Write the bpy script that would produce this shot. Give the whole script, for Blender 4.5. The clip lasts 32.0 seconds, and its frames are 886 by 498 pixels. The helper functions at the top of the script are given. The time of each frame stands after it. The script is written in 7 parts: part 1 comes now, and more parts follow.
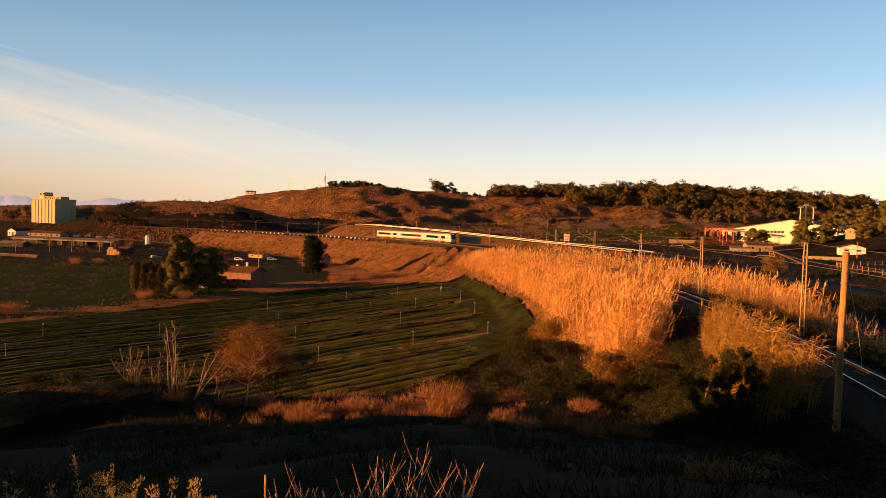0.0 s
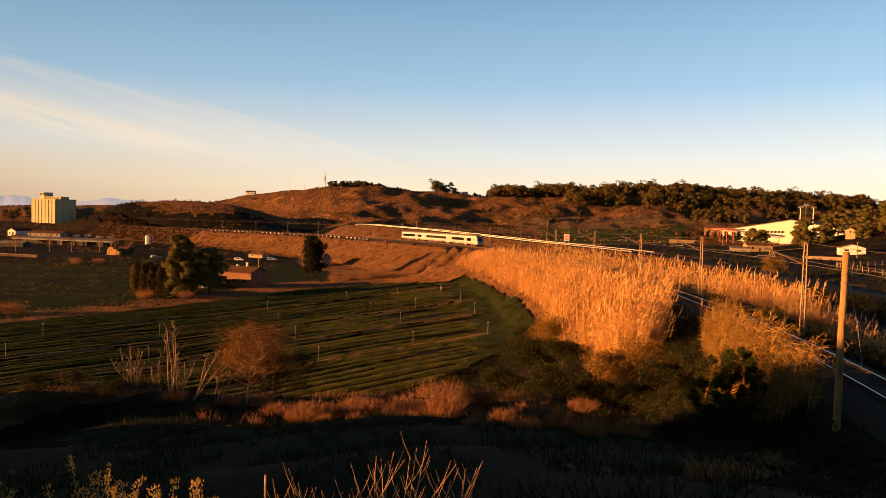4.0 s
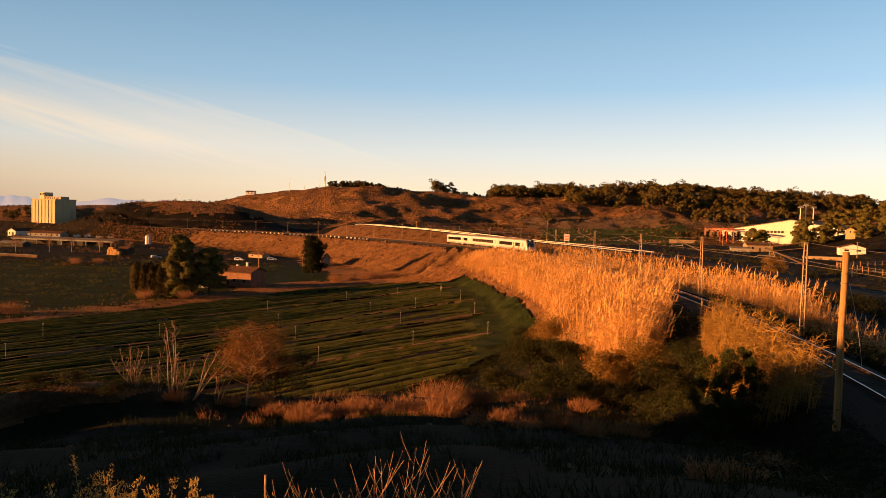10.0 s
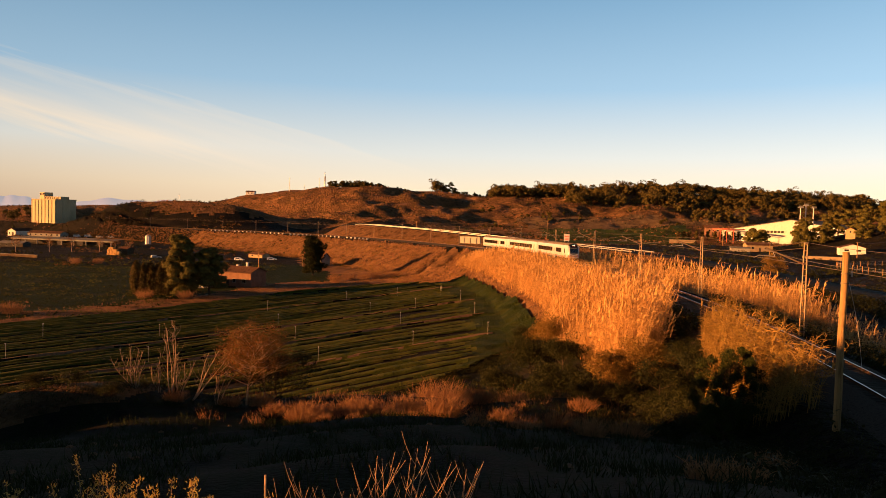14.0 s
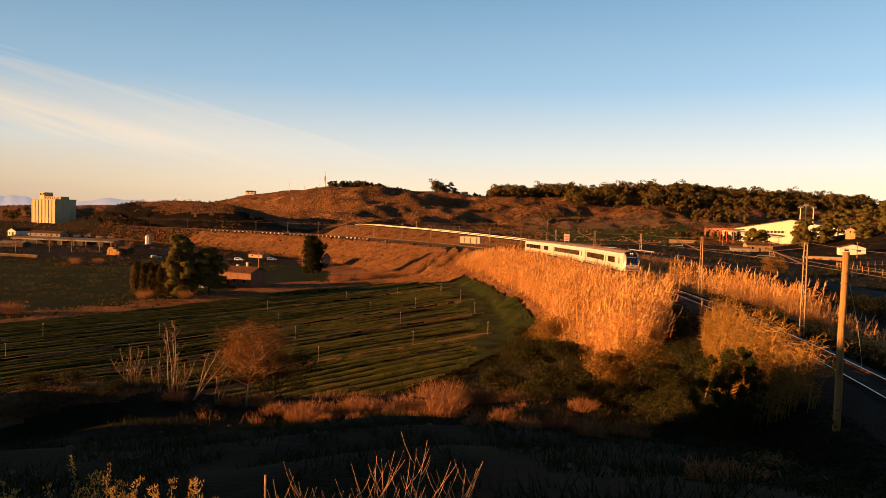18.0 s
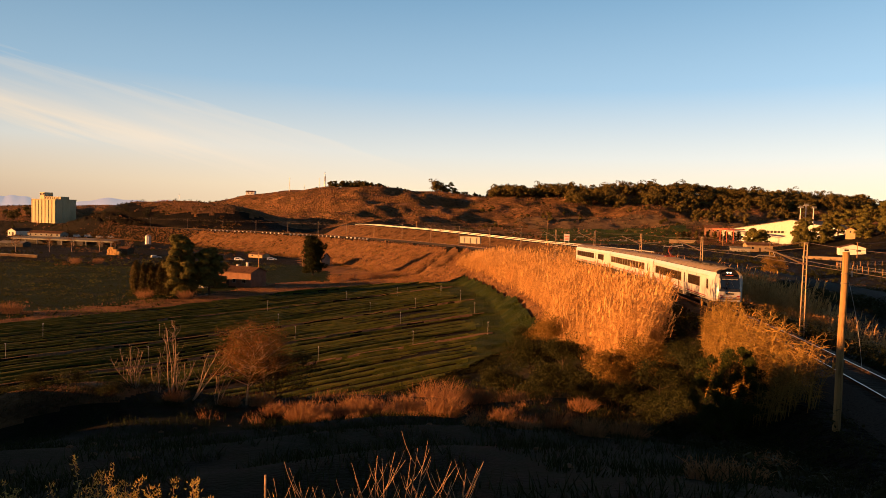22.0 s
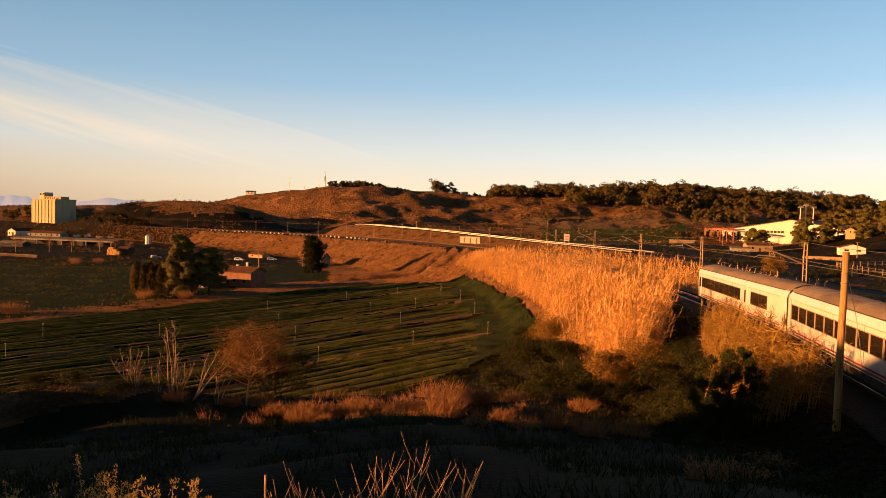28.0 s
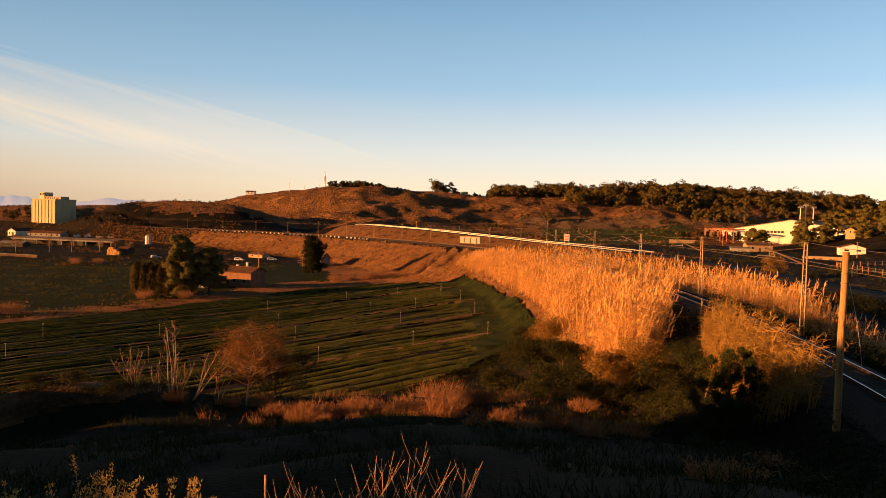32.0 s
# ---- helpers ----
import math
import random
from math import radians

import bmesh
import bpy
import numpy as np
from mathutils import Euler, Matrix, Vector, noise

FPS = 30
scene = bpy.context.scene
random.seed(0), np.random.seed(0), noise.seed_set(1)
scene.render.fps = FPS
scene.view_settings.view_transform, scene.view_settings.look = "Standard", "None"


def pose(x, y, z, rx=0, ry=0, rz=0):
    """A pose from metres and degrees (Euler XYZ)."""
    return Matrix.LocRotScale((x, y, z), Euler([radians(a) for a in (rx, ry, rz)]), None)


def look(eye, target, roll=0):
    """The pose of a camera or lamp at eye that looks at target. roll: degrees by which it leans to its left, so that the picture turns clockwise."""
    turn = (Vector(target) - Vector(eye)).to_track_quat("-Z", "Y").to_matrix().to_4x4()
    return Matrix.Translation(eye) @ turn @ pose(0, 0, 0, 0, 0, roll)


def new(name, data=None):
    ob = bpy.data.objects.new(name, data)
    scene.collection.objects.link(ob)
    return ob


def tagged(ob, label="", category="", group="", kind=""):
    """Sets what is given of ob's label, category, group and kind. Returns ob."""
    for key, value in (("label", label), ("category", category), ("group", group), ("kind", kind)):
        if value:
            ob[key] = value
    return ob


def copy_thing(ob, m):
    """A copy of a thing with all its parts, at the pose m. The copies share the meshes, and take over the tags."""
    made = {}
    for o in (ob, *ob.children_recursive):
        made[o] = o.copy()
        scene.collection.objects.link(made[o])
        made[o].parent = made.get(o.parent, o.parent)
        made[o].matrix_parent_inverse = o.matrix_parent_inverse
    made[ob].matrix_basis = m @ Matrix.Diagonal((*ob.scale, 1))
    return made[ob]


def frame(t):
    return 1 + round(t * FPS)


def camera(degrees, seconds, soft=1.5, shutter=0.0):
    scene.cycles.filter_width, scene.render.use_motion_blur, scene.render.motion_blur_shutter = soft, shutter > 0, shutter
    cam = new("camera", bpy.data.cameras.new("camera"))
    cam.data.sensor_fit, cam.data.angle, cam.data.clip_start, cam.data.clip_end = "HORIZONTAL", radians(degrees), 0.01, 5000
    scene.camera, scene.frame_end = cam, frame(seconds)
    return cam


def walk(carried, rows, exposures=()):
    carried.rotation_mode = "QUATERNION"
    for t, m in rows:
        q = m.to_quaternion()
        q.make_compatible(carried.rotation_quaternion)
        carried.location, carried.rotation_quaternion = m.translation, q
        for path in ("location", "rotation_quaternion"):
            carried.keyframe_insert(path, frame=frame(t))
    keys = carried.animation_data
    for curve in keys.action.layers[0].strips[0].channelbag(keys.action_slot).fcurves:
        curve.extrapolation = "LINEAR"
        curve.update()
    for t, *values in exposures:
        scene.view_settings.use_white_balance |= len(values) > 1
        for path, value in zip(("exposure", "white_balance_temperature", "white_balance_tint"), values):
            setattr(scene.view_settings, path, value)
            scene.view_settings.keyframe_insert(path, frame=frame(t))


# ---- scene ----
# ---------------------------------------------------------------- camera
EYE = (0.0, 0.0, 7.31)
cam = camera(64.2, 32.0, soft=0.45)
STILL = pose(0, 0, 7.31) @ pose(0, 0, 0, 90 - 2.40, 0, 0) @ pose(0, 0, 0, 0, 0, 1.63)
walk(cam, [(0.0, STILL), (32.0, STILL)], exposures=[(0.0, 2.0), (32.0, 2.0)])

# ---------------------------------------------------------------- light
TO_SUN = Vector((-0.968, -0.225, 0.118)).normalized()
SUN_EL = math.asin(TO_SUN.z)
SUN_ROT = math.atan2(TO_SUN.x, TO_SUN.y)
sun_data = bpy.data.lights.new("sun", "SUN")
sun_data.energy, sun_data.angle, sun_data.color = 5.0, radians(0.55), (1.0, 0.41, 0.115)
sun = new("sun", sun_data)
sun.matrix_world = look((0, 0, 60), Vector((0, 0, 60)) - TO_SUN)


SKY_MIX = 0.92


def build_world():
    world = bpy.data.worlds.new("evening_sky")
    scene.world = world
    world.use_nodes = True
    nt = world.node_tree
    nt.nodes.clear()
    N, L = nt.nodes.new, nt.links.new
    out, bg = N("ShaderNodeOutputWorld"), N("ShaderNodeBackground")
    sky = N("ShaderNodeTexSky")
    sky.sky_type, sky.sun_disc = "NISHITA", False
    sky.sun_elevation, sky.sun_rotation = SUN_EL, SUN_ROT
    sky.altitude, sky.air_density, sky.dust_density, sky.ozone_density = 200, 1.0, 1.5, 1.0
    geo, sep = N("ShaderNodeTexCoord"), N("ShaderNodeSeparateXYZ")
    L(geo.outputs["Generated"], sep.inputs[0])

    def math_node(op, a, b=None, clamp=False):
        m = N("ShaderNodeMath")
        m.operation, m.use_clamp = op, clamp
        for i, v in enumerate((a, b)):
            if v is None:
                continue
            if isinstance(v, (int, float)):
                m.inputs[i].default_value = v
            else:
                L(v, m.inputs[i])
        return m.outputs[0]

    def ramp(fac, stops):
        r = N("ShaderNodeValToRGB")
        while len(r.color_ramp.elements) < len(stops):
            r.color_ramp.elements.new(0.5)
        for e, (p, c) in zip(r.color_ramp.elements, stops):
            e.position, e.color = p, (*c, 1)
        L(fac, r.inputs[0])
        return r.outputs[0]

    x, y, z = sep.outputs
    # thin cirrus fan: direction over a high flat layer
    az = math_node("DIVIDE", x, math_node("MAXIMUM", y, 0.05))
    el = math_node("DIVIDE", z, math_node("MAXIMUM", y, 0.05))
    # upper edge of the thin cloud sheet falls from the west towards the north; a denser streak runs below it
    edge = math_node("SUBTRACT", math_node("ADD", math_node("MULTIPLY", math_node("SUBTRACT", -0.131, az), 0.255), 0.102), el)
    streak = math_node("SUBTRACT", el, math_node("ADD", math_node("MULTIPLY", math_node("SUBTRACT", -0.347, az), 0.19), 0.064))
    comb = N("ShaderNodeCombineXYZ")
    L(math_node("ADD", math_node("MULTIPLY", az, 2.2), math_node("MULTIPLY", el, 4.0)), comb.inputs[0])
    L(math_node("ADD", math_node("MULTIPLY", el, 18.0), math_node("MULTIPLY", az, 4.8)), comb.inputs[1])
    noi = N("ShaderNodeTexNoise")
    noi.inputs["Scale"].default_value, noi.inputs["Detail"].default_value = 1.7, 6.0
    noi.inputs["Roughness"].default_value = 0.55
    L(comb.outputs[0], noi.inputs["Vector"])
    grain = math_node("SUBTRACT", noi.outputs[0], 0.5)
    grey = lambda v: (v, v, v)
    veil = ramp(math_node("ADD", math_node("MULTIPLY", edge, 10.0), math_node("MULTIPLY", grain, 1.2)), [(0.0, grey(0)), (0.10, grey(0.22)), (0.25, grey(0.14)), (0.5, grey(0.10)), (1.0, grey(0.10))])
    core = ramp(math_node("ADD", math_node("MULTIPLY", streak, 11.0), math_node("MULTIPLY", grain, 1.3)), [(0.0, grey(0)), (0.12, grey(0.45)), (0.22, grey(0.70)), (0.40, grey(0.44)), (0.70, grey(0.18)), (0.95, grey(0.0))])
    cover = N("ShaderNodeMixRGB")
    cover.blend_type = "SCREEN"
    cover.inputs[0].default_value = 1.0
    fade = lambda c, end, k: math_node("MULTIPLY", c, math_node("MULTIPLY", math_node("SUBTRACT", end, az), k, True))
    L(fade(veil, 0.02, 6.0), cover.inputs[1])
    L(fade(core, -0.16, 4.0), cover.inputs[2])
    # the clear evening sky: warm dust low down, pale blue above, deep towards the zenith
    clear = ramp(z, [(0.0, (1.0, 0.72, 0.44)), (0.04, (1.0, 0.81, 0.56)), (0.09, (0.78, 0.78, 0.73)), (0.18, (0.37, 0.56, 0.73)), (0.335, (0.155, 0.33, 0.52)), (0.41, (0.045, 0.075, 0.11)), (1.0, (0.006, 0.012, 0.02))])
    base = N("ShaderNodeMixRGB")
    base.inputs[0].default_value = SKY_MIX
    scaled = N("ShaderNodeMixRGB")
    scaled.blend_type = "MULTIPLY"
    scaled.inputs[0].default_value = 1.0
    scaled.inputs[2].default_value = (0.11, 0.11, 0.11, 1)
    L(sky.outputs[0], scaled.inputs[1])
    L(scaled.outputs[0], base.inputs[1])
    L(clear, base.inputs[2])
    mix = N("ShaderNodeMixRGB")
    L(cover.outputs[0], mix.inputs[0])
    L(base.outputs[0], mix.inputs[1])
    mix.inputs[2].default_value = (1.0, 0.82, 0.62, 1)
    # dull dust low in the west
    low = math_node("MULTIPLY", math_node("MULTIPLY", math_node("SUBTRACT", -0.12, az), 1.5, True), math_node("SUBTRACT", 1.0, math_node("MULTIPLY", z, 11.0), True))
    dust = N("ShaderNodeMixRGB")
    L(math_node("MULTIPLY", low, 0.75, True), dust.inputs[0])
    L(mix.outputs[0], dust.inputs[1])
    dust.inputs[2].default_value = (0.52, 0.33, 0.22, 1)
    # the sky is a little deeper towards the west, away from the bright north-east
    tone = N("ShaderNodeMixRGB")
    tone.blend_type = "MULTIPLY"
    tone.inputs[0].default_value = 1.0
    level = math_node("ADD", 1.05, math_node("MULTIPLY", math_node("MINIMUM", math_node("MAXIMUM", az, -0.7), 0.7), 0.27))
    L(dust.outputs[0], tone.inputs[1])
    L(level, tone.inputs[2])
    L(tone.outputs[0], bg.inputs["Color"])
    bg.inputs["Strength"].default_value = 0.262
    L(bg.outputs[0], out.inputs[0])


build_world()

# ---------------------------------------------------------------- materials


def surf(name, stops, scale=1.0, rough=0.85, metal=0.0, bump=0.25, fine=12.0, vary=0.12, distort=0.0, spec=0.04, stretch=(1, 1, 1)):
    """A surface whose colour runs through stops with a coarse noise, with fine grain, relief and a shift from piece to piece."""
    m = bpy.data.materials.new(name)
    m.use_nodes = True
    nt = m.node_tree
    N, L = nt.nodes.new, nt.links.new
    b = nt.nodes["Principled BSDF"]
    tc, mp = N("ShaderNodeTexCoord"), N("ShaderNodeMapping")
    mp.inputs["Scale"].default_value = stretch
    L(tc.outputs["Object"], mp.inputs["Vector"])
    n1, n2 = N("ShaderNodeTexNoise"), N("ShaderNodeTexNoise")
    n1.inputs["Scale"].default_value, n1.inputs["Detail"].default_value, n1.inputs["Distortion"].default_value = scale, 6.0, distort
    n2.inputs["Scale"].default_value, n2.inputs["Detail"].default_value = scale * fine, 4.0
    L(mp.outputs[0], n1.inputs["Vector"])
    L(mp.outputs[0], n2.inputs["Vector"])
    r = N("ShaderNodeValToRGB")
    while len(r.color_ramp.elements) < len(stops):
        r.color_ramp.elements.new(0.5)
    for i, (e, c) in enumerate(zip(r.color_ramp.elements, stops)):
        e.position, e.color = 0.3 + 0.4 * i / max(1, len(stops) - 1), (*c, 1)
    L(n1.outputs[0], r.inputs[0])
    hsv = N("ShaderNodeHueSaturation")
    L(r.outputs[0], hsv.inputs["Color"])
    info = N("ShaderNodeObjectInfo")
    v1, v2 = N("ShaderNodeMapRange"), N("ShaderNodeMapRange")
    v1.inputs["To Min"].default_value, v1.inputs["To Max"].default_value = 1 - vary, 1 + vary
    v2.inputs["To Min"].default_value, v2.inputs["To Max"].default_value = 0.78, 1.22
    L(info.outputs["Random"], v1.inputs[0])
    L(n2.outputs[0], v2.inputs[0])
    mul = N("ShaderNodeMath")
    mul.operation = "MULTIPLY"
    L(v1.outputs[0], mul.inputs[0])
    L(v2.outputs[0], mul.inputs[1])
    L(mul.outputs[0], hsv.inputs["Value"])
    L(hsv.outputs[0], b.inputs["Base Color"])
    b.inputs["Roughness"].default_value, b.inputs["Metallic"].default_value = rough, metal
    b.inputs["Specular IOR Level"].default_value = spec
    if bump:
        bp = N("ShaderNodeBump")
        bp.inputs["Strength"].default_value, bp.inputs["Distance"].default_value = bump, 0.4 / scale if scale < 4 else 0.02
        L(n2.outputs[0], bp.inputs["Height"])
        L(bp.outputs[0], b.inputs["Normal"])
    return m


def leafy(name, stops, through_light=0.35, rough=0.6, island=0.35):
    """Leaves, blades and stalks: colour shifts from leaf to leaf, and some light goes through."""
    m = bpy.data.materials.new(name)
    m.use_nodes = True
    nt = m.node_tree
    N, L = nt.nodes.new, nt.links.new
    b, out = nt.nodes["Principled BSDF"], nt.nodes["Material Output"]
    geo, r = N("ShaderNodeNewGeometry"), N("ShaderNodeValToRGB")
    while len(r.color_ramp.elements) < len(stops):
        r.color_ramp.elements.new(0.5)
    for i, (e, c) in enumerate(zip(r.color_ramp.elements, stops)):
        e.position, e.color = i / max(1, len(stops) - 1), (*c, 1)
    L(geo.outputs["Random Per Island"], r.inputs[0])
    tc, n1 = N("ShaderNodeTexCoord"), N("ShaderNodeTexNoise")
    n1.inputs["Scale"].default_value = 0.35
    L(tc.outputs["Object"], n1.inputs["Vector"])
    mr, hsv = N("ShaderNodeMapRange"), N("ShaderNodeHueSaturation")
    mr.inputs["To Min"].default_value, mr.inputs["To Max"].default_value = 1 - island, 1 + island
    L(n1.outputs[0], mr.inputs[0])
    L(mr.outputs[0], hsv.inputs["Value"])
    L(r.outputs[0], hsv.inputs["Color"])
    L(hsv.outputs[0], b.inputs["Base Color"])
    b.inputs["Roughness"].default_value = rough
    b.inputs["Specular IOR Level"].default_value = 0.05
    tr, mx = N("ShaderNodeBsdfTranslucent"), N("ShaderNodeMixShader")
    L(hsv.outputs[0], tr.inputs["Color"])
    mx.inputs[0].default_value = through_light
    L(b.outputs[0], mx.inputs[1])
    L(tr.outputs[0], mx.inputs[2])
    L(mx.outputs[0], out.inputs["Surface"])
    return m


def glass_dark(name, tint=(0.004, 0.0045, 0.005)):
    m = bpy.data.materials.new(name)
    m.use_nodes = True
    b = m.node_tree.nodes["Principled BSDF"]
    b.inputs["Base Color"].default_value = (*tint, 1)
    b.inputs["Roughness"].default_value = 0.06
    b.inputs["Specular IOR Level"].default_value = 0.3
    return m


def glow(name, col, power):
    m = bpy.data.materials.new(name)
    m.use_nodes = True
    b = m.node_tree.nodes["Principled BSDF"]
    b.inputs["Base Color"].default_value = (*col, 1)
    b.inputs["Emission Color"].default_value = (*col, 1)
    b.inputs["Emission Strength"].default_value = power
    return m


M_DRYGRASS = surf("dry_grass_ground", [(0.060, 0.032, 0.0145), (0.145, 0.074, 0.033), (0.21, 0.108, 0.049), (0.095, 0.053, 0.023)], 0.25, bump=0.9, fine=14)
# Weedy bench soil, near black: the foreground shade is put into its colour.
M_BENCH = surf("shade_dark_soil", [(0.0054, 0.0045, 0.00315), (0.0108, 0.00856, 0.0054), (0.0063, 0.00856, 0.0027), (0.0144, 0.0117, 0.00808)], 0.5, bump=0.22, fine=14)
M_SCRUB = surf("scrub_hillside", [(0.0549, 0.0326, 0.0141), (0.173, 0.0846, 0.0383), (0.0942, 0.0521, 0.0212), (0.283, 0.143, 0.0707)], 0.06, bump=1.0, fine=9, distort=0.6)
M_MEADOW = surf("green_meadow", [(0.021, 0.036, 0.0084), (0.036, 0.051, 0.012), (0.054, 0.051, 0.018)], 0.08, bump=0.7, fine=14)
M_STUBBLE = surf("stubble_meadow", [(0.0101, 0.0184, 0.00289), (0.0182, 0.0266, 0.00454), (0.0101, 0.019, 0.00289), (0.0303, 0.0292, 0.00702)], 0.12, bump=0.9, fine=14)
M_DIRT = surf("brown_dirt", [(0.062, 0.0403, 0.0248), (0.1054, 0.0682, 0.0403), (0.1364, 0.093, 0.0558)], 0.2, bump=0.6)
# Near-black ground for yard, plain and lineside, with shade in its colour.
M_YARD = surf("shade_dark_ground", [(0.00504, 0.00432, 0.00324), (0.0108, 0.00864, 0.00612), (0.018, 0.0133, 0.00936)], 0.12, bump=0.5)
M_CROP = surf("young_crop", [(0.030, 0.042, 0.0055), (0.058, 0.067, 0.009), (0.100, 0.087, 0.0145)], 0.5, bump=0.9, fine=9)
M_LANE = surf("pale_bare_lane", [(0.13, 0.078, 0.044), (0.19, 0.118, 0.068), (0.095, 0.058, 0.032)], 1.5, bump=0.4)
M_HEADLAND = surf("headland_grass", [(0.012, 0.020, 0.0035), (0.024, 0.033, 0.0055), (0.040, 0.042, 0.008)], 0.35, bump=0.8, fine=10)
# Furrow soil, darkened further to stand for the shadow beside each strip.
M_FURROW = surf("shade_dark_furrow", [(0.0075, 0.006, 0.0033), (0.0135, 0.0096, 0.0054)], 0.8, bump=0.6)
M_ASPHALT = surf("asphalt", [(0.0203, 0.0203, 0.0203), (0.027, 0.0261, 0.0248)], 0.4, bump=0.2)
M_BALLAST = surf("ballast_stone", [(0.0245, 0.021, 0.0182), (0.042, 0.035, 0.0294), (0.0175, 0.0147, 0.0126)], 6.0, bump=0.9, fine=3)
M_RAIL = surf("worn_rail_steel", [(0.45, 0.44, 0.42), (0.55, 0.54, 0.52)], 3.0, rough=0.28, metal=1.0, bump=0.05)
M_SLEEPER = surf("sleeper_concrete", [(0.0375, 0.0345, 0.0315), (0.05625, 0.0525, 0.0465)], 2.0, bump=0.3, vary=0.2)
M_CONCRETE = surf("pale_concrete", [(0.169, 0.1527, 0.1268), (0.234, 0.2145, 0.1788), (0.195, 0.1723, 0.1398)], 0.3, bump=0.2)
M_SILO = surf("silo_concrete", [(0.2728, 0.2232, 0.1364), (0.3348, 0.279, 0.1798), (0.2976, 0.2418, 0.1488)], 0.12, bump=0.15, stretch=(1, 1, 0.25))
M_WHITEWALL = surf("whitewashed_wall", [(0.4216, 0.3944, 0.34), (0.4896, 0.4692, 0.4216), (0.4488, 0.4148, 0.3536)], 0.4, bump=0.15)
M_OCHRE = surf("ochre_render", [(0.2232, 0.155, 0.0868), (0.2852, 0.2046, 0.1178)], 0.5, bump=0.15)
M_BRICK = surf("red_brick_render", [(0.14, 0.072, 0.046), (0.20, 0.105, 0.066)], 0.8, bump=0.2)
M_ROOFTILE = surf("clay_tile", [(0.0682, 0.0341, 0.0217), (0.1054, 0.0527, 0.03224), (0.0527, 0.0279, 0.0186)], 0.8, bump=0.5, fine=5)
M_ROOFGREY = surf("fibre_cement_roof", [(0.104, 0.0975, 0.091), (0.156, 0.143, 0.13)], 0.5, bump=0.3)
M_STEEL = surf("galvanised_steel", [(0.315, 0.3, 0.2775), (0.39, 0.375, 0.345)], 1.5, rough=0.5, metal=0.55, bump=0.1)
M_MASTPAINT = surf("weathered_mast_steel", [(0.18, 0.126, 0.0786), (0.269, 0.193, 0.116)], 1.2, rough=0.6, metal=0.3, bump=0.1)
M_WIRE = surf("copper_wire", [(0.10, 0.08, 0.06), (0.16, 0.12, 0.09)], 1.0, rough=0.6, metal=0.5, bump=0)
M_WOODPOLE = surf("sun_bleached_pole", [(0.22, 0.125, 0.05), (0.30, 0.18, 0.075), (0.14, 0.08, 0.035)], 1.5, bump=0.5, stretch=(6, 6, 0.5))
M_BARK = surf("dark_bark", [(0.0372, 0.0279, 0.0186), (0.0744, 0.0527, 0.0341)], 3.0, bump=0.8, stretch=(3, 3, 0.6))
M_PALEBARK = surf("pale_bark", [(0.27, 0.175, 0.108), (0.37, 0.26, 0.17), (0.18, 0.112, 0.066)], 2.5, bump=0.5)
M_TWIG = surf("reddish_twig", [(0.253, 0.158, 0.0967), (0.351, 0.231, 0.138)], 8.0, bump=0.2)
M_WHITEPAINT = surf("train_white_paint", [(0.347, 0.334, 0.317), (0.387, 0.372, 0.356), (0.317, 0.299, 0.274)], 0.5, rough=0.32, bump=0.03, vary=0.03, spec=0.5)
M_TRAINROOF = surf("dusty_train_roof", [(0.125, 0.095, 0.068), (0.165, 0.128, 0.092), (0.098, 0.074, 0.053)], 0.7, rough=0.55, bump=0.08, stretch=(0.4, 1, 1))
M_BLACKPAINT = surf("black_mask_paint", [(0.011, 0.011, 0.012), (0.0175, 0.017, 0.017)], 1.0, rough=0.3, bump=0.02, spec=0.5)
M_MAROON = surf("maroon_stripe_paint", [(0.20, 0.012, 0.02), (0.26, 0.02, 0.03)], 1.0, rough=0.35, bump=0.02)
M_UNDER = surf("sooty_underframe", [(0.03, 0.027, 0.024), (0.06, 0.052, 0.045)], 2.0, rough=0.8, bump=0.3)
M_RUST = surf("rusty_rail_web", [(0.06, 0.035, 0.022), (0.09, 0.05, 0.03)], 3.0, bump=0.2)
M_WHEEL = surf("wheel_steel", [(0.16, 0.13, 0.11), (0.28, 0.25, 0.22)], 3.0, rough=0.45, metal=0.8, bump=0.1)
M_PANTO = surf("red_pantograph_paint", [(0.20, 0.045, 0.03), (0.27, 0.065, 0.04)], 3.0, rough=0.5, bump=0.05)
M_WINDOW = glass_dark("tinted_window")
M_LAMP = glow("headlamp_glass", (1.0, 0.80, 0.58), 0.7)
M_SIGNBOARD = surf("faded_red_signboard", [(0.45, 0.10, 0.06), (0.55, 0.15, 0.09)], 2.0, bump=0.05)
M_STRAW = surf("straw_bales", [(0.30, 0.17, 0.06), (0.42, 0.25, 0.09), (0.24, 0.13, 0.05)], 4.0, bump=0.6, fine=6, vary=0.15)
# Distance haze is put into this colour and glows evenly; it is no lamp.
M_MOUNTAIN = glow("haze_glow_mountain", (0.115, 0.105, 0.110), 0.85)
M_REED = leafy("reed_straw", [(0.15, 0.074, 0.024), (0.60, 0.345, 0.128), (0.45, 0.24, 0.08), (0.66, 0.40, 0.16), (0.20, 0.108, 0.031)], 0.22, island=0.6)
M_REEDGREEN = leafy("reed_green_straw", [(0.167, 0.101, 0.0235), (0.335, 0.192, 0.051), (0.258, 0.149, 0.0353), (0.129, 0.0904, 0.0196)], 0.25, island=0.6)
M_DRYTUFT = leafy("dry_tuft", [(0.17, 0.0816, 0.0391), (0.306, 0.155, 0.0704), (0.23, 0.114, 0.0508)], 0.25)
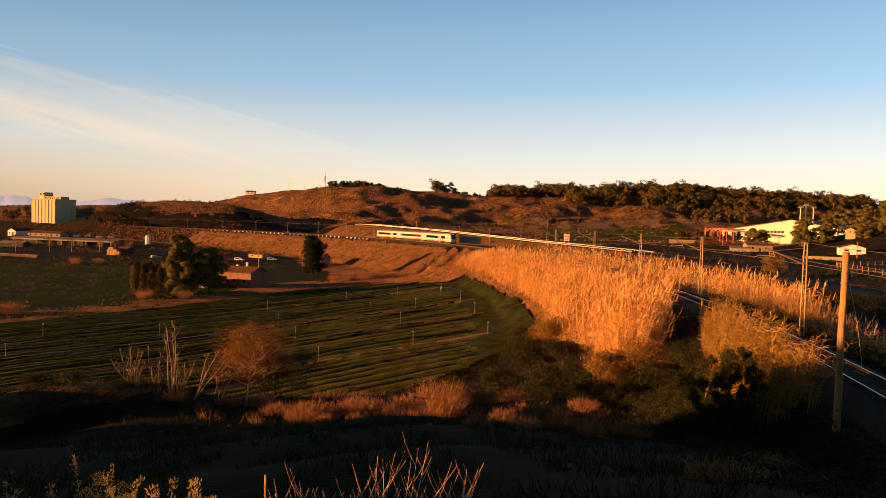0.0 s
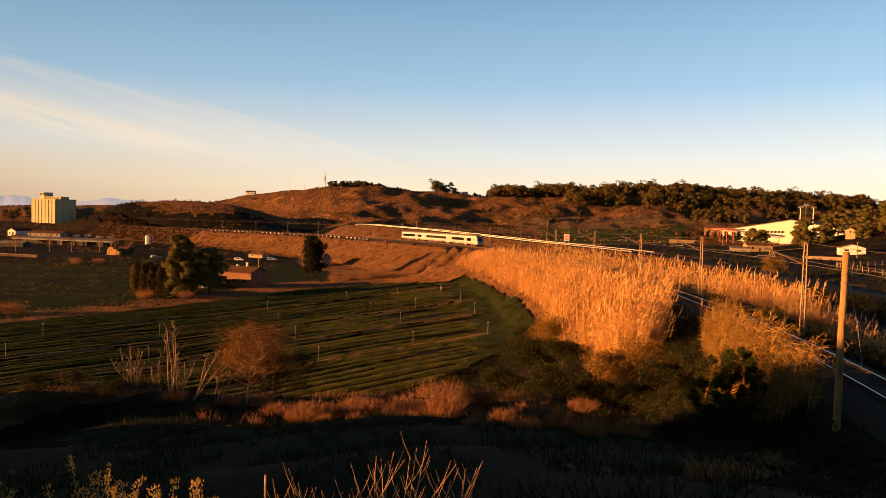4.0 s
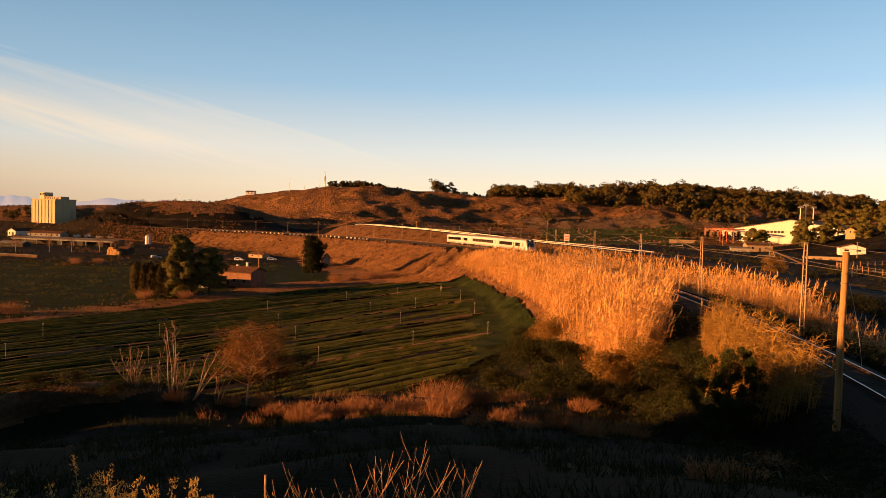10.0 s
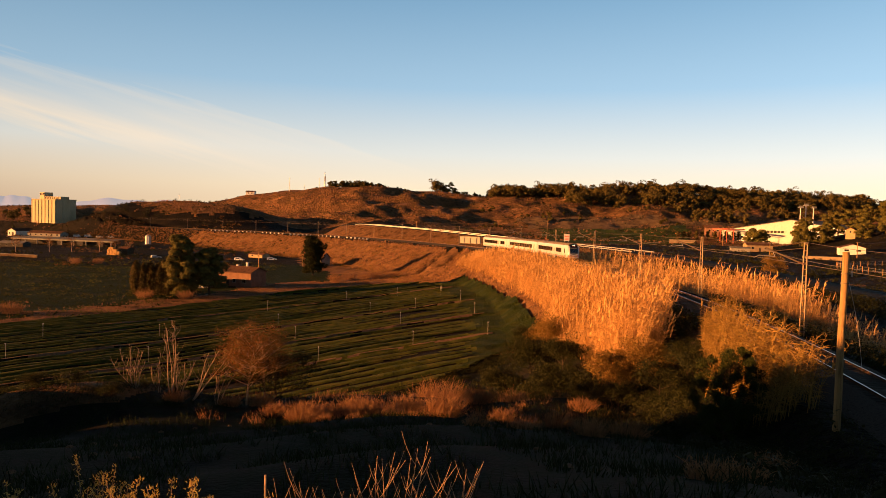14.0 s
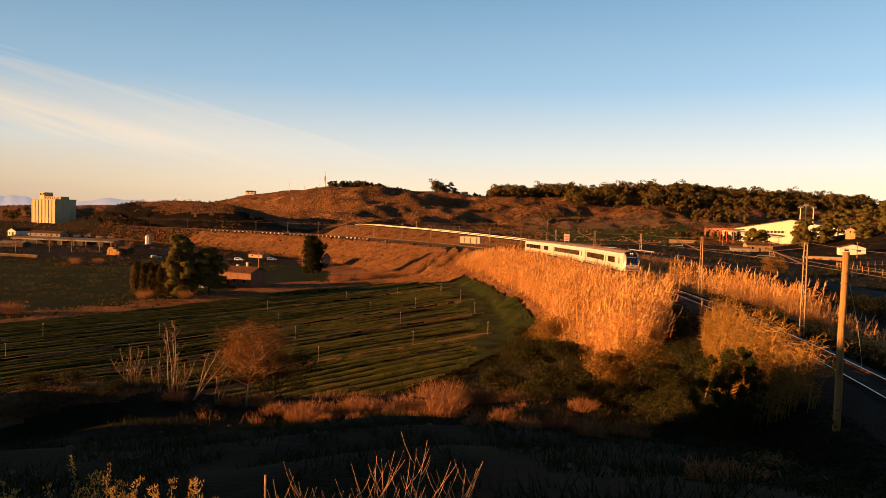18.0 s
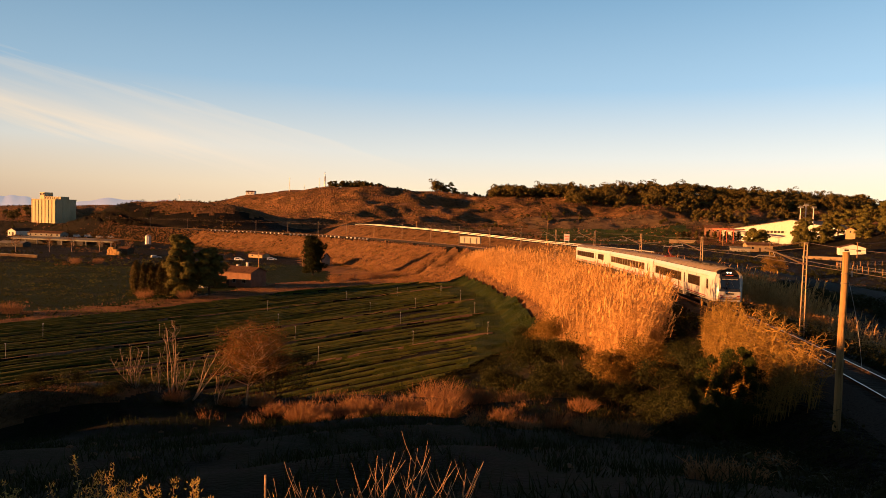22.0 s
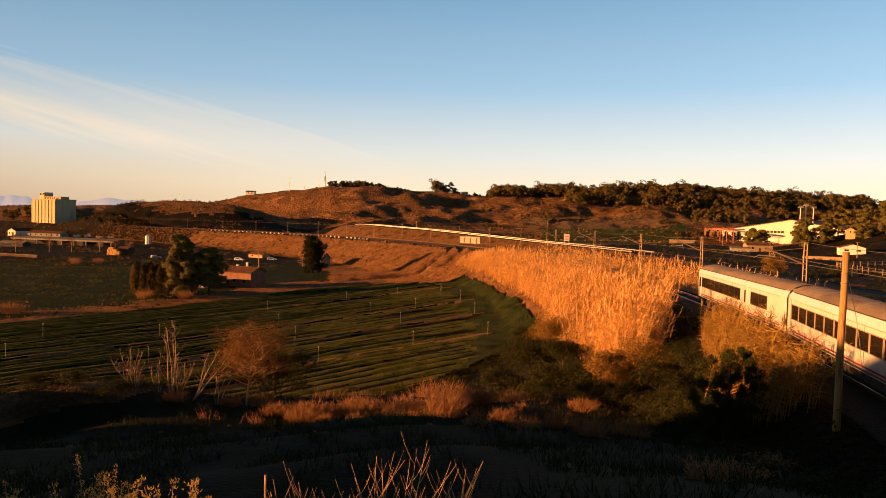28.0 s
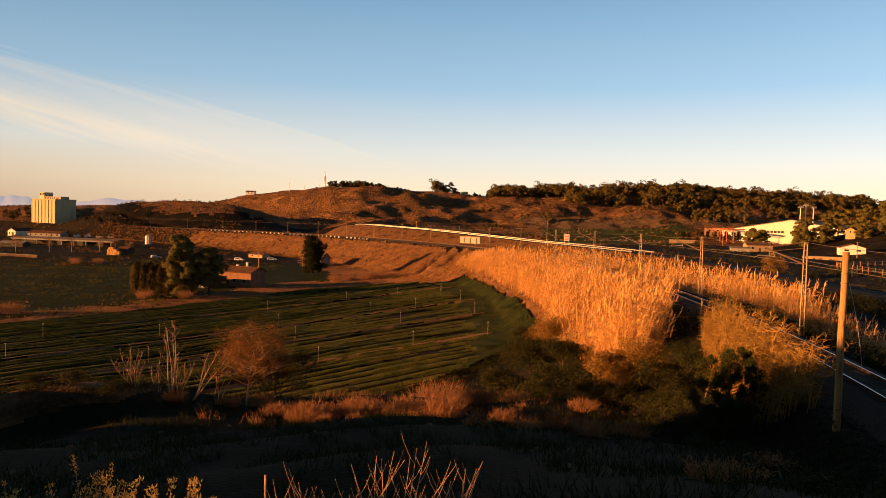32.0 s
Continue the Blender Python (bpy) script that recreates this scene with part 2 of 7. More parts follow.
M_PINE = leafy("pine_needles", [(0.045, 0.042, 0.010), (0.085, 0.074, 0.017), (0.12, 0.093, 0.024)], 0.15)
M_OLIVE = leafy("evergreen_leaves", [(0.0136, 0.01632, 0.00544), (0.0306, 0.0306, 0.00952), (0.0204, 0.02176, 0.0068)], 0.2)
M_AUTUMN = leafy("russet_leaves", [(0.204, 0.0797, 0.0255), (0.14, 0.0691, 0.0213), (0.102, 0.0691, 0.0187)], 0.3)
M_SHRUB = leafy("yellowing_shrub_leaves", [(0.19, 0.105, 0.024), (0.12, 0.075, 0.016), (0.27, 0.145, 0.038)], 0.3)
M_GRASS = leafy("grass_blades", [(0.042, 0.052, 0.007), (0.078, 0.080, 0.011), (0.125, 0.10, 0.017)], 0.35)
M_WOODS = leafy("far_pine_needles", [(0.031, 0.0264, 0.00713), (0.0663, 0.0498, 0.013), (0.0881, 0.0622, 0.0169)], 0.15)
# A darker copy of the grass blades; the bench's shade is in the colour.
M_WEED = leafy("shade_dark_weeds", [(0.008, 0.0144, 0.004), (0.0144, 0.0224, 0.0064), (0.024, 0.0288, 0.0096)], 0.2)
M_OLIVELEAF = leafy("olive_sprout_leaves", [(0.382, 0.277, 0.0796), (0.554, 0.408, 0.119), (0.277, 0.228, 0.0664)], 0.5)
M_YOUNGPINE = leafy("young_pine_needles", [(0.018, 0.026, 0.007), (0.034, 0.042, 0.010), (0.058, 0.060, 0.015)], 0.2)
M_CYPRESS = leafy("cypress_leaves", [(0.0408, 0.037, 0.0112), (0.0816, 0.0601, 0.0184), (0.122, 0.0763, 0.0245)], 0.15)

# ---------------------------------------------------------------- mesh helpers


def part(name, bm, material, parent=None, label="", smooth=False):
    """Links a bmesh as one mesh object, under a thing or a part where one is given."""
    me = bpy.data.meshes.new(name)
    bm.to_mesh(me)
    bm.free()
    me.materials.append(material)
    if smooth:
        me.polygons.foreach_set("use_smooth", [True] * len(me.polygons))
    ob = new(name, me)
    if parent is not None:
        ob.parent = parent
    if label:
        ob["label"] = label
    return ob


def mesh_arrays(name, verts, faces, materials, index=None, smooth=False, parent=None):
    """One mesh object from arrays: vertices (n, 3) and faces (m, 3) or (m, 4)."""
    verts, faces = np.asarray(verts, np.float32), np.asarray(faces, np.int32)
    k = faces.shape[1]
    me = bpy.data.meshes.new(name)
    me.vertices.add(len(verts))
    me.vertices.foreach_set("co", verts.ravel())
    me.loops.add(faces.size)
    me.loops.foreach_set("vertex_index", faces.ravel())
    me.polygons.add(len(faces))
    me.polygons.foreach_set("loop_start", np.arange(0, faces.size, k, dtype=np.int32))
    me.polygons.foreach_set("loop_total", np.full(len(faces), k, np.int32))
    for m in materials:
        me.materials.append(m)
    if index is not None:
        me.polygons.foreach_set("material_index", np.asarray(index, np.int32))
    if smooth:
        me.polygons.foreach_set("use_smooth", np.ones(len(faces), bool))
    me.update(calc_edges=True)
    me.validate()
    ob = new(name, me)
    if parent is not None:
        ob.parent = parent
    return ob


def box(bm, cx, cy, cz, sx, sy, sz, m=None, bevel=0.0):
    r = bmesh.ops.create_cube(bm, size=1.0, matrix=(m or Matrix()) @ Matrix.Translation((cx, cy, cz)) @ Matrix.Diagonal((sx, sy, sz, 1)))
    if bevel:
        es = {e for v in r["verts"] for e in v.link_edges}
        bmesh.ops.bevel(bm, geom=list(es), offset=bevel, segments=1, affect="EDGES")
    return bm


def rod(bm, a, b, r0, r1=None, seg=6):
    a, b = Vector(a), Vector(b)
    d = b - a
    q = d.to_track_quat("Z", "Y").to_matrix().to_4x4()
    bmesh.ops.create_cone(bm, cap_ends=True, segments=seg, radius1=r0, radius2=r0 if r1 is None else r1, depth=d.length,
                          matrix=Matrix.Translation((a + b) / 2) @ q)
    return bm


def boxes(*args, m=None, bevel=0.0):
    bm = bmesh.new()
    for a in args:
        box(bm, *a, m=m, bevel=bevel)
    return bm


def rods(*args, seg=6):
    bm = bmesh.new()
    for a in args:
        rod(bm, *a, seg=seg)
    return bm


def tube(pts, r0, r1, seg=5):
    """One tapering skin along a line of points."""
    bm = bmesh.new()
    n, rings = len(pts), []
    for i, p in enumerate(pts):
        d = (pts[min(n - 1, i + 1)] - pts[max(0, i - 1)]).normalized()
        u = d.orthogonal().normalized()
        w = d.cross(u)
        r = r0 + (r1 - r0) * i / (n - 1)
        rings.append([bm.verts.new(p + (u * math.cos(6.2832 * k / seg) + w * math.sin(6.2832 * k / seg)) * r) for k in range(seg)])
    for a, b in zip(rings, rings[1:]):
        for k in range(seg):
            bm.faces.new((a[k], a[(k + 1) % seg], b[(k + 1) % seg], b[k]))
    bm.faces.new(rings[-1])
    return bm


def smooth01(t):
    t = np.clip(t, 0.0, 1.0)
    return t * t * (3 - 2 * t)


def waves(x, y, size, seed):
    """Smooth irregular relief from a few crossing waves, about -1 to 1."""
    rng = np.random.RandomState(seed)
    out = np.zeros_like(x, dtype=float)
    for i in range(7):
        a, f, ph = rng.uniform(0, 6.28), rng.uniform(0.5, 2.2) / size, rng.uniform(0, 6.28)
        out += np.sin((x * math.cos(a) + y * math.sin(a)) * f * 6.28 + ph + 1.3 * np.sin((x * math.sin(a) - y * math.cos(a)) * f * 2.1 + ph))
    return out / 4.0
# ---------------------------------------------------------------- the railway line in plan
GRADE = -0.006657
BENDS = ((-400.0, -0.0004), (-150.0, -0.0018), (0.0, -0.00230), (82.5, -0.00241), (165.0, -0.00235), (247.5, -0.00221), (320.0, -0.0040), (345.0, 0.0))


def lay_line():
    s = np.arange(-520.0, 460.0, 1.0)
    k = np.interp(s, [b[0] for b in BENDS], [b[1] for b in BENDS])
    i0 = 520
    th = np.cumsum(k)
    th = th - th[i0] + 0.4845
    x, y = np.cumsum(np.sin(th)), -np.cumsum(np.cos(th))
    return s, x - x[i0] - 19.17, y - y[i0] + 311.70, th


LINE_S, LINE_X, LINE_Y, LINE_T = lay_line()


def line_at(s):
    """Place of the line's centre at s metres, its heading angle and the rail's height."""
    return (float(np.interp(s, LINE_S, LINE_X)), float(np.interp(s, LINE_S, LINE_Y)),
            float(np.interp(s, LINE_S, LINE_T)), GRADE * (330.0 - s))


def beside(s, d, z=0.0):
    """A point d metres beside the line (positive: far side), z above the rail."""
    x, y, t, zr = line_at(s)
    return Vector((x + d * math.cos(t), y + d * math.sin(t), zr + z))


def line_offset(x, y):
    """Signed distance from the line and the metres along it, for arrays."""
    shape = x.shape
    x, y = x.ravel(), y.ravel()
    d, s = np.empty_like(x), np.empty_like(x)
    px, py = LINE_X[::4], LINE_Y[::4]
    for i in range(0, len(x), 20000):
        a, b = x[i:i + 20000, None] - px, y[i:i + 20000, None] - py
        j = (a * a + b * b).argmin(1)
        t = LINE_T[::4][j]
        r = np.arange(len(j))
        d[i:i + 20000] = a[r, j] * np.cos(t) + b[r, j] * np.sin(t)
        along = a[r, j] * np.sin(t) - b[r, j] * np.cos(t)
        s[i:i + 20000] = LINE_S[::4][j] + along
        far = a[r, j] ** 2 + b[r, j] ** 2 > 250 ** 2
        d[i:i + 20000] = np.where(far, np.sign(d[i:i + 20000]) * np.sqrt(a[r, j] ** 2 + b[r, j] ** 2), d[i:i + 20000])
    return d.reshape(shape), s.reshape(shape)


# ---------------------------------------------------------------- the lie of the land
FIELD_Z = -14.0
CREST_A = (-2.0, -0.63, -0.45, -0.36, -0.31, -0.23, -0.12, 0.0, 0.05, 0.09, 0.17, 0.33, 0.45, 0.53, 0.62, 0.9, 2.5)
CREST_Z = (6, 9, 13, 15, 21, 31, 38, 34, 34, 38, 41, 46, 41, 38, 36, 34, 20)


def low_land(x, y):
    """The fields below the line, rising a little towards it."""
    return FIELD_Z + 0.5 + 4.6 * smooth01((x + 45) / 72) * (1 - smooth01((y - 230) / 120)) + 0.15 * waves(x, y, 40, 5)


def land(x, y):
    """Height of the ground."""
    x, y = np.asarray(x, float), np.asarray(y, float)
    d, s = line_offset(x, y)
    zr = GRADE * (330.0 - np.clip(s, -300, 420))
    ya = np.maximum(y, 1.0)
    a = x / np.maximum(ya, 30.0)
    # wide country: low fields on one side of the line, a shelf on the other
    shelf = -4.5 + 1.0 * waves(x, y, 160, 3) - 2.0 * smooth01((-s + 40) / 300)
    low = low_land(x, y)
    far_side = smooth01((d - 6) / 14)
    z = low * (1 - far_side) + np.minimum(shelf, zr - 1.2) * far_side
    # embankment of the line
    left = zr - 0.75 - np.maximum(0, -d - 4.2) / 1.9
    right = zr - 0.75 - np.maximum(0, d - 4.2) / 2.2
    z = np.maximum(z, np.where(d < 0, left, right) + (0.35 * waves(x, y, 9, 8) + 0.25 * waves(x, y, 4, 9)) * smooth01((np.abs(d) - 4.5) / 5))
    z = np.where(np.abs(d) < 4.2, zr - 0.75, z)
    # dirt ramp with its ditches slanting down the bank
    along, off = (s - 66) * 0.625 - (d + 4.5) * 0.78, (s - 66) * 0.78 + (d + 4.5) * 0.625
    on = smooth01((along + 1) / 3) * smooth01((23 - along) / 7)
    z = z + on * (-2.0 * np.exp(-(off / 1.9) ** 2) + 0.9 * np.exp(-((off - 4.6) / 2.4) ** 2) - 2.2 * np.exp(-((off - 10.5) / 2.1) ** 2) + 0.7 * np.exp(-((off - 14.5) / 2.2) ** 2))
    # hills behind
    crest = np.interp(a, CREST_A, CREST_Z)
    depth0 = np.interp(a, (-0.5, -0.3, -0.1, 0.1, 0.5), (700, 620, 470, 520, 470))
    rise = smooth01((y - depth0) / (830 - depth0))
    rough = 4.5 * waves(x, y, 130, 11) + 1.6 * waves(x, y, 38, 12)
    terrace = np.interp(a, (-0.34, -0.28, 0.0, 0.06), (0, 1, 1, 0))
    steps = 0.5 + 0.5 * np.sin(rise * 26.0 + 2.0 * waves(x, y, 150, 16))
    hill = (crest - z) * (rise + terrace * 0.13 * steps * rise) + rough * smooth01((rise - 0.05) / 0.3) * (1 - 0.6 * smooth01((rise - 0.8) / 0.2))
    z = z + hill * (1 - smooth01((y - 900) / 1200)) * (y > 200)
    # spur that closes the shelf on the right
    spur = 24.0 * smooth01((x - 175 - 0.12 * (y - 330)) / 120) * smooth01((y - 255) / 120) * (1 - smooth01((y - 400) / 110))
    z = z + spur
    # knoll before the hills on the left
    mesa = smooth01((x + 312) / 55) * smooth01((-104 - x) / 78) * np.exp(-((y - 592) / 46) ** 2)
    z = z + 22.5 * mesa * (1 + 0.06 * waves(x, y, 60, 15))
    # bank on which the camera stands, its bench and the unseen ridge that shades it
    r = np.sqrt(x * x + np.maximum(y, 0) ** 2)
    bench = 5.7 - 0.25 * np.minimum(r, 41) + 0.35 * waves(x, y, 14, 21)
    edge = 47 + 2.5 * waves(x, y, 25, 22)
    bench = bench - np.maximum(0, r - edge) / 1.9
    mound = 1.6 * np.exp(-(((x + 22) / 9) ** 2 + ((y - 41) / 4.0) ** 2))
    # ridge out of view on the left, shaped to cast the bench's shade
    ridge = 10.85 + 0.65 * smooth01((y + 4) / 6) - 0.8 * smooth01((y - 7) / 7) - np.maximum(0, np.abs(x + 52) - 5) / 1.7 - 0.045 * np.maximum(0, y - 12) ** 2
    # low rise out of view, added only to shade the mound
    shade_hump = -0.6 - ((x + 38) / 5.5) ** 2 - ((y - 34.5) / 2.5) ** 2
    # unseen slope behind the camera, added to block low sky light
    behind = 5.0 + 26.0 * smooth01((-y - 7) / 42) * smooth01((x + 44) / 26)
    near = np.maximum(np.maximum(np.maximum(bench + mound, ridge), shade_hump), np.where(y < -7, behind, -99.0))
    cut = zr - 0.75 + np.maximum(0, np.abs(d) - 4.2) / np.where(d < 0, 1.35, 2.0)
    near = np.minimum(near, np.maximum(cut, zr - 0.75))
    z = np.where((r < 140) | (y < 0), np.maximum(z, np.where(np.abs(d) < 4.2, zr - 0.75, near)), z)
    z = np.where((np.abs(d) < 4.2) & (s > -400), zr - 0.75, z)
    return z


def land_at(x, y):
    return float(land(np.array([x]), np.array([y]))[0])


def clear_of_ramp(p):
    """Keeps plants out of the ramp and its ditches."""
    d, s = line_offset(p[:, 0], p[:, 1])
    along, off = (s - 66) * 0.625 - (d + 4.5) * 0.78, (s - 66) * 0.78 + (d + 4.5) * 0.625
    return p[(along < -2) | (along > 24) | (off < -2.5) | (off > 13)]


def in_poly(x, y, poly):
    inside = np.zeros(x.shape, bool)
    for (x0, y0), (x1, y1) in zip(poly, poly[1:] + poly[:1]):
        c = ((y0 > y) != (y1 > y)) & (x < (x1 - x0) * (y - y0) / ((y1 - y0) or 1e-9) + x0)
        inside ^= c
    return inside


CROP = [(-60.0, 62.0), (-14.0, 60.0), (4.0, 82.0), (10.5, 94.0), (14.6, 99.0), (14.4, 128.0), (10.5, 168.0), (6.5, 192.0), (-13.0, 203.0), (-35.0, 198.5), (-59.0, 153.0), (-77.0, 122.0), (-90.0, 95.0)]


PLAIN = [(-255.0, 500.0), (-110.0, 455.0), (-30.0, 470.0), (50.0, 500.0), (50.0, 555.0), (0.0, 572.0), (-110.0, 580.0), (-190.0, 560.0), (-250.0, 545.0)]


VERGE = [(-96.0, 92.0), (-82.0, 119.0), (-62.0, 152.0), (-38.0, 199.0), (-14.0, 206.0), (8.0, 192.0), (8.0, 206.0), (-14.0, 226.0), (-42.0, 222.0), (-70.0, 165.0), (-92.0, 128.0), (-108.0, 104.0)]


def build_ground():
    ring = np.concatenate([[0.0], np.geomspace(1.5, 18.0, 90)[:-1], np.geomspace(18.0, 900.0, 470)[:-1], np.geomspace(900.0, 4800.0, 40)])
    fwd = np.linspace(-40, 40, 430)
    back = np.linspace(40, 320, 70)[1:-1]
    az = np.radians(np.concatenate([fwd, back]))
    R, A = np.meshgrid(ring, az, indexing="ij")
    X, Y = R * np.sin(A), R * np.cos(A)
    Z = land(X, Y)
    n, m = X.shape
    verts = np.stack([X, Y, Z], -1).reshape(-1, 3)
    i, j = np.meshgrid(np.arange(n - 1), np.arange(m), indexing="ij")
    jn = (j + 1) % m
    faces = np.stack([i * m + j, i * m + jn, (i + 1) * m + jn, (i + 1) * m + j], -1).reshape(-1, 4)
    c = verts[faces].mean(1)
    x, y = c[:, 0], c[:, 1]
    d, s = line_offset(x, y)
    a = x / np.maximum(y, 30.0)
    w = waves(x, y, 30, 31)
    x, y = x + 5 * waves(x, y, 22, 33), y + 6 * waves(x, y, 26, 34)
    idx = np.zeros(len(c), int)                                   # dry grass
    # near ground and reed gap take the soil with shade in its colour
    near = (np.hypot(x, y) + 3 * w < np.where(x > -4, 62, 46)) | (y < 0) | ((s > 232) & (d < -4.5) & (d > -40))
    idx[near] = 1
    idx[(y + 12 * w > 470) & (a > -0.45)] = 2                     # scrub on the hills
    idx[(y > 700)] = 2
    idx[in_poly(x, y, [(-92.0, 105.0), (-84.0, 132.0), (-64.0, 168.0), (-50.0, 215.0), (-30.0, 232.0), (-62.0, 300.0), (-190.0, 312.0), (-330.0, 300.0), (-160.0, 120.0)])] = 4
    # the shaded plain is painted with the near-black ground
    idx[in_poly(x, y, PLAIN)] = 6
    idx[in_poly(x, y, [(62.0, 430.0), (160.0, 430.0), (205.0, 600.0), (84.0, 600.0)])] = 3
    idx[in_poly(x, y, [(70.0, 600.0), (320.0, 600.0), (330.0, 642.0), (66.0, 642.0)])] = 5
    # yards, shelf and lineside get the ground darkened for shade
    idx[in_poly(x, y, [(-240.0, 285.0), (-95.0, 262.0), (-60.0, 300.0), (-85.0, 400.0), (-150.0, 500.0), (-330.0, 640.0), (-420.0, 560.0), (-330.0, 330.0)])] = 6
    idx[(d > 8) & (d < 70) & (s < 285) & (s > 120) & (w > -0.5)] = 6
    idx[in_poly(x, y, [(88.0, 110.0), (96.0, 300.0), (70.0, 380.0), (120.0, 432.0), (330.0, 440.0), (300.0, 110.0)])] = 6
    idx[(d > -31) & (d < -5.5) & (s < 232) & (s > -215)] = 0          # the sunlit railway bank
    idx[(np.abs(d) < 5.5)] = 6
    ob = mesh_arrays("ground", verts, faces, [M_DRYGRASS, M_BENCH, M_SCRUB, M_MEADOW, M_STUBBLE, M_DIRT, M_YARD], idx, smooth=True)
    tagged(ob, "rolling dry farmland with grassy banks and scrubby hills", "ground", kind="structure")


build_ground()


def crop_row(x, y):
    """Distance across the sown rows, which bend a little with the lie of the field."""
    return y - 0.56 * x + 0.00525 * x * x


def crop_strip(x, y):
    """0 in the furrows, 1 along the middle of the sown strips; the headland by the reeds has none."""
    v = crop_row(x, y)
    gap = waves(x * 0.10 + 40, v, 4.5, 46)
    rows = np.clip(0.62 + 0.38 * np.cos(v * 6.283 / 2.9 + 0.5 * waves(x, y, 60, 41) + 0.8 * np.sin(v * 0.41)) - 0.75 * smooth01(gap * 1.5 - 0.35), 0, 1)
    d = line_offset(np.asarray(x, float), np.asarray(y, float))[0]
    head = smooth01((d + 27) / 5)
    return rows * (1 - head) + head * np.clip(0.75 - 0.6 * smooth01(waves(x, y, 14, 47) * 1.5 - 0.2), 0, 1)


def build_crop_field():
    """The sown field: low strips of young green crop with broken furrows between them and bare lanes along the risers."""
    X, V = np.meshgrid(np.arange(-96, 22, 0.7), np.arange(60, 275, 0.32), indexing="ij")
    Y = V + 0.56 * X - 0.00525 * X * X
    strip = crop_strip(X, Y)
    patch = np.clip(waves(X * 0.3, V, 17, 43), 0, 1)
    lane = np.zeros(X.shape)
    for row, wide, x0 in ((99.0, 0.40, -19.0), (121.3, 0.24, -90.0), (143.7, 0.20, -60.0), (177.0, 0.16, -60.0)):
        lane = np.maximum(lane, (1 - smooth01((np.abs(V + 0.12 * waves(X, Y, 9, 45) - row) - wide * 0.6) / 0.4)) * (X > x0))
    lane = lane * (line_offset(X, Y)[0] < -21)
    Z = land(X, Y) + 0.22 + np.maximum((0.22 + 0.30 * patch) * smooth01(strip * 1.6 - 0.3), 0.42 * lane) + 0.06 * waves(X, Y, 7, 42) + 0.03 * waves(X, Y, 1.7, 48)
    keep = in_poly(X, Y, CROP)
    n, m = X.shape
    i, j = np.meshgrid(np.arange(n - 1), np.arange(m - 1), indexing="ij")
    f = np.stack([i * m + j, (i + 1) * m + j, (i + 1) * m + j + 1, i * m + j + 1], -1).reshape(-1, 4)
    k = keep.ravel()
    f = f[k[f].all(1)]
    used, inv = np.unique(f, return_inverse=True)
    verts = np.stack([X, Y, Z], -1).reshape(-1, 3)[used]
    f = inv.reshape(-1, 4)
    # furrow faces carry the row shadow in their dark soil colour
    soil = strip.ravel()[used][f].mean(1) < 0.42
    xm, ym = verts[f][:, :, 0].mean(1), verts[f][:, :, 1].mean(1)
    bare = (lane.ravel()[used][f].mean(1) > 0.5) & (waves(xm, ym, 6, 49) > -0.75)
    head = line_offset(xm, ym)[0] > -24.5 + 1.5 * waves(xm, ym, 8, 50)
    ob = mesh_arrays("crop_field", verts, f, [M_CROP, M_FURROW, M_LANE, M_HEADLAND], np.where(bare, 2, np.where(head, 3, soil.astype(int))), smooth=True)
    tagged(ob, "green field of young crop in long sown strips", "field", kind="structure")


build_crop_field()


def build_mountains():
    """Far ranges beyond the plain; their haze is painted as a dull glow."""
    for lo, hi, dist, h, seed, lab in ((-0.72, -0.555, 4300, 98, 1, "hazy blue mountain far beyond the plain"), (-0.57, -0.30, 4500, 88, 2, "long low hazy range far beyond the plain")):
        a = np.linspace(lo, hi, 60)
        t = (a - lo) / (hi - lo)
        prof = h * np.sin(np.pi * np.clip(t, 0, 1)) ** 0.6 * (0.92 + 0.10 * np.sin(t * 17 + seed) + 0.05 * np.sin(t * 41))
        rows = []
        for q, back in ((0.0, 0), (0.5, 60), (1.0, 140), (0.0, 320)):
            rows.append(np.stack([a * (dist + back), np.full(60, dist + back), -30 + (30 + prof) * q], -1))
        v = np.array(rows).reshape(-1, 3)
        i, j = np.meshgrid(np.arange(3), np.arange(59), indexing="ij")
        f = np.stack([i * 60 + j, i * 60 + j + 1, (i + 1) * 60 + j + 1, (i + 1) * 60 + j], -1).reshape(-1, 4)
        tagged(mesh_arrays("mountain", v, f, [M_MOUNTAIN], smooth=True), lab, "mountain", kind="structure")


build_mountains()


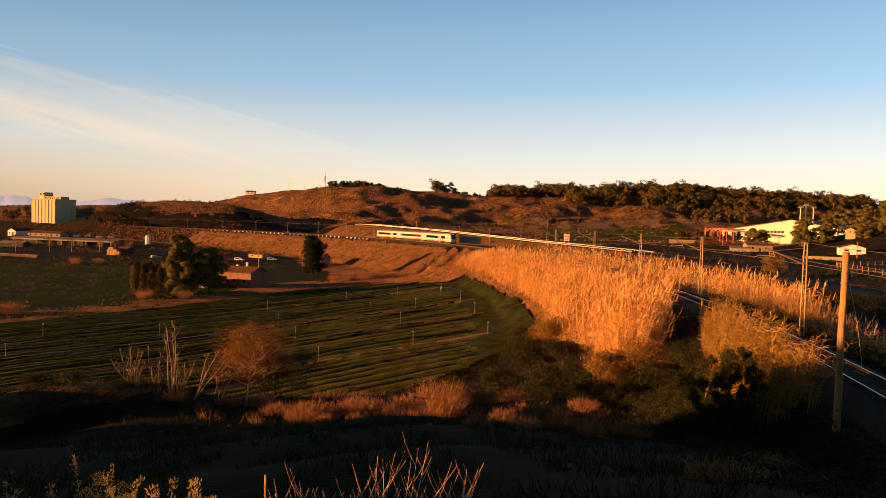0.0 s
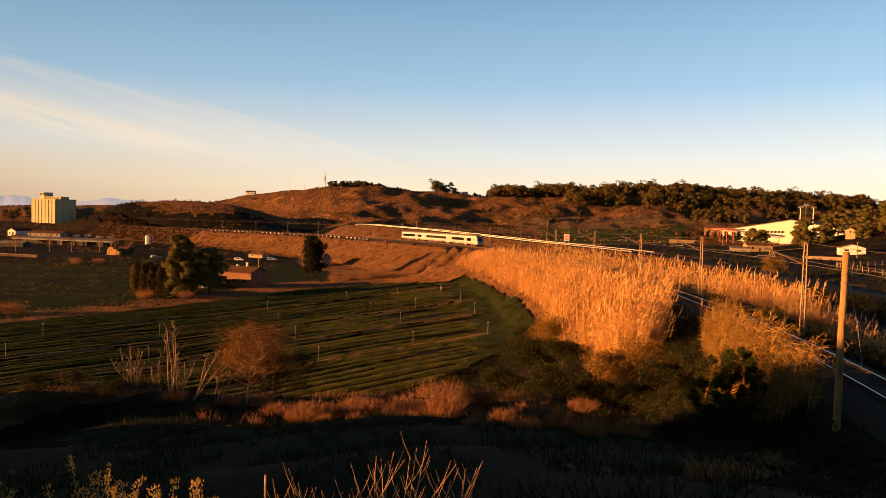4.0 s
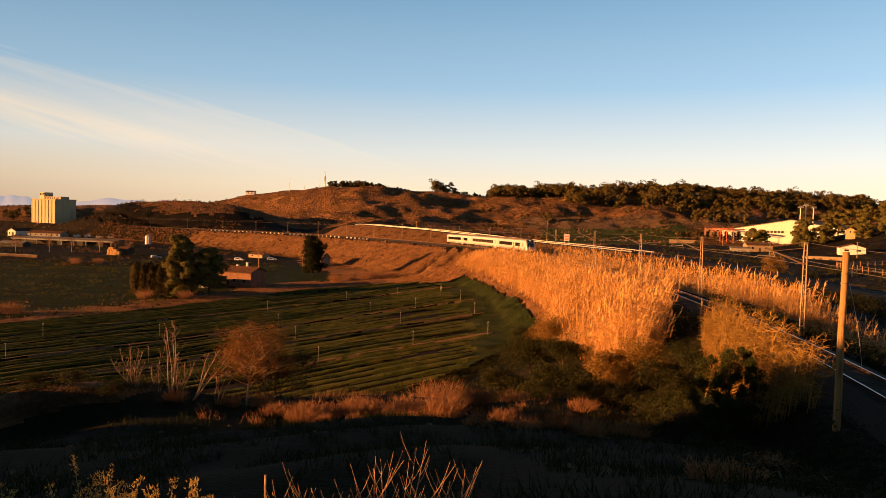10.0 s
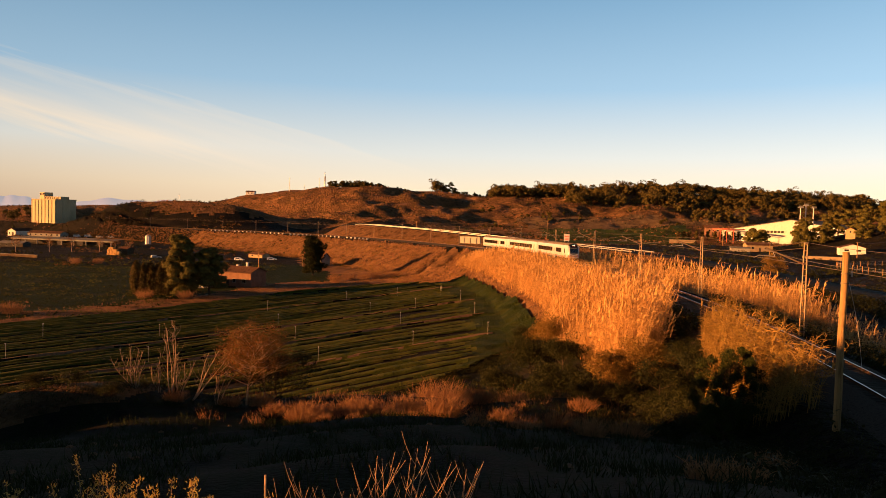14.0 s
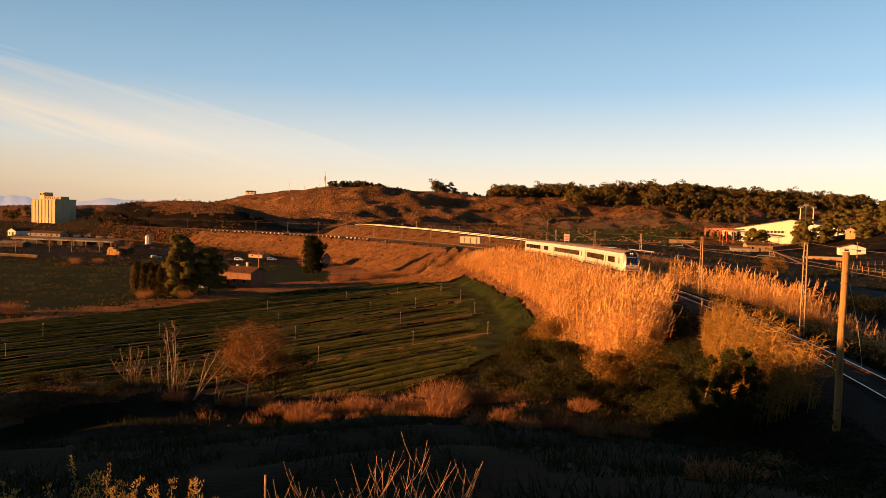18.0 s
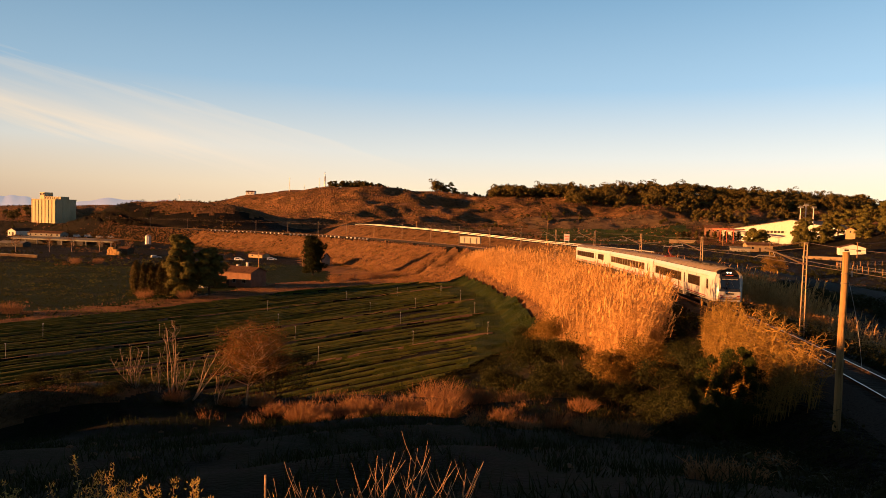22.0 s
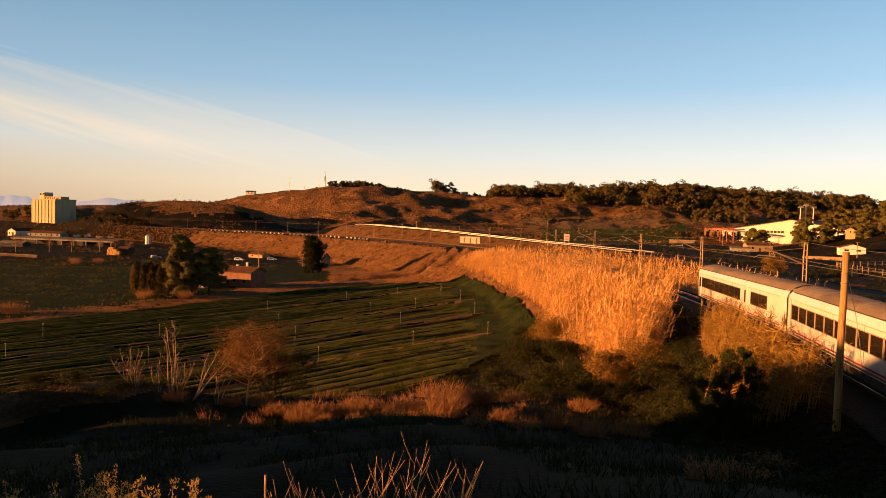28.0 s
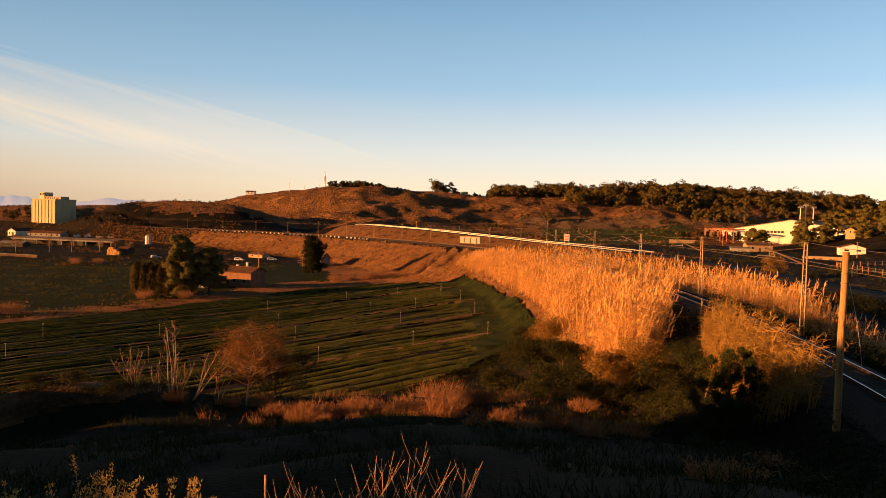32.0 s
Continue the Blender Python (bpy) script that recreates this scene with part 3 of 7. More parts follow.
def build_track():
    track = tagged(new("railway_track"), "single railway track on dark brown stone ballast", "railway", kind="structure")
    s = np.arange(-420, 430, 2.0)
    # ballast shoulder section
    sec = ((-2.9, -0.80), (-1.75, -0.20), (-0.9, -0.16), (0.9, -0.16), (1.75, -0.20), (2.9, -0.80))
    v = np.array([[beside(q, dd, zz + 0.03 * math.sin(q * 1.7 + dd)) for dd, zz in sec] for q in s]).reshape(-1, 3)
    k = len(sec)
    i, j = np.meshgrid(np.arange(len(s) - 1), np.arange(k - 1), indexing="ij")
    f = np.stack([i * k + j, i * k + j + 1, (i + 1) * k + j + 1, (i + 1) * k + j], -1).reshape(-1, 4)
    mesh_arrays("ballast", v, f, [M_BALLAST], parent=track)
    prof = ((-0.07, -0.15), (-0.07, -0.13), (-0.015, -0.11), (-0.015, -0.04), (-0.036, -0.03), (-0.036, 0.0), (0.036, 0.0), (0.036, -0.03), (0.015, -0.04), (0.015, -0.11), (0.07, -0.13), (0.07, -0.15))
    for side in (-0.87, 0.87):
        v = np.array([[beside(q, side + dd, zz) for dd, zz in prof] for q in s]).reshape(-1, 3)
        k = len(prof)
        i, j = np.meshgrid(np.arange(len(s) - 1), np.arange(k - 1), indexing="ij")
        f = np.stack([i * k + j, i * k + j + 1, (i + 1) * k + j + 1, (i + 1) * k + j], -1).reshape(-1, 4)
        ob = mesh_arrays("rail", v, f, [M_RUST, M_RAIL], (j.ravel() == 5).astype(int), parent=track)
        ob["label"] = "polished steel rail"
    bm = bmesh.new()
    box(bm, 0, 0, -0.20, 0.24, 2.6, 0.12, bevel=0.02)
    first = part("sleeper", bm, M_SLEEPER, track)
    n = 0
    for q in np.arange(305, 125, -0.62):
        x, y, t, z = line_at(q)
        m = pose(x, y, z, 0, 0, math.degrees(math.atan2(-math.cos(t), math.sin(t))))
        if n == 0:
            first.matrix_basis = m
        else:
            o = new("sleeper", first.data)
            o.parent, o.matrix_basis = track, m
        n += 1


build_track()

ROAD = [(62.0, 20.0), (70.0, 70.0), (77.0, 135.0), (81.0, 185.0), (80.0, 240.0), (66.0, 300.0), (47.0, 335.0), (22.0, 365.0), (-8.0, 400.0), (-48.0, 440.0), (-66.0, 480.0), (-72.0, 560.0)]
ROAD_Z = [-3.8, -3.8, -3.8, -3.8, -3.4, -3.1, -2.4, -0.9, 0.9, 2.4, 1.0, 1.0]


def curve_points(pts, step):
    """Evenly spaced points on a smooth line through pts."""
    p = np.array(pts, float)
    t = np.concatenate([[0], np.cumsum(np.hypot(*np.diff(p, axis=0).T))])
    q = np.arange(0, t[-1], step)
    x, y = np.interp(q, t, p[:, 0]), np.interp(q, t, p[:, 1])
    k = max(3, int(20 / step))
    pad = lambda a: np.convolve(np.pad(a, k, mode="reflect", reflect_type="odd"), np.ones(2 * k + 1) / (2 * k + 1), "valid")
    return np.stack([pad(x), pad(y)], -1)


def build_road():
    c = curve_points(ROAD, 5.0)
    tan = np.gradient(c, axis=0)
    tan /= np.linalg.norm(tan, axis=1)[:, None]
    nor = np.stack([-tan[:, 1], tan[:, 0]], -1)
    z = np.interp(c[:, 1], [p[1] for p in ROAD], ROAD_Z)
    offs = ((-21.0, -9.0), (-5.0, 0.0), (5.0, 0.0), (21.0, -9.0))
    v = np.array([[(*(c[i] + nor[i] * o), z[i] + dz) for o, dz in offs] for i in range(len(c))]).reshape(-1, 3)
    i, j = np.meshgrid(np.arange(len(c) - 1), np.arange(3), indexing="ij")
    f = np.stack([i * 4 + j, i * 4 + j + 1, (i + 1) * 4 + j + 1, (i + 1) * 4 + j], -1).reshape(-1, 4)
    road = mesh_arrays("road", v, f, [M_DRYGRASS, M_ASPHALT], np.where(j.ravel() == 1, 1, 0))
    tagged(road, "asphalt road on a low bank beside the railway", "road", kind="structure")
    far = [i for i in range(len(c)) if 262 < c[i][1] < 452]
    c, nor, z = c[far], nor[far], z[far]
    for side in (-4.6, 4.6):
        rail = tagged(new("guard_rail"), "pale steel guard rail along the road edge", "guard rail")
        sec = ((-0.06, 0.45), (0.03, 0.53), (-0.03, 0.62), (0.03, 0.71), (-0.06, 0.79))
        v = np.array([[(*(c[i] + nor[i] * (side + o)), z[i] + dz) for o, dz in sec] for i in range(len(c))]).reshape(-1, 3)
        i, j = np.meshgrid(np.arange(len(c) - 1), np.arange(4), indexing="ij")
        f = np.stack([i * 5 + j, i * 5 + j + 1, (i + 1) * 5 + j + 1, (i + 1) * 5 + j], -1).reshape(-1, 4)
        mesh_arrays("beam", v, f, [M_STEEL], parent=rail)
        bm = boxes((0, 0, 0.35, 0.12, 0.12, 0.8))
        first = part("post", bm, M_STEEL, rail)
        for n, q in enumerate(range(2, min(len(c), 90), 1)):
            m = pose(*(c[q] + nor[q] * side), z[q])
            o = first if n == 0 else new("post", first.data)
            o.parent, o.matrix_basis = rail, m


build_road()
# ---------------------------------------------------------------- the train
CAR_L = 25.9
SIDE = ((1.40, 0.92), (1.45, 1.15), (1.45, 2.2), (1.45, 3.15), (1.40, 3.38), (1.27, 3.62))
ROOF = ((1.27, 3.62), (1.02, 3.85), (0.62, 4.02), (0.0, 4.10))


def loft(xs, rows):
    """A bmesh skin from sections: xs along the car, rows of (y, z) per section."""
    bm = bmesh.new()
    grid = [[bm.verts.new((x, y, z)) for y, z in row] for x, row in zip(xs, rows)]
    for a, b in zip(grid, grid[1:]):
        for i in range(len(a) - 1):
            bm.faces.new((a[i], b[i], b[i + 1], a[i + 1]))
    bmesh.ops.recalc_face_normals(bm, faces=bm.faces)
    return bm


def window_band(car, name, y, x0, x1, z0, z1, count):
    """A dark band of single panes between slim posts, set into a recess frame."""
    s = 1 if y > 0 else -1
    post, rim = (0.26, M_TRAINROOF) if count > 9 else (0.12, M_BLACKPAINT)
    fr = part("window_frame", boxes(((x0 + x1) / 2, y + s * 0.006, (z0 + z1) / 2, x1 - x0 + 0.10, 0.02, z1 - z0 + 0.10), bevel=0.006), rim, car)
    w = (x1 - x0) / count
    for i in range(count):
        part("pane", boxes((x0 + w * (i + 0.5), y + s * 0.018, (z0 + z1) / 2, w - post, 0.012, z1 - z0), bevel=0.004), M_WINDOW, fr)
    return fr


def build_bogie(car, x):
    bogie = part("bogie", boxes((x, 0.98, 0.55, 3.0, 0.14, 0.26), (x, -0.98, 0.55, 3.0, 0.14, 0.26), (x, 0, 0.6, 0.6, 2.0, 0.25), bevel=0.03), M_UNDER, car)
    for dx in (-1.22, 1.22):
        for sy in (-0.87, 0.87):
            bm = rods(((x + dx, sy - 0.07, 0.46), (x + dx, sy + 0.07, 0.46), 0.45), seg=20)
            rod(bm, (x + dx, sy - 0.1, 0.46), (x + dx, sy + 0.1, 0.46), 0.14, seg=10)
            part("wheel", bm, M_WHEEL, bogie)
    return bogie


def build_car(front=0, panto=False, layout=(), doors=(), label=""):
    """One car, x along the travel. front: +1 cab ahead, -1 cab behind, 0 none."""
    car = tagged(new("train_car"), label, "train", "cars of the train")
    h = CAR_L / 2
    xs = [-h, -h + 0.5, -h + 1.3, h - 1.3, h - 0.5, h]

    def row(sec, i, sy):
        out = []
        for y, z in sec:
            ky, kz = 1.0, 0.0
            if (front > 0 and i == 5) or (front < 0 and i == 0):
                ky, kz = 0.86, -0.10 * max(0, z - 3)
            elif (front > 0 and i == 4) or (front < 0 and i == 1):
                ky, kz = 0.95, -0.03 * max(0, z - 3)
            out.append((sy * y * ky, z + kz))
        return out

    for sy in (1, -1):
        part("side_wall", loft(xs, [row(SIDE, i, sy) for i in range(6)]), M_WHITEPAINT, car, smooth=True)
    rx = [-h + 0.45 if front < 0 else -h] + xs[1:5] + [h - 0.45 if front > 0 else h]
    rx = sorted(rx)
    part("roof", loft(rx, [row(ROOF, i, 1) + [(-y, z) for y, z in row(ROOF, i, 1)[-2::-1]] for i in range(6)]), M_TRAINROOF, car, "dusty beige roof", smooth=True)
    part("floor_pan", boxes((0, 0, 0.93, CAR_L - 0.3, 2.5, 0.10)), M_UNDER, car)
    # ends
    for e in (-1, 1):
        if front == e:
            continue
        part("end_wall", boxes((e * (h - 0.03), 0, 2.2, 0.05, 2.72, 2.6), (e * (h - 0.03), 0, 3.6, 0.05, 2.2, 0.4)), M_WHITEPAINT, car)
        part("gangway", boxes((e * (h + 0.06), 0, 2.1, 0.22, 1.2, 2.1)), M_UNDER, car, "black rubber gangway")
    # stripes low on the sides
    for sy in (-1, 1):
        part("stripe", boxes((0, sy * 1.452, 1.22, CAR_L - 2.6, 0.012, 0.09)), M_MAROON, car, "maroon stripe along the sill")
        part("lower_stripe", boxes((0, sy * 1.445, 1.05, CAR_L - 2.6, 0.02, 0.10)), M_BLACKPAINT, car, "black stripe along the sill")
        part("skirt", boxes((0, sy * 1.32, 0.72, 9.5, 0.08, 0.42), bevel=0.02), M_UNDER, car)
        part("gutter", boxes((0, sy * 1.452, 3.16, CAR_L - 2.7, 0.03, 0.035)), M_STEEL, car)
        for (x0, x1, n) in layout:
            window_band(car, "window", sy * 1.45, x0, x1, 1.98, 2.86, n)
        for x in doors:
            d = part("door", boxes((x, sy * 1.462, 2.05, 1.25, 0.03, 2.25), bevel=0.012), M_WHITEPAINT, car)
            part("door_window", boxes((x - 0.0, sy * 1.481, 2.42, 0.34, 0.012, 1.0), bevel=0.004), M_WINDOW, d)
            part("step", boxes((x, sy * 1.36, 0.72, 1.2, 0.16, 0.36), bevel=0.02), M_WHITEPAINT, d)
    for x in (-8.8, 8.8):
        build_bogie(car, x)
    part("equipment_box", boxes((-2.2, 0, 0.66, 3.2, 2.2, 0.5), (2.4, 0, 0.66, 2.6, 2.2, 0.5), bevel=0.04), M_UNDER, car)
    # roof seams and vents
    for x, sy in ((-7.5, 0.35), (1.5, -0.3), (8.5, 0.35)):
        part("roof_vent", boxes((x, sy, 4.06, 0.8, 0.4, 0.12), bevel=0.03), M_UNDER, car, "dark roof grille")
    for k in range(13):
        x = -12.0 + 2.0 * k
        ring = bmesh.new()
        pts = [(y, z) for y, z in ROOF] + [(-y, z) for y, z in ROOF[-2::-1]]
        for (y0, z0), (y1, z1) in zip(pts, pts[1:]):
            rod(ring, (x, y0, z0), (x, y1, z1), 0.022, seg=4)
        part("roof_seam", ring, M_TRAINROOF, car)
    for sy in (-1, 1):
        part("roof_gutter", rods(((-h + 0.6, sy * 1.28, 3.63), (h - 0.8, sy * 1.28, 3.63), 0.03), seg=5), M_UNDER, car)
        for x in (-h + 0.62, -h + 13.0, h - 5.6):
            part("body_joint", boxes((x, sy * 1.452, 2.2, 0.035, 0.012, 2.0)), M_UNDER, car)
    if front:
        f = front
        x = f * h
        # face: side-to-side panels, lower white apron, dark mask with the windscreen
        prof = ((0.92, 0.30), (1.25, 0.36), (1.72, 0.36), (1.98, 0.33), (2.95, 0.14), (3.45, -0.02), (3.80, -0.25), (3.98, -0.60))
        half = (1.0, 1.0, 1.0, 0.95, 0.92, 0.85, 0.68, 0.45)
        ring = [(y * 0.86, z - 0.10 * max(0, z - 3)) for y, z in SIDE + ROOF[1:]]
        bm = bmesh.new()
        g = [[bm.verts.new((x + f * (px - 0.05 * abs(k) ** 3), k * w, z)) for k in (-1, -0.75, -0.35, 0.35, 0.75, 1)] for (z, px), w in zip(prof, half)]
        for a, b in zip(g, g[1:]):
            for i in range(5):
                bm.faces.new((a[i], a[i + 1], b[i + 1], b[i]))
        bmesh.ops.recalc_face_normals(bm, faces=bm.faces)
        bulk = bmesh.new()
        bulk.faces.new([bulk.verts.new((x - f * 0.62, yy * 0.985, zz - 0.03)) for yy, zz in ring + [(-yy, zz) for yy, zz in ring[-2::-1]]])
        part("cab_bulkhead", bulk, M_TRAINROOF, car)
        face = part("cab_front", bm, M_BLACKPAINT, car, "dark cab front", smooth=True)
        # white pillars curve from the mask's edge back to the side walls; above them the dusty roof runs down to the mask
        for sy in (-1, 1):
            for nm, lo, hi, mat, lab in (("corner_panel", 0, 5, M_WHITEPAINT, "white corner panel of the cab"), ("roof_brow", 5, 7, M_TRAINROOF, "")):
                bm = bmesh.new()
                grid = []
                for (z, px), w in zip(prof[lo:hi + 1], half[lo:hi + 1]):
                    yo = float(np.interp(z, [q[1] for q in ring], [q[0] for q in ring]))
                    grid.append([bm.verts.new((x + f * (px * (1 - q) ** 1.5 * 0.86 + px * 0.14 * (q == 0) - 0.05 * (q == 0) - 0.02 * q), sy * (w + (yo - w) * q ** 0.8), z)) for q in (0.0, 0.3, 0.6, 0.85, 1.0)])
                for a, b in zip(grid, grid[1:]):
                    for k in range(4):
                        bm.faces.new((a[k], a[k + 1], b[k + 1], b[k]))
                bmesh.ops.recalc_face_normals(bm, faces=bm.faces)
                part(nm, bm, mat, face, lab, smooth=True)
        part("apron", boxes((x + f * 0.365, 0, 1.40, 0.03, 1.94, 0.92), bevel=0.012), M_WHITEPAINT, face, "white lower apron")
        part("badge", boxes((x + f * 0.386, 0.0, 1.66, 0.012, 0.72, 0.13), bevel=0.004), M_BLACKPAINT, face, "dark wordmark shape on the apron")
        part("front_stripe", boxes((x + f * 0.372, 0, 1.30, 0.03, 1.96, 0.06)), M_MAROON, face, "maroon stripe")
        part("lower_stripe", boxes((x + f * 0.372, 0, 1.17, 0.03, 1.96, 0.10)), M_BLACKPAINT, face, "black stripe")
        tilt = pose(x + f * 0.226, 0, 2.60, 0, f * -11.2, 0)
        part("windscreen_frame", boxes((0, 0, 0, 0.05, 1.80, 1.10), m=tilt, bevel=0.02), M_BLACKPAINT, face, "black windscreen surround")
        part("windscreen", boxes((f * 0.03, 0, 0, 0.03, 1.66, 0.98), m=tilt, bevel=0.01), M_WINDOW, face)
        part("sun_blind", boxes((f * 0.048, 0.02, 0.40, 0.01, 1.45, 0.07), m=tilt), M_CONCRETE, face, "pale blind along the top of the windscreen")
        for wy in (-0.42, 0.42):
            part("wiper", rods((tilt @ Vector((f * 0.06, wy, -0.47)), tilt @ Vector((f * 0.06, wy * 0.3, 0.18)), 0.012), seg=4), M_BLACKPAINT, face)
        t2 = pose(x + f * 0.045, 0, 3.36, 0, f * -16, 0)
        part("destination_display", boxes((0, 0, 0, 0.05, 1.35, 0.20), m=t2, bevel=0.01), M_WINDOW, face, "destination display with lit bars")
        part("display_bar", boxes((f * 0.03, 0.0, 0, 0.02, 0.7, 0.045), m=t2), M_SIGNBOARD, face)
        for sy in (-0.14, 0.14):
            bm = rods(((x + f * -0.24, sy, 3.60), (x + f * -0.07, sy, 3.60), 0.08), seg=16)
            part("headlamp", bm, M_LAMP, face, "lit round headlamp")
        for sy in (-0.78, 0.78):
            part("tail_lamp", boxes((x + f * 0.385, sy, 1.46, 0.03, 0.26, 0.10), bevel=0.01), M_MAROON, face)
            part("buffer", rods(((x + f * 0.3, sy, 0.78), (x + f * 0.62, sy, 0.78), 0.12), ((x + f * 0.6, sy, 0.78), (x + f * 0.66, sy, 0.78), 0.22), seg=12), M_UNDER, face)
        part("snow_plough", boxes((x + f * 0.2, 0, 0.45, 0.2, 2.1, 0.4), bevel=0.03), M_UNDER, face)
        for sy in (-1, 1):
            cd = part("cab_door", boxes((f * (h - 1.75), sy * 1.458, 2.05, 0.72, 0.025, 2.15), bevel=0.01), M_WHITEPAINT, car)
            part("cab_window", boxes((f * (h - 1.75), sy * 1.474, 2.40, 0.58, 0.012, 0.95), bevel=0.004), M_WINDOW, cd)
    if panto:
        p = part("pantograph", rods(((-9.9, 0.55, 4.15), (-9.9, -0.55, 4.15), 0.05), ((-11.1, 0.55, 4.15), (-11.1, -0.55, 4.15), 0.05), ((-9.9, 0.55, 4.15), (-11.1, 0.55, 4.15), 0.05), ((-9.9, -0.55, 4.15), (-11.1, -0.55, 4.15), 0.05)), M_PANTO, car, "red pantograph base frame")
        part("lower_arm", rods(((-9.9, 0, 4.2), (-11.3, 0, 4.75), 0.06), ((-9.9, 0.25, 4.2), (-11.2, 0.06, 4.7), 0.03)), M_PANTO, p)
        part("upper_arm", rods(((-11.3, 0, 4.75), (-10.1, 0.18, 5.35), 0.035), ((-11.3, 0, 4.75), (-10.1, -0.18, 5.35), 0.035)), M_PANTO, p)
        part("contact_bow", rods(((-10.1, -0.75, 5.40), (-10.1, 0.75, 5.40), 0.035), ((-10.1, 0.75, 5.40), (-10.1, 0.98, 5.26), 0.03), ((-10.1, -0.75, 5.40), (-10.1, -0.98, 5.26), 0.03), ((-9.85, -0.75, 5.40), (-9.85, 0.75, 5.40), 0.03)), M_STEEL, p)
        for ix in (-9.9, -11.1):
            for iy in (-0.5, 0.5):
                part("insulator", rods(((ix, iy, 3.92), (ix, iy, 4.15), 0.07)), M_BRICK, p)
        part("roof_equipment", boxes((7.5, 0, 4.12, 2.6, 1.3, 0.22), (3.9, 0, 4.10, 2.0, 1.2, 0.16), bevel=0.05), M_UNDER, car, "dark grilled roof boxes")
        part("roof_hatch", boxes((9.6, 0.1, 4.08, 1.0, 1.0, 0.2), bevel=0.05), M_UNDER, car)
    return car


LEAD = build_car(1, True, ((-11.6, 1.3, 8), (4.2, 8.6, 1)), (2.75,), "white railcar with dark cab front and red pantograph")
MIDDLE = build_car(0, False, ((-12.2, 8.8, 13),), (10.6,), "white trailer car with a long dark window band")
TAIL = build_car(-1, False, ((-10.6, 2.4, 8), (5.2, 9.0, 2)), (3.8,), "white railcar trailing with its cab behind")


def way_of_lead(t):
    """Metres along the line of the train's nose at t seconds."""
    return 56.5 + 6.178 * t + 0.1416 * t * t - 0.000619 * t ** 3


def car_rows(back):
    rows = []
    for i in range(33):
        c = way_of_lead(i) - back
        x0, y0, _, z0 = line_at(c - 8.8)
        x1, y1, _, z1 = line_at(c + 8.8)
        rows.append((float(i), pose((x0 + x1) / 2, (y0 + y1) / 2, (z0 + z1) / 2, 0, -math.degrees(math.atan2(z1 - z0, 17.6)), math.degrees(math.atan2(y1 - y0, x1 - x0)))))
    return rows
# ---------------------------------------------------------------- masts and wires of the line
MAST_S = [263.3, 232.7, 203.0, 173.0, 143.0, 113.0, 84.0, 54.0, 25.0, -5.0, -35.0, -65.0, -96.0, -130.0, -166.0, -204.0, -245.0, -290.0, -340.0, 300.0]
MAST_D = 3.3
ARM_H, MAST_H = 5.9, 6.7


def build_mast():
    mast = tagged(new("catenary_mast"), "lattice steel catenary mast with a slanting arm", "catenary mast", "masts along the railway")
    # two channel legs joined by batten plates
    for dx in (-0.18, 0.18):
        part("leg", rods(((0, dx, -1.3), (0, dx * 0.62, MAST_H), 0.06, 0.05), seg=4), M_MASTPAINT, mast)
    for zi in range(16):
        z = -0.9 + zi * 0.5
        part("batten", boxes((0, 0, z, 0.08, 0.35 - 0.008 * zi, 0.09)), M_MASTPAINT, mast)
    part("cap", boxes((0, 0, MAST_H, 0.34, 0.2, 0.08)), M_MASTPAINT, mast)
    part("footing", boxes((0, 0, -1.3, 0.8, 0.8, 0.9), bevel=0.05), M_CONCRETE, mast)
    arm = part("arm", rods(((0, 0.1, 5.0), (0, 3.1, 6.25), 0.06), ((0, 0.1, 6.3), (0, 2.4, 5.98), 0.02)), M_MASTPAINT, mast, "slanting tubular arm")
    part("insulator", rods(((0, 0.12, 5.02), (0, 0.5, 5.18), 0.09), seg=10), M_BRICK, arm)
    part("steady_arm", rods(((0, 2.3, 5.55), (0, 3.5, 5.62), 0.035), ((0, 3.5, 5.62), (0, 3.9, 5.42), 0.02), ((0, 2.5, 6.0), (0, 2.3, 5.55), 0.02)), M_STEEL, arm)
    return mast


def stand_masts():
    first = None
    for s in MAST_S:
        x, y, t, z = line_at(s)
        p = beside(s, MAST_D)
        m = pose(p.x, p.y, p.z, 0, 0, math.degrees(math.atan2(-math.cos(t), math.sin(t))) + 180)
        if first is None:
            first = build_mast()
            first.matrix_basis = m
        else:
            copy_thing(first, m)


stand_masts()


def hang_wires():
    """Contact wire, messenger and droppers between the masts, and a feeder behind them."""
    ss = sorted(MAST_S)
    cat = tagged(new("overhead_wires"), "thin copper contact wire with its messenger", "overhead wire")
    for nm, d, top, sag in (("contact_wire", 0.0, 5.42, 0.0), ("messenger_wire", 0.0, 6.15, 0.55), ("feeder_wire", 3.3, 6.75, 0.35)):
        line = []
        for a, b in zip(ss, ss[1:]):
            n = 8
            pts = []
            for i in range(n + 1):
                q = i / n
                p = beside(a, d, top).lerp(beside(b, d, top), q)
                p.z -= sag * 4 * q * (1 - q)
                pts.append(p)
            line += pts[:-1]
        part(nm, tube(line + pts[-1:], 0.014, 0.014, seg=3), M_WIRE, cat)
    for a, b in zip(ss, ss[1:]):
        for i in range(1, 7):
            q = i / 7
            p = beside(a, 0, 5.42).lerp(beside(b, 0, 5.42), q)
            part("dropper", rods((p, p + Vector((0, 0, 0.73 - 0.55 * 4 * q * (1 - q))), 0.007), seg=3), M_WIRE, cat)


hang_wires()


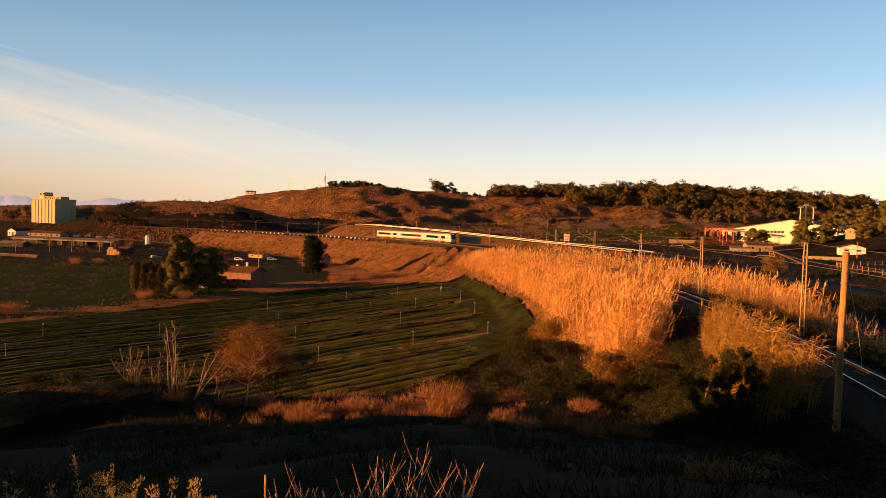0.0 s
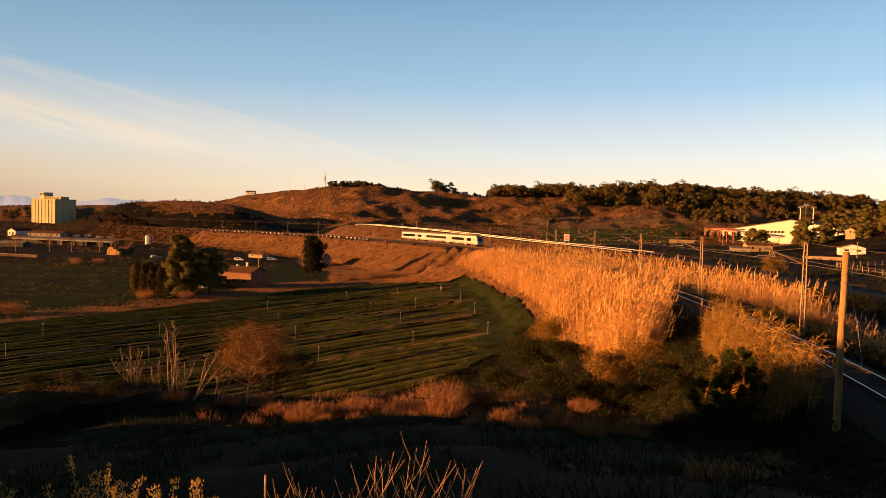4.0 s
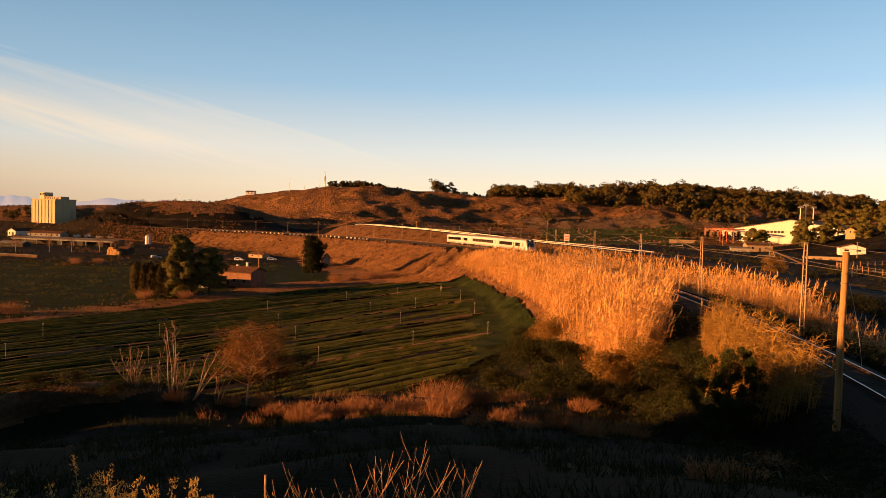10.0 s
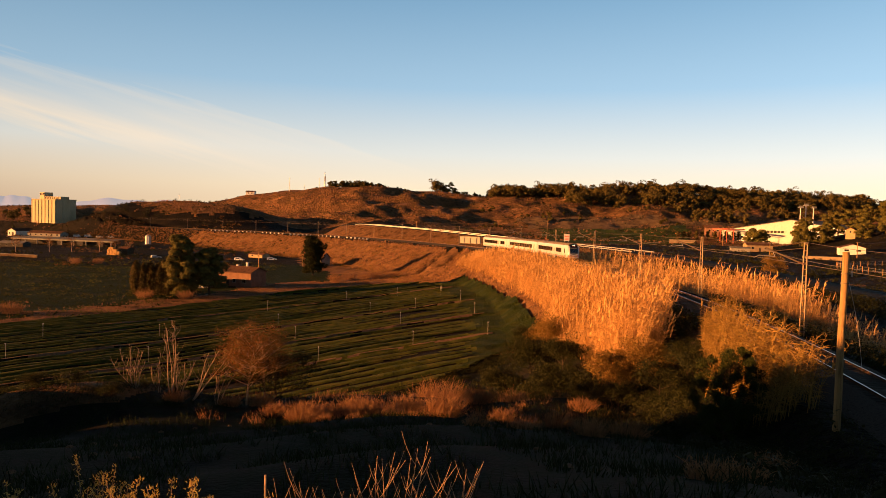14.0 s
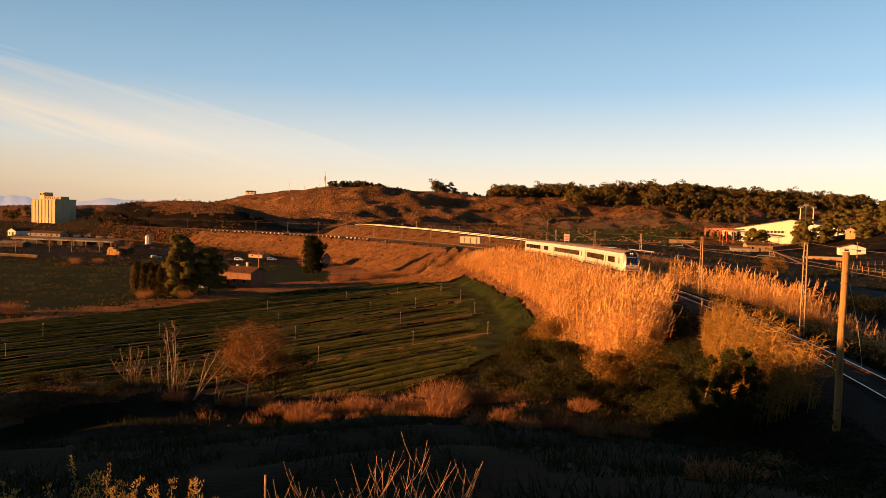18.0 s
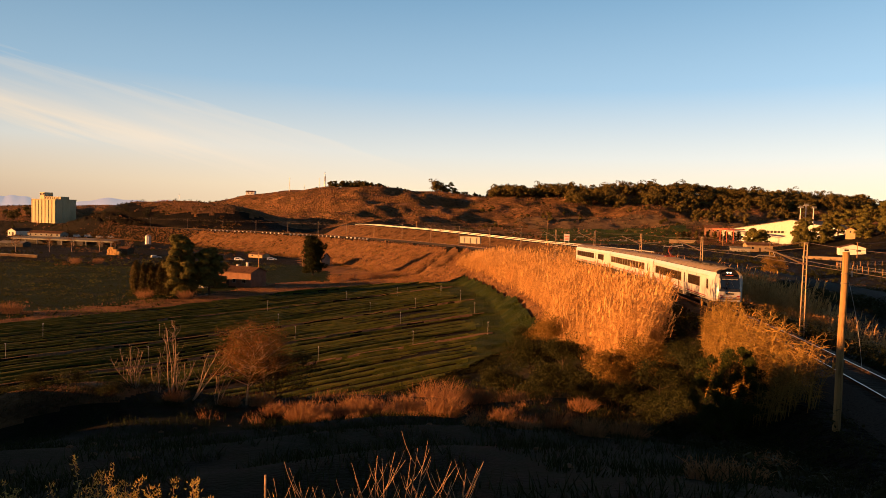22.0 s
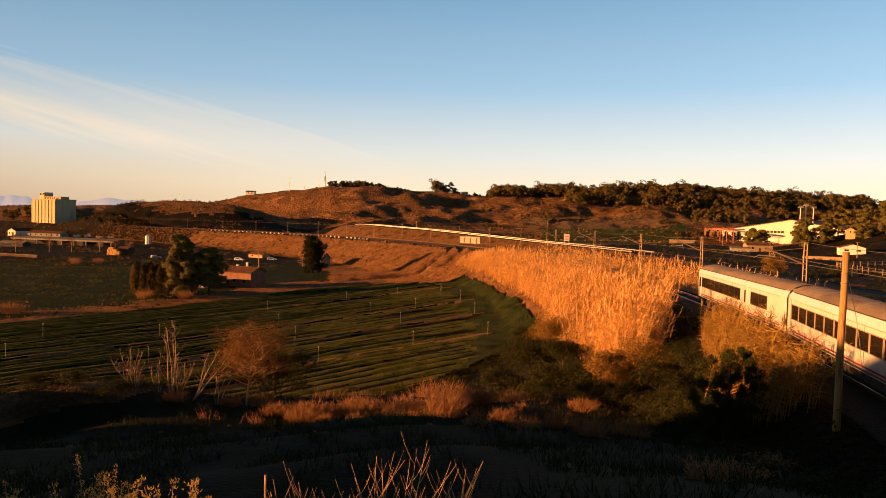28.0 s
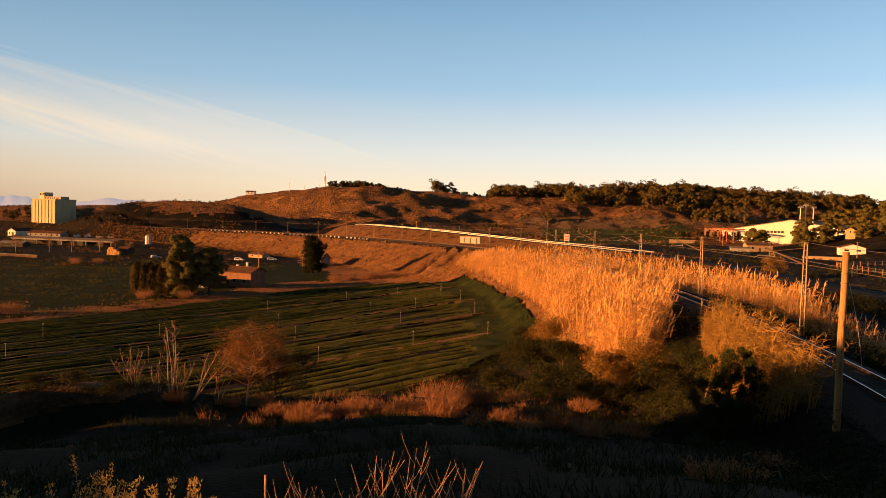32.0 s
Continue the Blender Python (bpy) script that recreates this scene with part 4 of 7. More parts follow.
def utility_pole(x, y, h, r, label, lean=0.0, z=None, arms=1):
    p = tagged(new("utility_pole"), label, "utility pole")
    p.matrix_basis = pose(x, y, land_at(x, y) if z is None else z, 0, lean, 0)
    part("shaft", rods(((0, 0, -0.4), (0, 0, h), r, r * 0.72), seg=12), M_WOODPOLE, p, smooth=False)
    for i in range(arms):
        part("crossarm", boxes((0, 0, h - 0.35 - 0.6 * i, 1.5, 0.1, 0.1)), M_WOODPOLE, p)
        for dx in (-0.6, 0, 0.6):
            part("insulator", rods(((dx, 0, h - 0.3 - 0.6 * i), (dx, 0, h - 0.1 - 0.6 * i), 0.05), seg=8), M_CONCRETE, p)
    return p


def near_pole():
    """The old wooden pole beside the track, cut off square, with a loose wire."""
    x, y = 16.53, 29.0
    z = land_at(x, y)
    p = tagged(new("wooden_pole"), "sun-bleached wooden pole without crossarms beside the track", "pole")
    p.matrix_basis = pose(x, y, z)
    top = 6.38 - z
    n = 10
    pts = [Vector((0.04 * q - 0.01 + 0.012 * math.sin(q * 9), 0.0, -0.4 + (top + 0.4) * q)) for q in np.linspace(0, 1, n + 1)]
    part("shaft", tube(pts, 0.155, 0.128, seg=14), M_WOODPOLE, p, smooth=True)
    part("pole_cap", rods(((0.03, 0, top), (0.03, 0, top + 0.06), 0.14, 0.125), seg=14), M_WOODPOLE, p, "split weathered pole top")
    part("steel_band", rods(((0.02, 0, top - 0.85), (0.02, 0, top - 0.79), 0.142), ((0.02, 0, top - 1.25), (0.02, 0, top - 1.2), 0.144), seg=14), M_MASTPAINT, p)
    part("bracket", rods(((0.1, 0, top - 0.82), (0.32, 0.0, top - 0.85), 0.018), ((0.32, 0, top - 0.95), (0.32, 0, top - 0.7), 0.035)), M_STEEL, p)
    pts = [Vector((0.15 + 0.78 * q + 0.1 * math.sin(q * 3), 0.0, top - 0.95 - 3.9 * q)) for q in np.linspace(0, 1, 9)]
    part("loose_wire", tube(pts, 0.010, 0.010, seg=4), M_STEEL, p, "loose pale wire hanging from the pole")


near_pole()
# ---------------------------------------------------------------- buildings


def gable_house(name, x, y, yaw, w, d, h, rise, wall, roof, label, category="house", windows=(), doors=(), chimneys=(), z=None, over=0.35, sill=True, sink=0.6):
    """A gabled house: ridge along its x. windows and doors: (face, along, height, width, tall); face s, n, e or w."""
    ob = tagged(new(name), label, category)
    ob.matrix_basis = pose(x, y, land_at(x, y) if z is None else z, 0, 0, yaw)
    bm = bmesh.new()
    v = [bm.verts.new(c) for c in ((-w / 2, -d / 2, -sink), (w / 2, -d / 2, -sink), (w / 2, d / 2, -sink), (-w / 2, d / 2, -sink), (-w / 2, -d / 2, h), (w / 2, -d / 2, h), (w / 2, d / 2, h), (-w / 2, d / 2, h), (-w / 2, 0, h + rise), (w / 2, 0, h + rise))]
    for f in ((0, 1, 5, 4), (2, 3, 7, 6), (1, 2, 6, 9, 5), (3, 0, 4, 8, 7), (3, 2, 1, 0), (4, 5, 9, 8), (6, 7, 8, 9)):
        bm.faces.new([v[i] for i in f])
    part("wall", bm, wall, ob)
    for s in (-1, 1):
        bm = bmesh.new()
        run = math.hypot(d / 2 + over, rise * (d / 2 + over) / (d / 2))
        ang = math.degrees(math.atan2(rise, d / 2))
        box(bm, 0, 0, 0, w + 2 * over, run, 0.16, m=pose(0, s * (d / 4 + over / 2), h + rise / 2 - rise * over / d + 0.12, -s * ang, 0, 0))
        part("roof", bm, roof, ob)
    part("ridge_cap", boxes((0, 0, h + rise + 0.20, w + 2 * over, 0.35, 0.14), bevel=0.04), roof, ob)
    spin = {"s": 0, "e": 90, "n": 180, "w": 270}
    reach = {"s": d / 2, "n": d / 2, "e": w / 2, "w": w / 2}
    for face, along, zc, ww, wh in windows:
        m = pose(0, 0, 0, 0, 0, spin[face]) @ pose(along, -reach[face], zc)
        win = part("window", boxes((0, -0.02, 0, ww + 0.16, 0.08, wh + 0.16), m=m, bevel=0.01), M_CONCRETE, ob)
        for k in (-1, 1):
            part("pane", boxes((k * ww / 4, -0.065, 0, ww / 2 - 0.05, 0.02, wh - 0.04), m=m), M_WINDOW, win)
        part("sill", boxes((0, -0.1, -wh / 2 - 0.1, ww + 0.3, 0.2, 0.07), m=m), M_CONCRETE, win)
    for face, along, ww, wh in doors:
        m = pose(0, 0, 0, 0, 0, spin[face]) @ pose(along, -reach[face], wh / 2)
        part("door", boxes((0, -0.03, 0, ww, 0.08, wh), m=m, bevel=0.02), M_BARK, ob)
    for cx, cy, ch in chimneys:
        c = part("chimney", boxes((cx, cy, h + rise * 0.5 + ch / 2, 0.6, 0.6, ch + rise), bevel=0.02), M_WHITEWALL, ob)
        part("chimney_cap", boxes((cx, cy, h + rise + ch + 0.1, 0.8, 0.8, 0.12)), M_CONCRETE, c)
    return ob


def build_silo():
    ob = tagged(new("grain_silo"), "tall pale concrete grain silo with ribbed walls", "silo")
    x, y = -325.8, 590.0
    z = land_at(x, y)
    ob.matrix_basis = pose(x, y, z, 0, 0, -32)
    W, D, H = 36.0, 17.0, 14.2 - z
    part("body", boxes((0, 0, H / 2 - 1, W, D, H + 2), bevel=0.2), M_SILO, ob)
    for i in range(8):
        part("rib", boxes((-W / 2 + 0.4 + i * (W - 0.8) / 7, -D / 2 - 0.15, H / 2 - 1, 0.55, 0.5, H + 1.4), bevel=0.05), M_SILO, ob)
    for i in range(4):
        part("rib", boxes((W / 2 + 0.15, -D / 2 + 0.4 + i * (D - 0.8) / 3, H / 2 - 1, 0.5, 0.55, H + 1.4), bevel=0.05), M_SILO, ob)
    part("roof_gallery", boxes((1.5, 0, H + 1.4, W - 6, 7.0, 2.8), bevel=0.1), M_SILO, ob)
    part("parapet", boxes((0, 0, H + 0.3, W + 0.8, D + 0.8, 0.7), bevel=0.1), M_SILO, ob)
    t = part("lift_tower", boxes((-W / 2 + 7.0, 0.0, H + 3.2, 7.0, 7.4, 6.2), bevel=0.1), M_SILO, ob)
    for k in (-2.4, 0, 2.4):
        part("tower_window", boxes((-W / 2 + 7.0 + k, -3.73, H + 4.9, 1.2, 0.1, 1.4)), M_WINDOW, t)
    for i in range(9):
        part("gallery_window", boxes((-9 + i * 2.7, -3.53, H + 1.6, 1.3, 0.1, 1.0)), M_WINDOW, ob)


build_silo()


def build_sheds():
    # long open-fronted shed across the yard
    ob = tagged(new("farm_shed"), "long low farm shed with a pale wall and grey roof", "shed")
    x, y = -216.0, 404.0
    z = land_at(x, y)
    ob.matrix_basis = pose(x, y, z, 0, 0, -12)
    # inner wall coloured dark in place of shade under the roof
    part("back_wall", boxes((0, 3.5, 1.5, 66, 0.3, 4.0)), M_UNDER, ob, "back wall darkened for the shed's inner shade")
    part("fascia", boxes((0, -3.6, 2.95, 67, 0.2, 0.8)), M_CONCRETE, ob, "sunlit pale fascia board")
    bm = bmesh.new()
    box(bm, 0, 0, 0, 68, 8.6, 0.18, m=pose(0, 0, 3.75, 5, 0, 0))
    part("roof", bm, M_ROOFGREY, ob)
    for i in range(9):
        part("pillar", boxes((-32 + i * 8, -3.5, 1.2, 0.4, 0.4, 4.2)), M_CONCRETE, ob)
    # bay walls share that dark colour, for the shade in the open bays
    for i in range(3):
        part("bay_wall", boxes((-1 + i * 13, -3.35, 1.0, 4.0, 0.2, 3.2)), M_UNDER, ob)
    gable_house("farm_shed", -226, 372, -8, 14, 6, 2.0, 0.8, M_UNDER, M_ROOFGREY, "low dark timber stable with a grey sheet roof", "shed", [("s", -6 + 4 * i, 1.2, 1.0, 0.7) for i in range(3)], [("s", 6.5, 1.4, 1.8)])
    gable_house("barn", -311, 520, 62, 14, 9.5, 3.6, 1.8, M_WHITEWALL, M_ROOFTILE, "whitewashed barn with a sunlit gable", "barn", [("w", -2.4, 2, 1.2, 1.2)], [("w", 1.5, 2.0, 2.6)])
    gable_house("barn", -284, 507, -12, 27, 8, 2.6, 1.4, M_CONCRETE, M_ROOFTILE, "long pale storehouse with a clay tile roof", "barn", [("s", -11 + 4.4 * i, 1.6, 1.0, 1.0) for i in range(6)])
    gable_house("barn", -148.6, 331, -14, 5.0, 5, 2.9, 0.7, M_BARK, M_ROOFTILE, "dark timber outbuilding behind a straw stack", "barn", [("s", -1, 1.7, 1.0, 0.9)], [("s", 1.2, 1.6, 2.2)])
    rick = tagged(new("straw_stack"), "stack of golden straw bales in a farm yard", "straw stack")
    rick.matrix_basis = pose(-152.6, 327.0, land_at(-152.6, 327.0), 0, 0, -12)
    bale = None
    for k, (count, shift) in enumerate(((5, 0.0), (5, 0.25), (4, 0.1), (2, 0.9))):
        for i in range(count):
            o = part("bale", boxes((0, 0, 0, 1.22, 1.5, 0.92), bevel=0.09), M_STRAW, rick) if bale is None else new("bale", bale.data)
            bale = bale or o
            o.parent = rick
            o.matrix_basis = pose(-2.6 + 1.27 * i + shift, 0.15 * ((i * 7 + k * 3) % 3), 0.4 + 0.9 * k, 0, 0, 4 * ((i + k) % 3) - 4)
    w = tagged(new("yard_wall"), "low sunlit rendered yard wall", "wall")
    w.matrix_basis = pose(-178, 296, land_at(-178, 296), 0, 0, -12)
    part("wall_body", boxes((0, 0, 0.3, 18, 0.4, 1.4)), M_DIRT, w)
    part("coping", boxes((0, 0, 1.06, 18.2, 0.6, 0.12)), M_CONCRETE, w)


build_sheds()


def build_tank():
    x, y = -184.0, 440.0
    ob = tagged(new("water_tank"), "upright white cylindrical water tank with a domed top", "tank")
    ob.matrix_basis = pose(x, y, land_at(x, y))
    part("shell", rods(((0, 0, 0), (0, 0, 5.2), 1.75), ((0, 0, 5.2), (0, 0, 5.9), 1.75, 0.5), seg=24), M_WHITEPAINT, ob)
    part("ladder", rods(((1.3, -1.4, 0), (1.3, -1.4, 5.4), 0.05), ((0.9, -1.65, 0), (0.9, -1.65, 5.4), 0.05)), M_STEEL, ob)
    part("base_ring", rods(((0, 0, -0.3), (0, 0, 0.2), 2.0), seg=24), M_CONCRETE, ob)


build_tank()


def build_farmhouse():
    gable_house("farmhouse", -58.3, 204.0, -20, 12.0, 7.5, 4.1, 1.3, M_BRICK, M_ROOFTILE, "small brick farmhouse with a low clay tile roof and chimneys", "house",
                [("s", -3.6, 1.8, 1.0, 1.0), ("s", 0.4, 1.8, 0.9, 0.9), ("s", 3.8, 1.8, 1.2, 1.0), ("w", -1.5, 1.8, 1.0, 1.0)], [("s", -1.7, 1.0, 2.1), ("w", 1.6, 1.1, 2.1)],
                [(-2.0, 1.2, 0.5), (1.6, 0.8, 1.3)])
    gable_house("outhouse", -67.6, 196.5, -20, 6.2, 4.0, 2.5, 0.7, M_WHITEWALL, M_ROOFTILE, "whitewashed outhouse half hidden by a tree", "house", [("s", 1.0, 1.5, 0.7, 0.7)], [("s", -1.2, 0.9, 2.0)])
    gable_house("shed", -70.7, 184.0, -10, 2.2, 2.0, 1.9, 0.4, M_WHITEWALL, M_ROOFTILE, "tiny whitewashed pump shed beside the hedge", "shed", (), [("s", 0, 0.8, 1.6)])
    gable_house("shed", -53.0, 300.0, -25, 8.0, 6.0, 3.2, 2.0, M_CONCRETE, M_ROOFTILE, "pale-gabled shed behind a dark tree", "shed", [("w", 0, 2.4, 1.0, 1.0), ("s", -2, 1.8, 1.0, 1.0)])
    gable_house("shed", -88.0, 338.0, -30, 9.0, 5.0, 1.6, 0.6, M_OCHRE, M_ROOFTILE, "low ochre shed below the railway bank", "shed", [("s", -2, 1.0, 0.9, 0.6), ("s", 2, 1.0, 0.9, 0.6)])


build_farmhouse()


def build_right_side():
    # warehouse whose long wall faces the evening sun
    ob = tagged(new("warehouse"), "large white warehouse with a long sunlit wall", "warehouse")
    # its broad gable looks south-west; local x runs along the gable, y goes back
    ob.matrix_basis = pose(248.0, 505.0, -5.5, 0, 0, -45)
    W, L, H, R = 100.0, 70.0, 10.6, 8.8
    bm = bmesh.new()
    v = [bm.verts.new(c) for c in ((-W / 2, 0, -2), (W / 2, 0, -2), (W / 2, L, -2), (-W / 2, L, -2), (-W / 2, 0, H), (W / 2, 0, H), (W / 2, L, H), (-W / 2, L, H), (0, 0, H + R), (0, L, H + R))]
    for f in ((0, 1, 5, 8, 4), (1, 2, 6, 5), (2, 3, 7, 9, 6), (3, 0, 4, 7)):
        bm.faces.new([v[i] for i in f])
    part("wall", bm, M_WHITEWALL, ob)
    ang = math.degrees(math.atan2(R, W / 2))
    for s in (-1, 1):
        bm = bmesh.new()
        box(bm, 0, 0, 0, math.hypot(W / 2, R) + 0.5, L + 1.2, 0.25, m=pose(s * W / 4, L / 2 - 0.3, H + R / 2 + 0.2, 0, s * ang, 0))
        part("roof", bm, M_ROOFGREY, ob)
    for i in range(9):
        part("pilaster", boxes((-44 + i * 11, -0.12, H / 2 - 0.4, 0.7, 0.25, H - 0.4), bevel=0.03), M_WHITEWALL, ob)
    for i in range(4):
        part("window", boxes((-44 + i * 5.0, -0.06, 6.2, 2.8, 0.12, 1.2)), M_WINDOW, ob)
    for i in range(6):
        part("sign_bar", boxes((-18 + i * 2.5, -0.3, 10.6, 1.8, 0.08, 1.6)), M_UNDER, ob, "dark bar of unreadable lettering on the wall")
    for x0 in (-30, 4):
        part("gate", boxes((x0, -0.05, 2.2, 5.0, 0.12, 5.0)), M_ROOFGREY, ob)
    gable_house("store", 212.0, 556.0, -15, 12, 8, 6.4, 2.0, M_BRICK, M_ROOFTILE, "red brick store beside the warehouse", "house", [("s", -3 + 3 * i, 4.4, 1.2, 1.1) for i in range(3)], [("s", 0, 2.6, 3.0)])
    c = tagged(new("loading_canopy"), "rust-red steel loading canopy beside the warehouse", "canopy")
    c.matrix_basis = pose(213.0, 520.0, land_at(213, 520))
    part("beam", boxes((0, 0, 9.6, 0.6, 40, 0.5), (-7, 0, 9.0, 0.5, 40, 0.4)), M_SIGNBOARD, c)
    for i in range(4):
        part("post", boxes((-7, -18 + 12 * i, 4.2, 0.4, 0.4, 9.4)), M_SIGNBOARD, c)
    part("sheet_roof", boxes((-3.5, 0, 9.9, 8.4, 41, 0.15)), M_SIGNBOARD, c)
    gable_house("cottage", 163.0, 366.0, -8, 12.5, 8.0, 3.3, 1.3, M_OCHRE, M_ROOFTILE, "ochre cottage with a low tiled roof", "house", [("s", -3.5, 1.9, 1.1, 1.0), ("s", 2.8, 1.9, 1.1, 1.0), ("w", 0, 1.9, 1.0, 1.0)], [("s", 0, 1.0, 2.1)], [(3.0, 1.0, 0.6)])
    gable_house("shed", 148.0, 352.0, -14, 9.0, 4.0, 1.8, 0.5, M_CONCRETE, M_ROOFGREY, "low pale concrete shed by a cottage", "shed")
    gable_house("railway_hut", 188.4, 326.0, 68, 9.0, 10.5, 3.0, 1.5, M_WHITEWALL, M_ROOFTILE, "white hut with its gable to the sun", "house", [("w", -2.4, 1.8, 1.8, 0.7), ("w", 2.4, 1.8, 1.8, 0.7)], [("s", 0, 1.0, 2.1)])
    gable_house("cottage", 229.0, 395.0, 30, 5.5, 5.5, 4.6, 1.2, M_OCHRE, M_ROOFTILE, "ochre cottage with a square upper room among pines", "house", [("w", 0, 3.6, 1.0, 1.0), ("s", 0, 3.4, 1.0, 1.0)], [("s", 1.4, 0.9, 2.0)])
    gable_house("cottage", 268.0, 425.0, 20, 10.0, 7.0, 3.4, 1.4, M_OCHRE, M_ROOFTILE, "ochre cottage on the wooded slope", "house", [("w", 0, 2.0, 1.0, 1.0), ("s", -2, 2.0, 1.0, 1.0), ("s", 2, 2.0, 1.0, 1.0)])
    for x, y, yaw, L, h in ((151.5, 282.0, -24, 14, 1.2), (172.0, 508.0, -8, 18, 2.4)):
        w = tagged(new("field_wall"), "low pale field wall lit by the evening sun", "wall")
        w.matrix_basis = pose(x, y, land_at(x, y), 0, 0, yaw)
        part("wall_body", boxes((0, 0, h / 2 - 0.3, L, 0.4, h + 0.6)), M_OCHRE, w)
        part("coping", boxes((0, 0, h + 0.06, L + 0.2, 0.55, 0.12)), M_CONCRETE, w)
    # floodlight masts behind the pines
    for x, y, top in ((229.1, 455.0, 21.4), (233.0, 456.0, 22.9), (237.5, 455.0, 21.3)):
        z = land_at(x, y)
        f = tagged(new("floodlight_mast"), "tall steel floodlight mast with a lamp platform", "light mast", "floodlight masts")
        f.matrix_basis = pose(x, y, z)
        part("pole", rods(((0, 0, -0.3), (0, 0, top - z), 0.45, 0.30), seg=10), M_STEEL, f)
        part("platform", boxes((0, 0, top - z + 0.1, 3.2, 1.6, 0.3)), M_STEEL, f)
        for i in range(4):
            part("lamp", boxes((-1.15 + 0.77 * i, -0.6, top - z + 0.7, 0.6, 0.5, 0.8), bevel=0.05), M_CONCRETE, f)
    # board beside the road
    b = tagged(new("road_sign"), "faded square roadside board on two posts", "sign")
    x, y = 66.0, 378.0
    b.matrix_basis = pose(x, y, land_at(x, y), 0, 0, -12)
    part("post", boxes((-1.0, 0, 2.0, 0.16, 0.16, 4.6)), M_STEEL, b)
    part("post", boxes((1.0, 0, 2.0, 0.16, 0.16, 4.6)), M_STEEL, b)
    part("board", boxes((0, -0.12, 4.6, 3.0, 0.12, 3.6), bevel=0.02), M_WHITEPAINT, b)
    part("board_bar", boxes((0, -0.2, 5.2, 2.4, 0.04, 0.5), (0, -0.2, 4.2, 2.0, 0.04, 0.35), (0, -0.2, 3.5, 2.2, 0.04, 0.3)), M_SIGNBOARD, b, "red bars of unreadable lettering")
    # concrete underbridge parapet and lineside hut
    u = tagged(new("concrete_parapet"), "pale concrete parapet of a road underpass", "parapet")
    u.matrix_basis = pose(10.3, 268.0, -0.6, 0, 0, -45)
    part("parapet_wall", boxes((0, 0, 0.3, 10.5, 0.6, 2.4), bevel=0.04), M_CONCRETE, u)
    part("coping", boxes((0, 0, 1.6, 10.8, 0.9, 0.2)), M_CONCRETE, u)
    for k in (-3.2, 0, 3.2):
        part("pier", boxes((k, -0.35, 0.1, 0.7, 0.3, 2.2)), M_CONCRETE, u)
    gable_house("lineside_hut", 12.5, 445.0, -12, 5.5, 4.0, 5.0, 1.0, M_OCHRE, M_ROOFTILE, "small ochre hut beside the road", "house", [("s", 0, 3.0, 1.0, 1.0)])


build_right_side()


def car_body(x, y, yaw, paint, label, van=False):
    c = tagged(new("parked_car"), label, "car")
    c.matrix_basis = pose(x, y, land_at(x, y), 0, 0, yaw)
    L, h = (4.9, 1.95) if van else (4.2, 1.45)
    prof = ((-L / 2, 0.35), (-L / 2, 0.9), (-L / 2 + 0.2, h - 0.05), (0.1 if not van else L / 2 - 1.3, h), (L / 2 - 1.1 if not van else L / 2 - 0.7, 0.95), (L / 2, 0.8), (L / 2, 0.35))
    bm = bmesh.new()
    g = [[bm.verts.new((px, s * (0.85 if pz < 1 else 0.72), pz)) for px, pz in prof] for s in (-1, 1)]
    n = len(prof)
    for i in range(n):
        bm.faces.new((g[0][i], g[0][(i + 1) % n], g[1][(i + 1) % n], g[1][i]))
    bm.faces.new(g[0])
    bm.faces.new(g[1][::-1])
    bmesh.ops.recalc_face_normals(bm, faces=bm.faces)
    part("body", bm, paint, c)
    for s in (-1, 1):
        part("side_window", boxes((-0.5, s * 0.80, h - 0.32, L * 0.45, 0.03, 0.42)), M_WINDOW, c)
        for wx in (-L / 2 + 0.8, L / 2 - 0.8):
            part("wheel", rods(((wx, s * 0.70, 0.31), (wx, s * 0.88, 0.31), 0.31), seg=14), M_UNDER, c)
    return c


M_SILVER = surf("silver_car_paint", [(0.45, 0.45, 0.44), (0.55, 0.55, 0.54)], 1.0, rough=0.3, metal=0.4, bump=0)
for i, (cx, cy, cyaw, cp, cl, cv) in enumerate(((-118, 318, 10, M_WHITEPAINT, "white van parked in a farm yard", True), (-126, 310, 40, M_WHITEPAINT, "white car parked in a farm yard", False), (-90, 312, -10, M_SILVER, "silver car parked below the bank", False), (-77, 318, 5, M_SILVER, "silver car parked below the bank", False), (-262, 505, 0, M_WHITEPAINT, "white van parked by the silo", True), (-255, 507, 0, M_WHITEPAINT, "white van parked by the silo", True), (-246, 505, 0, M_WHITEPAINT, "white car parked by the silo", False), (-238, 506, 5, M_SILVER, "silver car parked by the silo", False))):
    car_body(cx, cy, cyaw, cp, cl, cv)


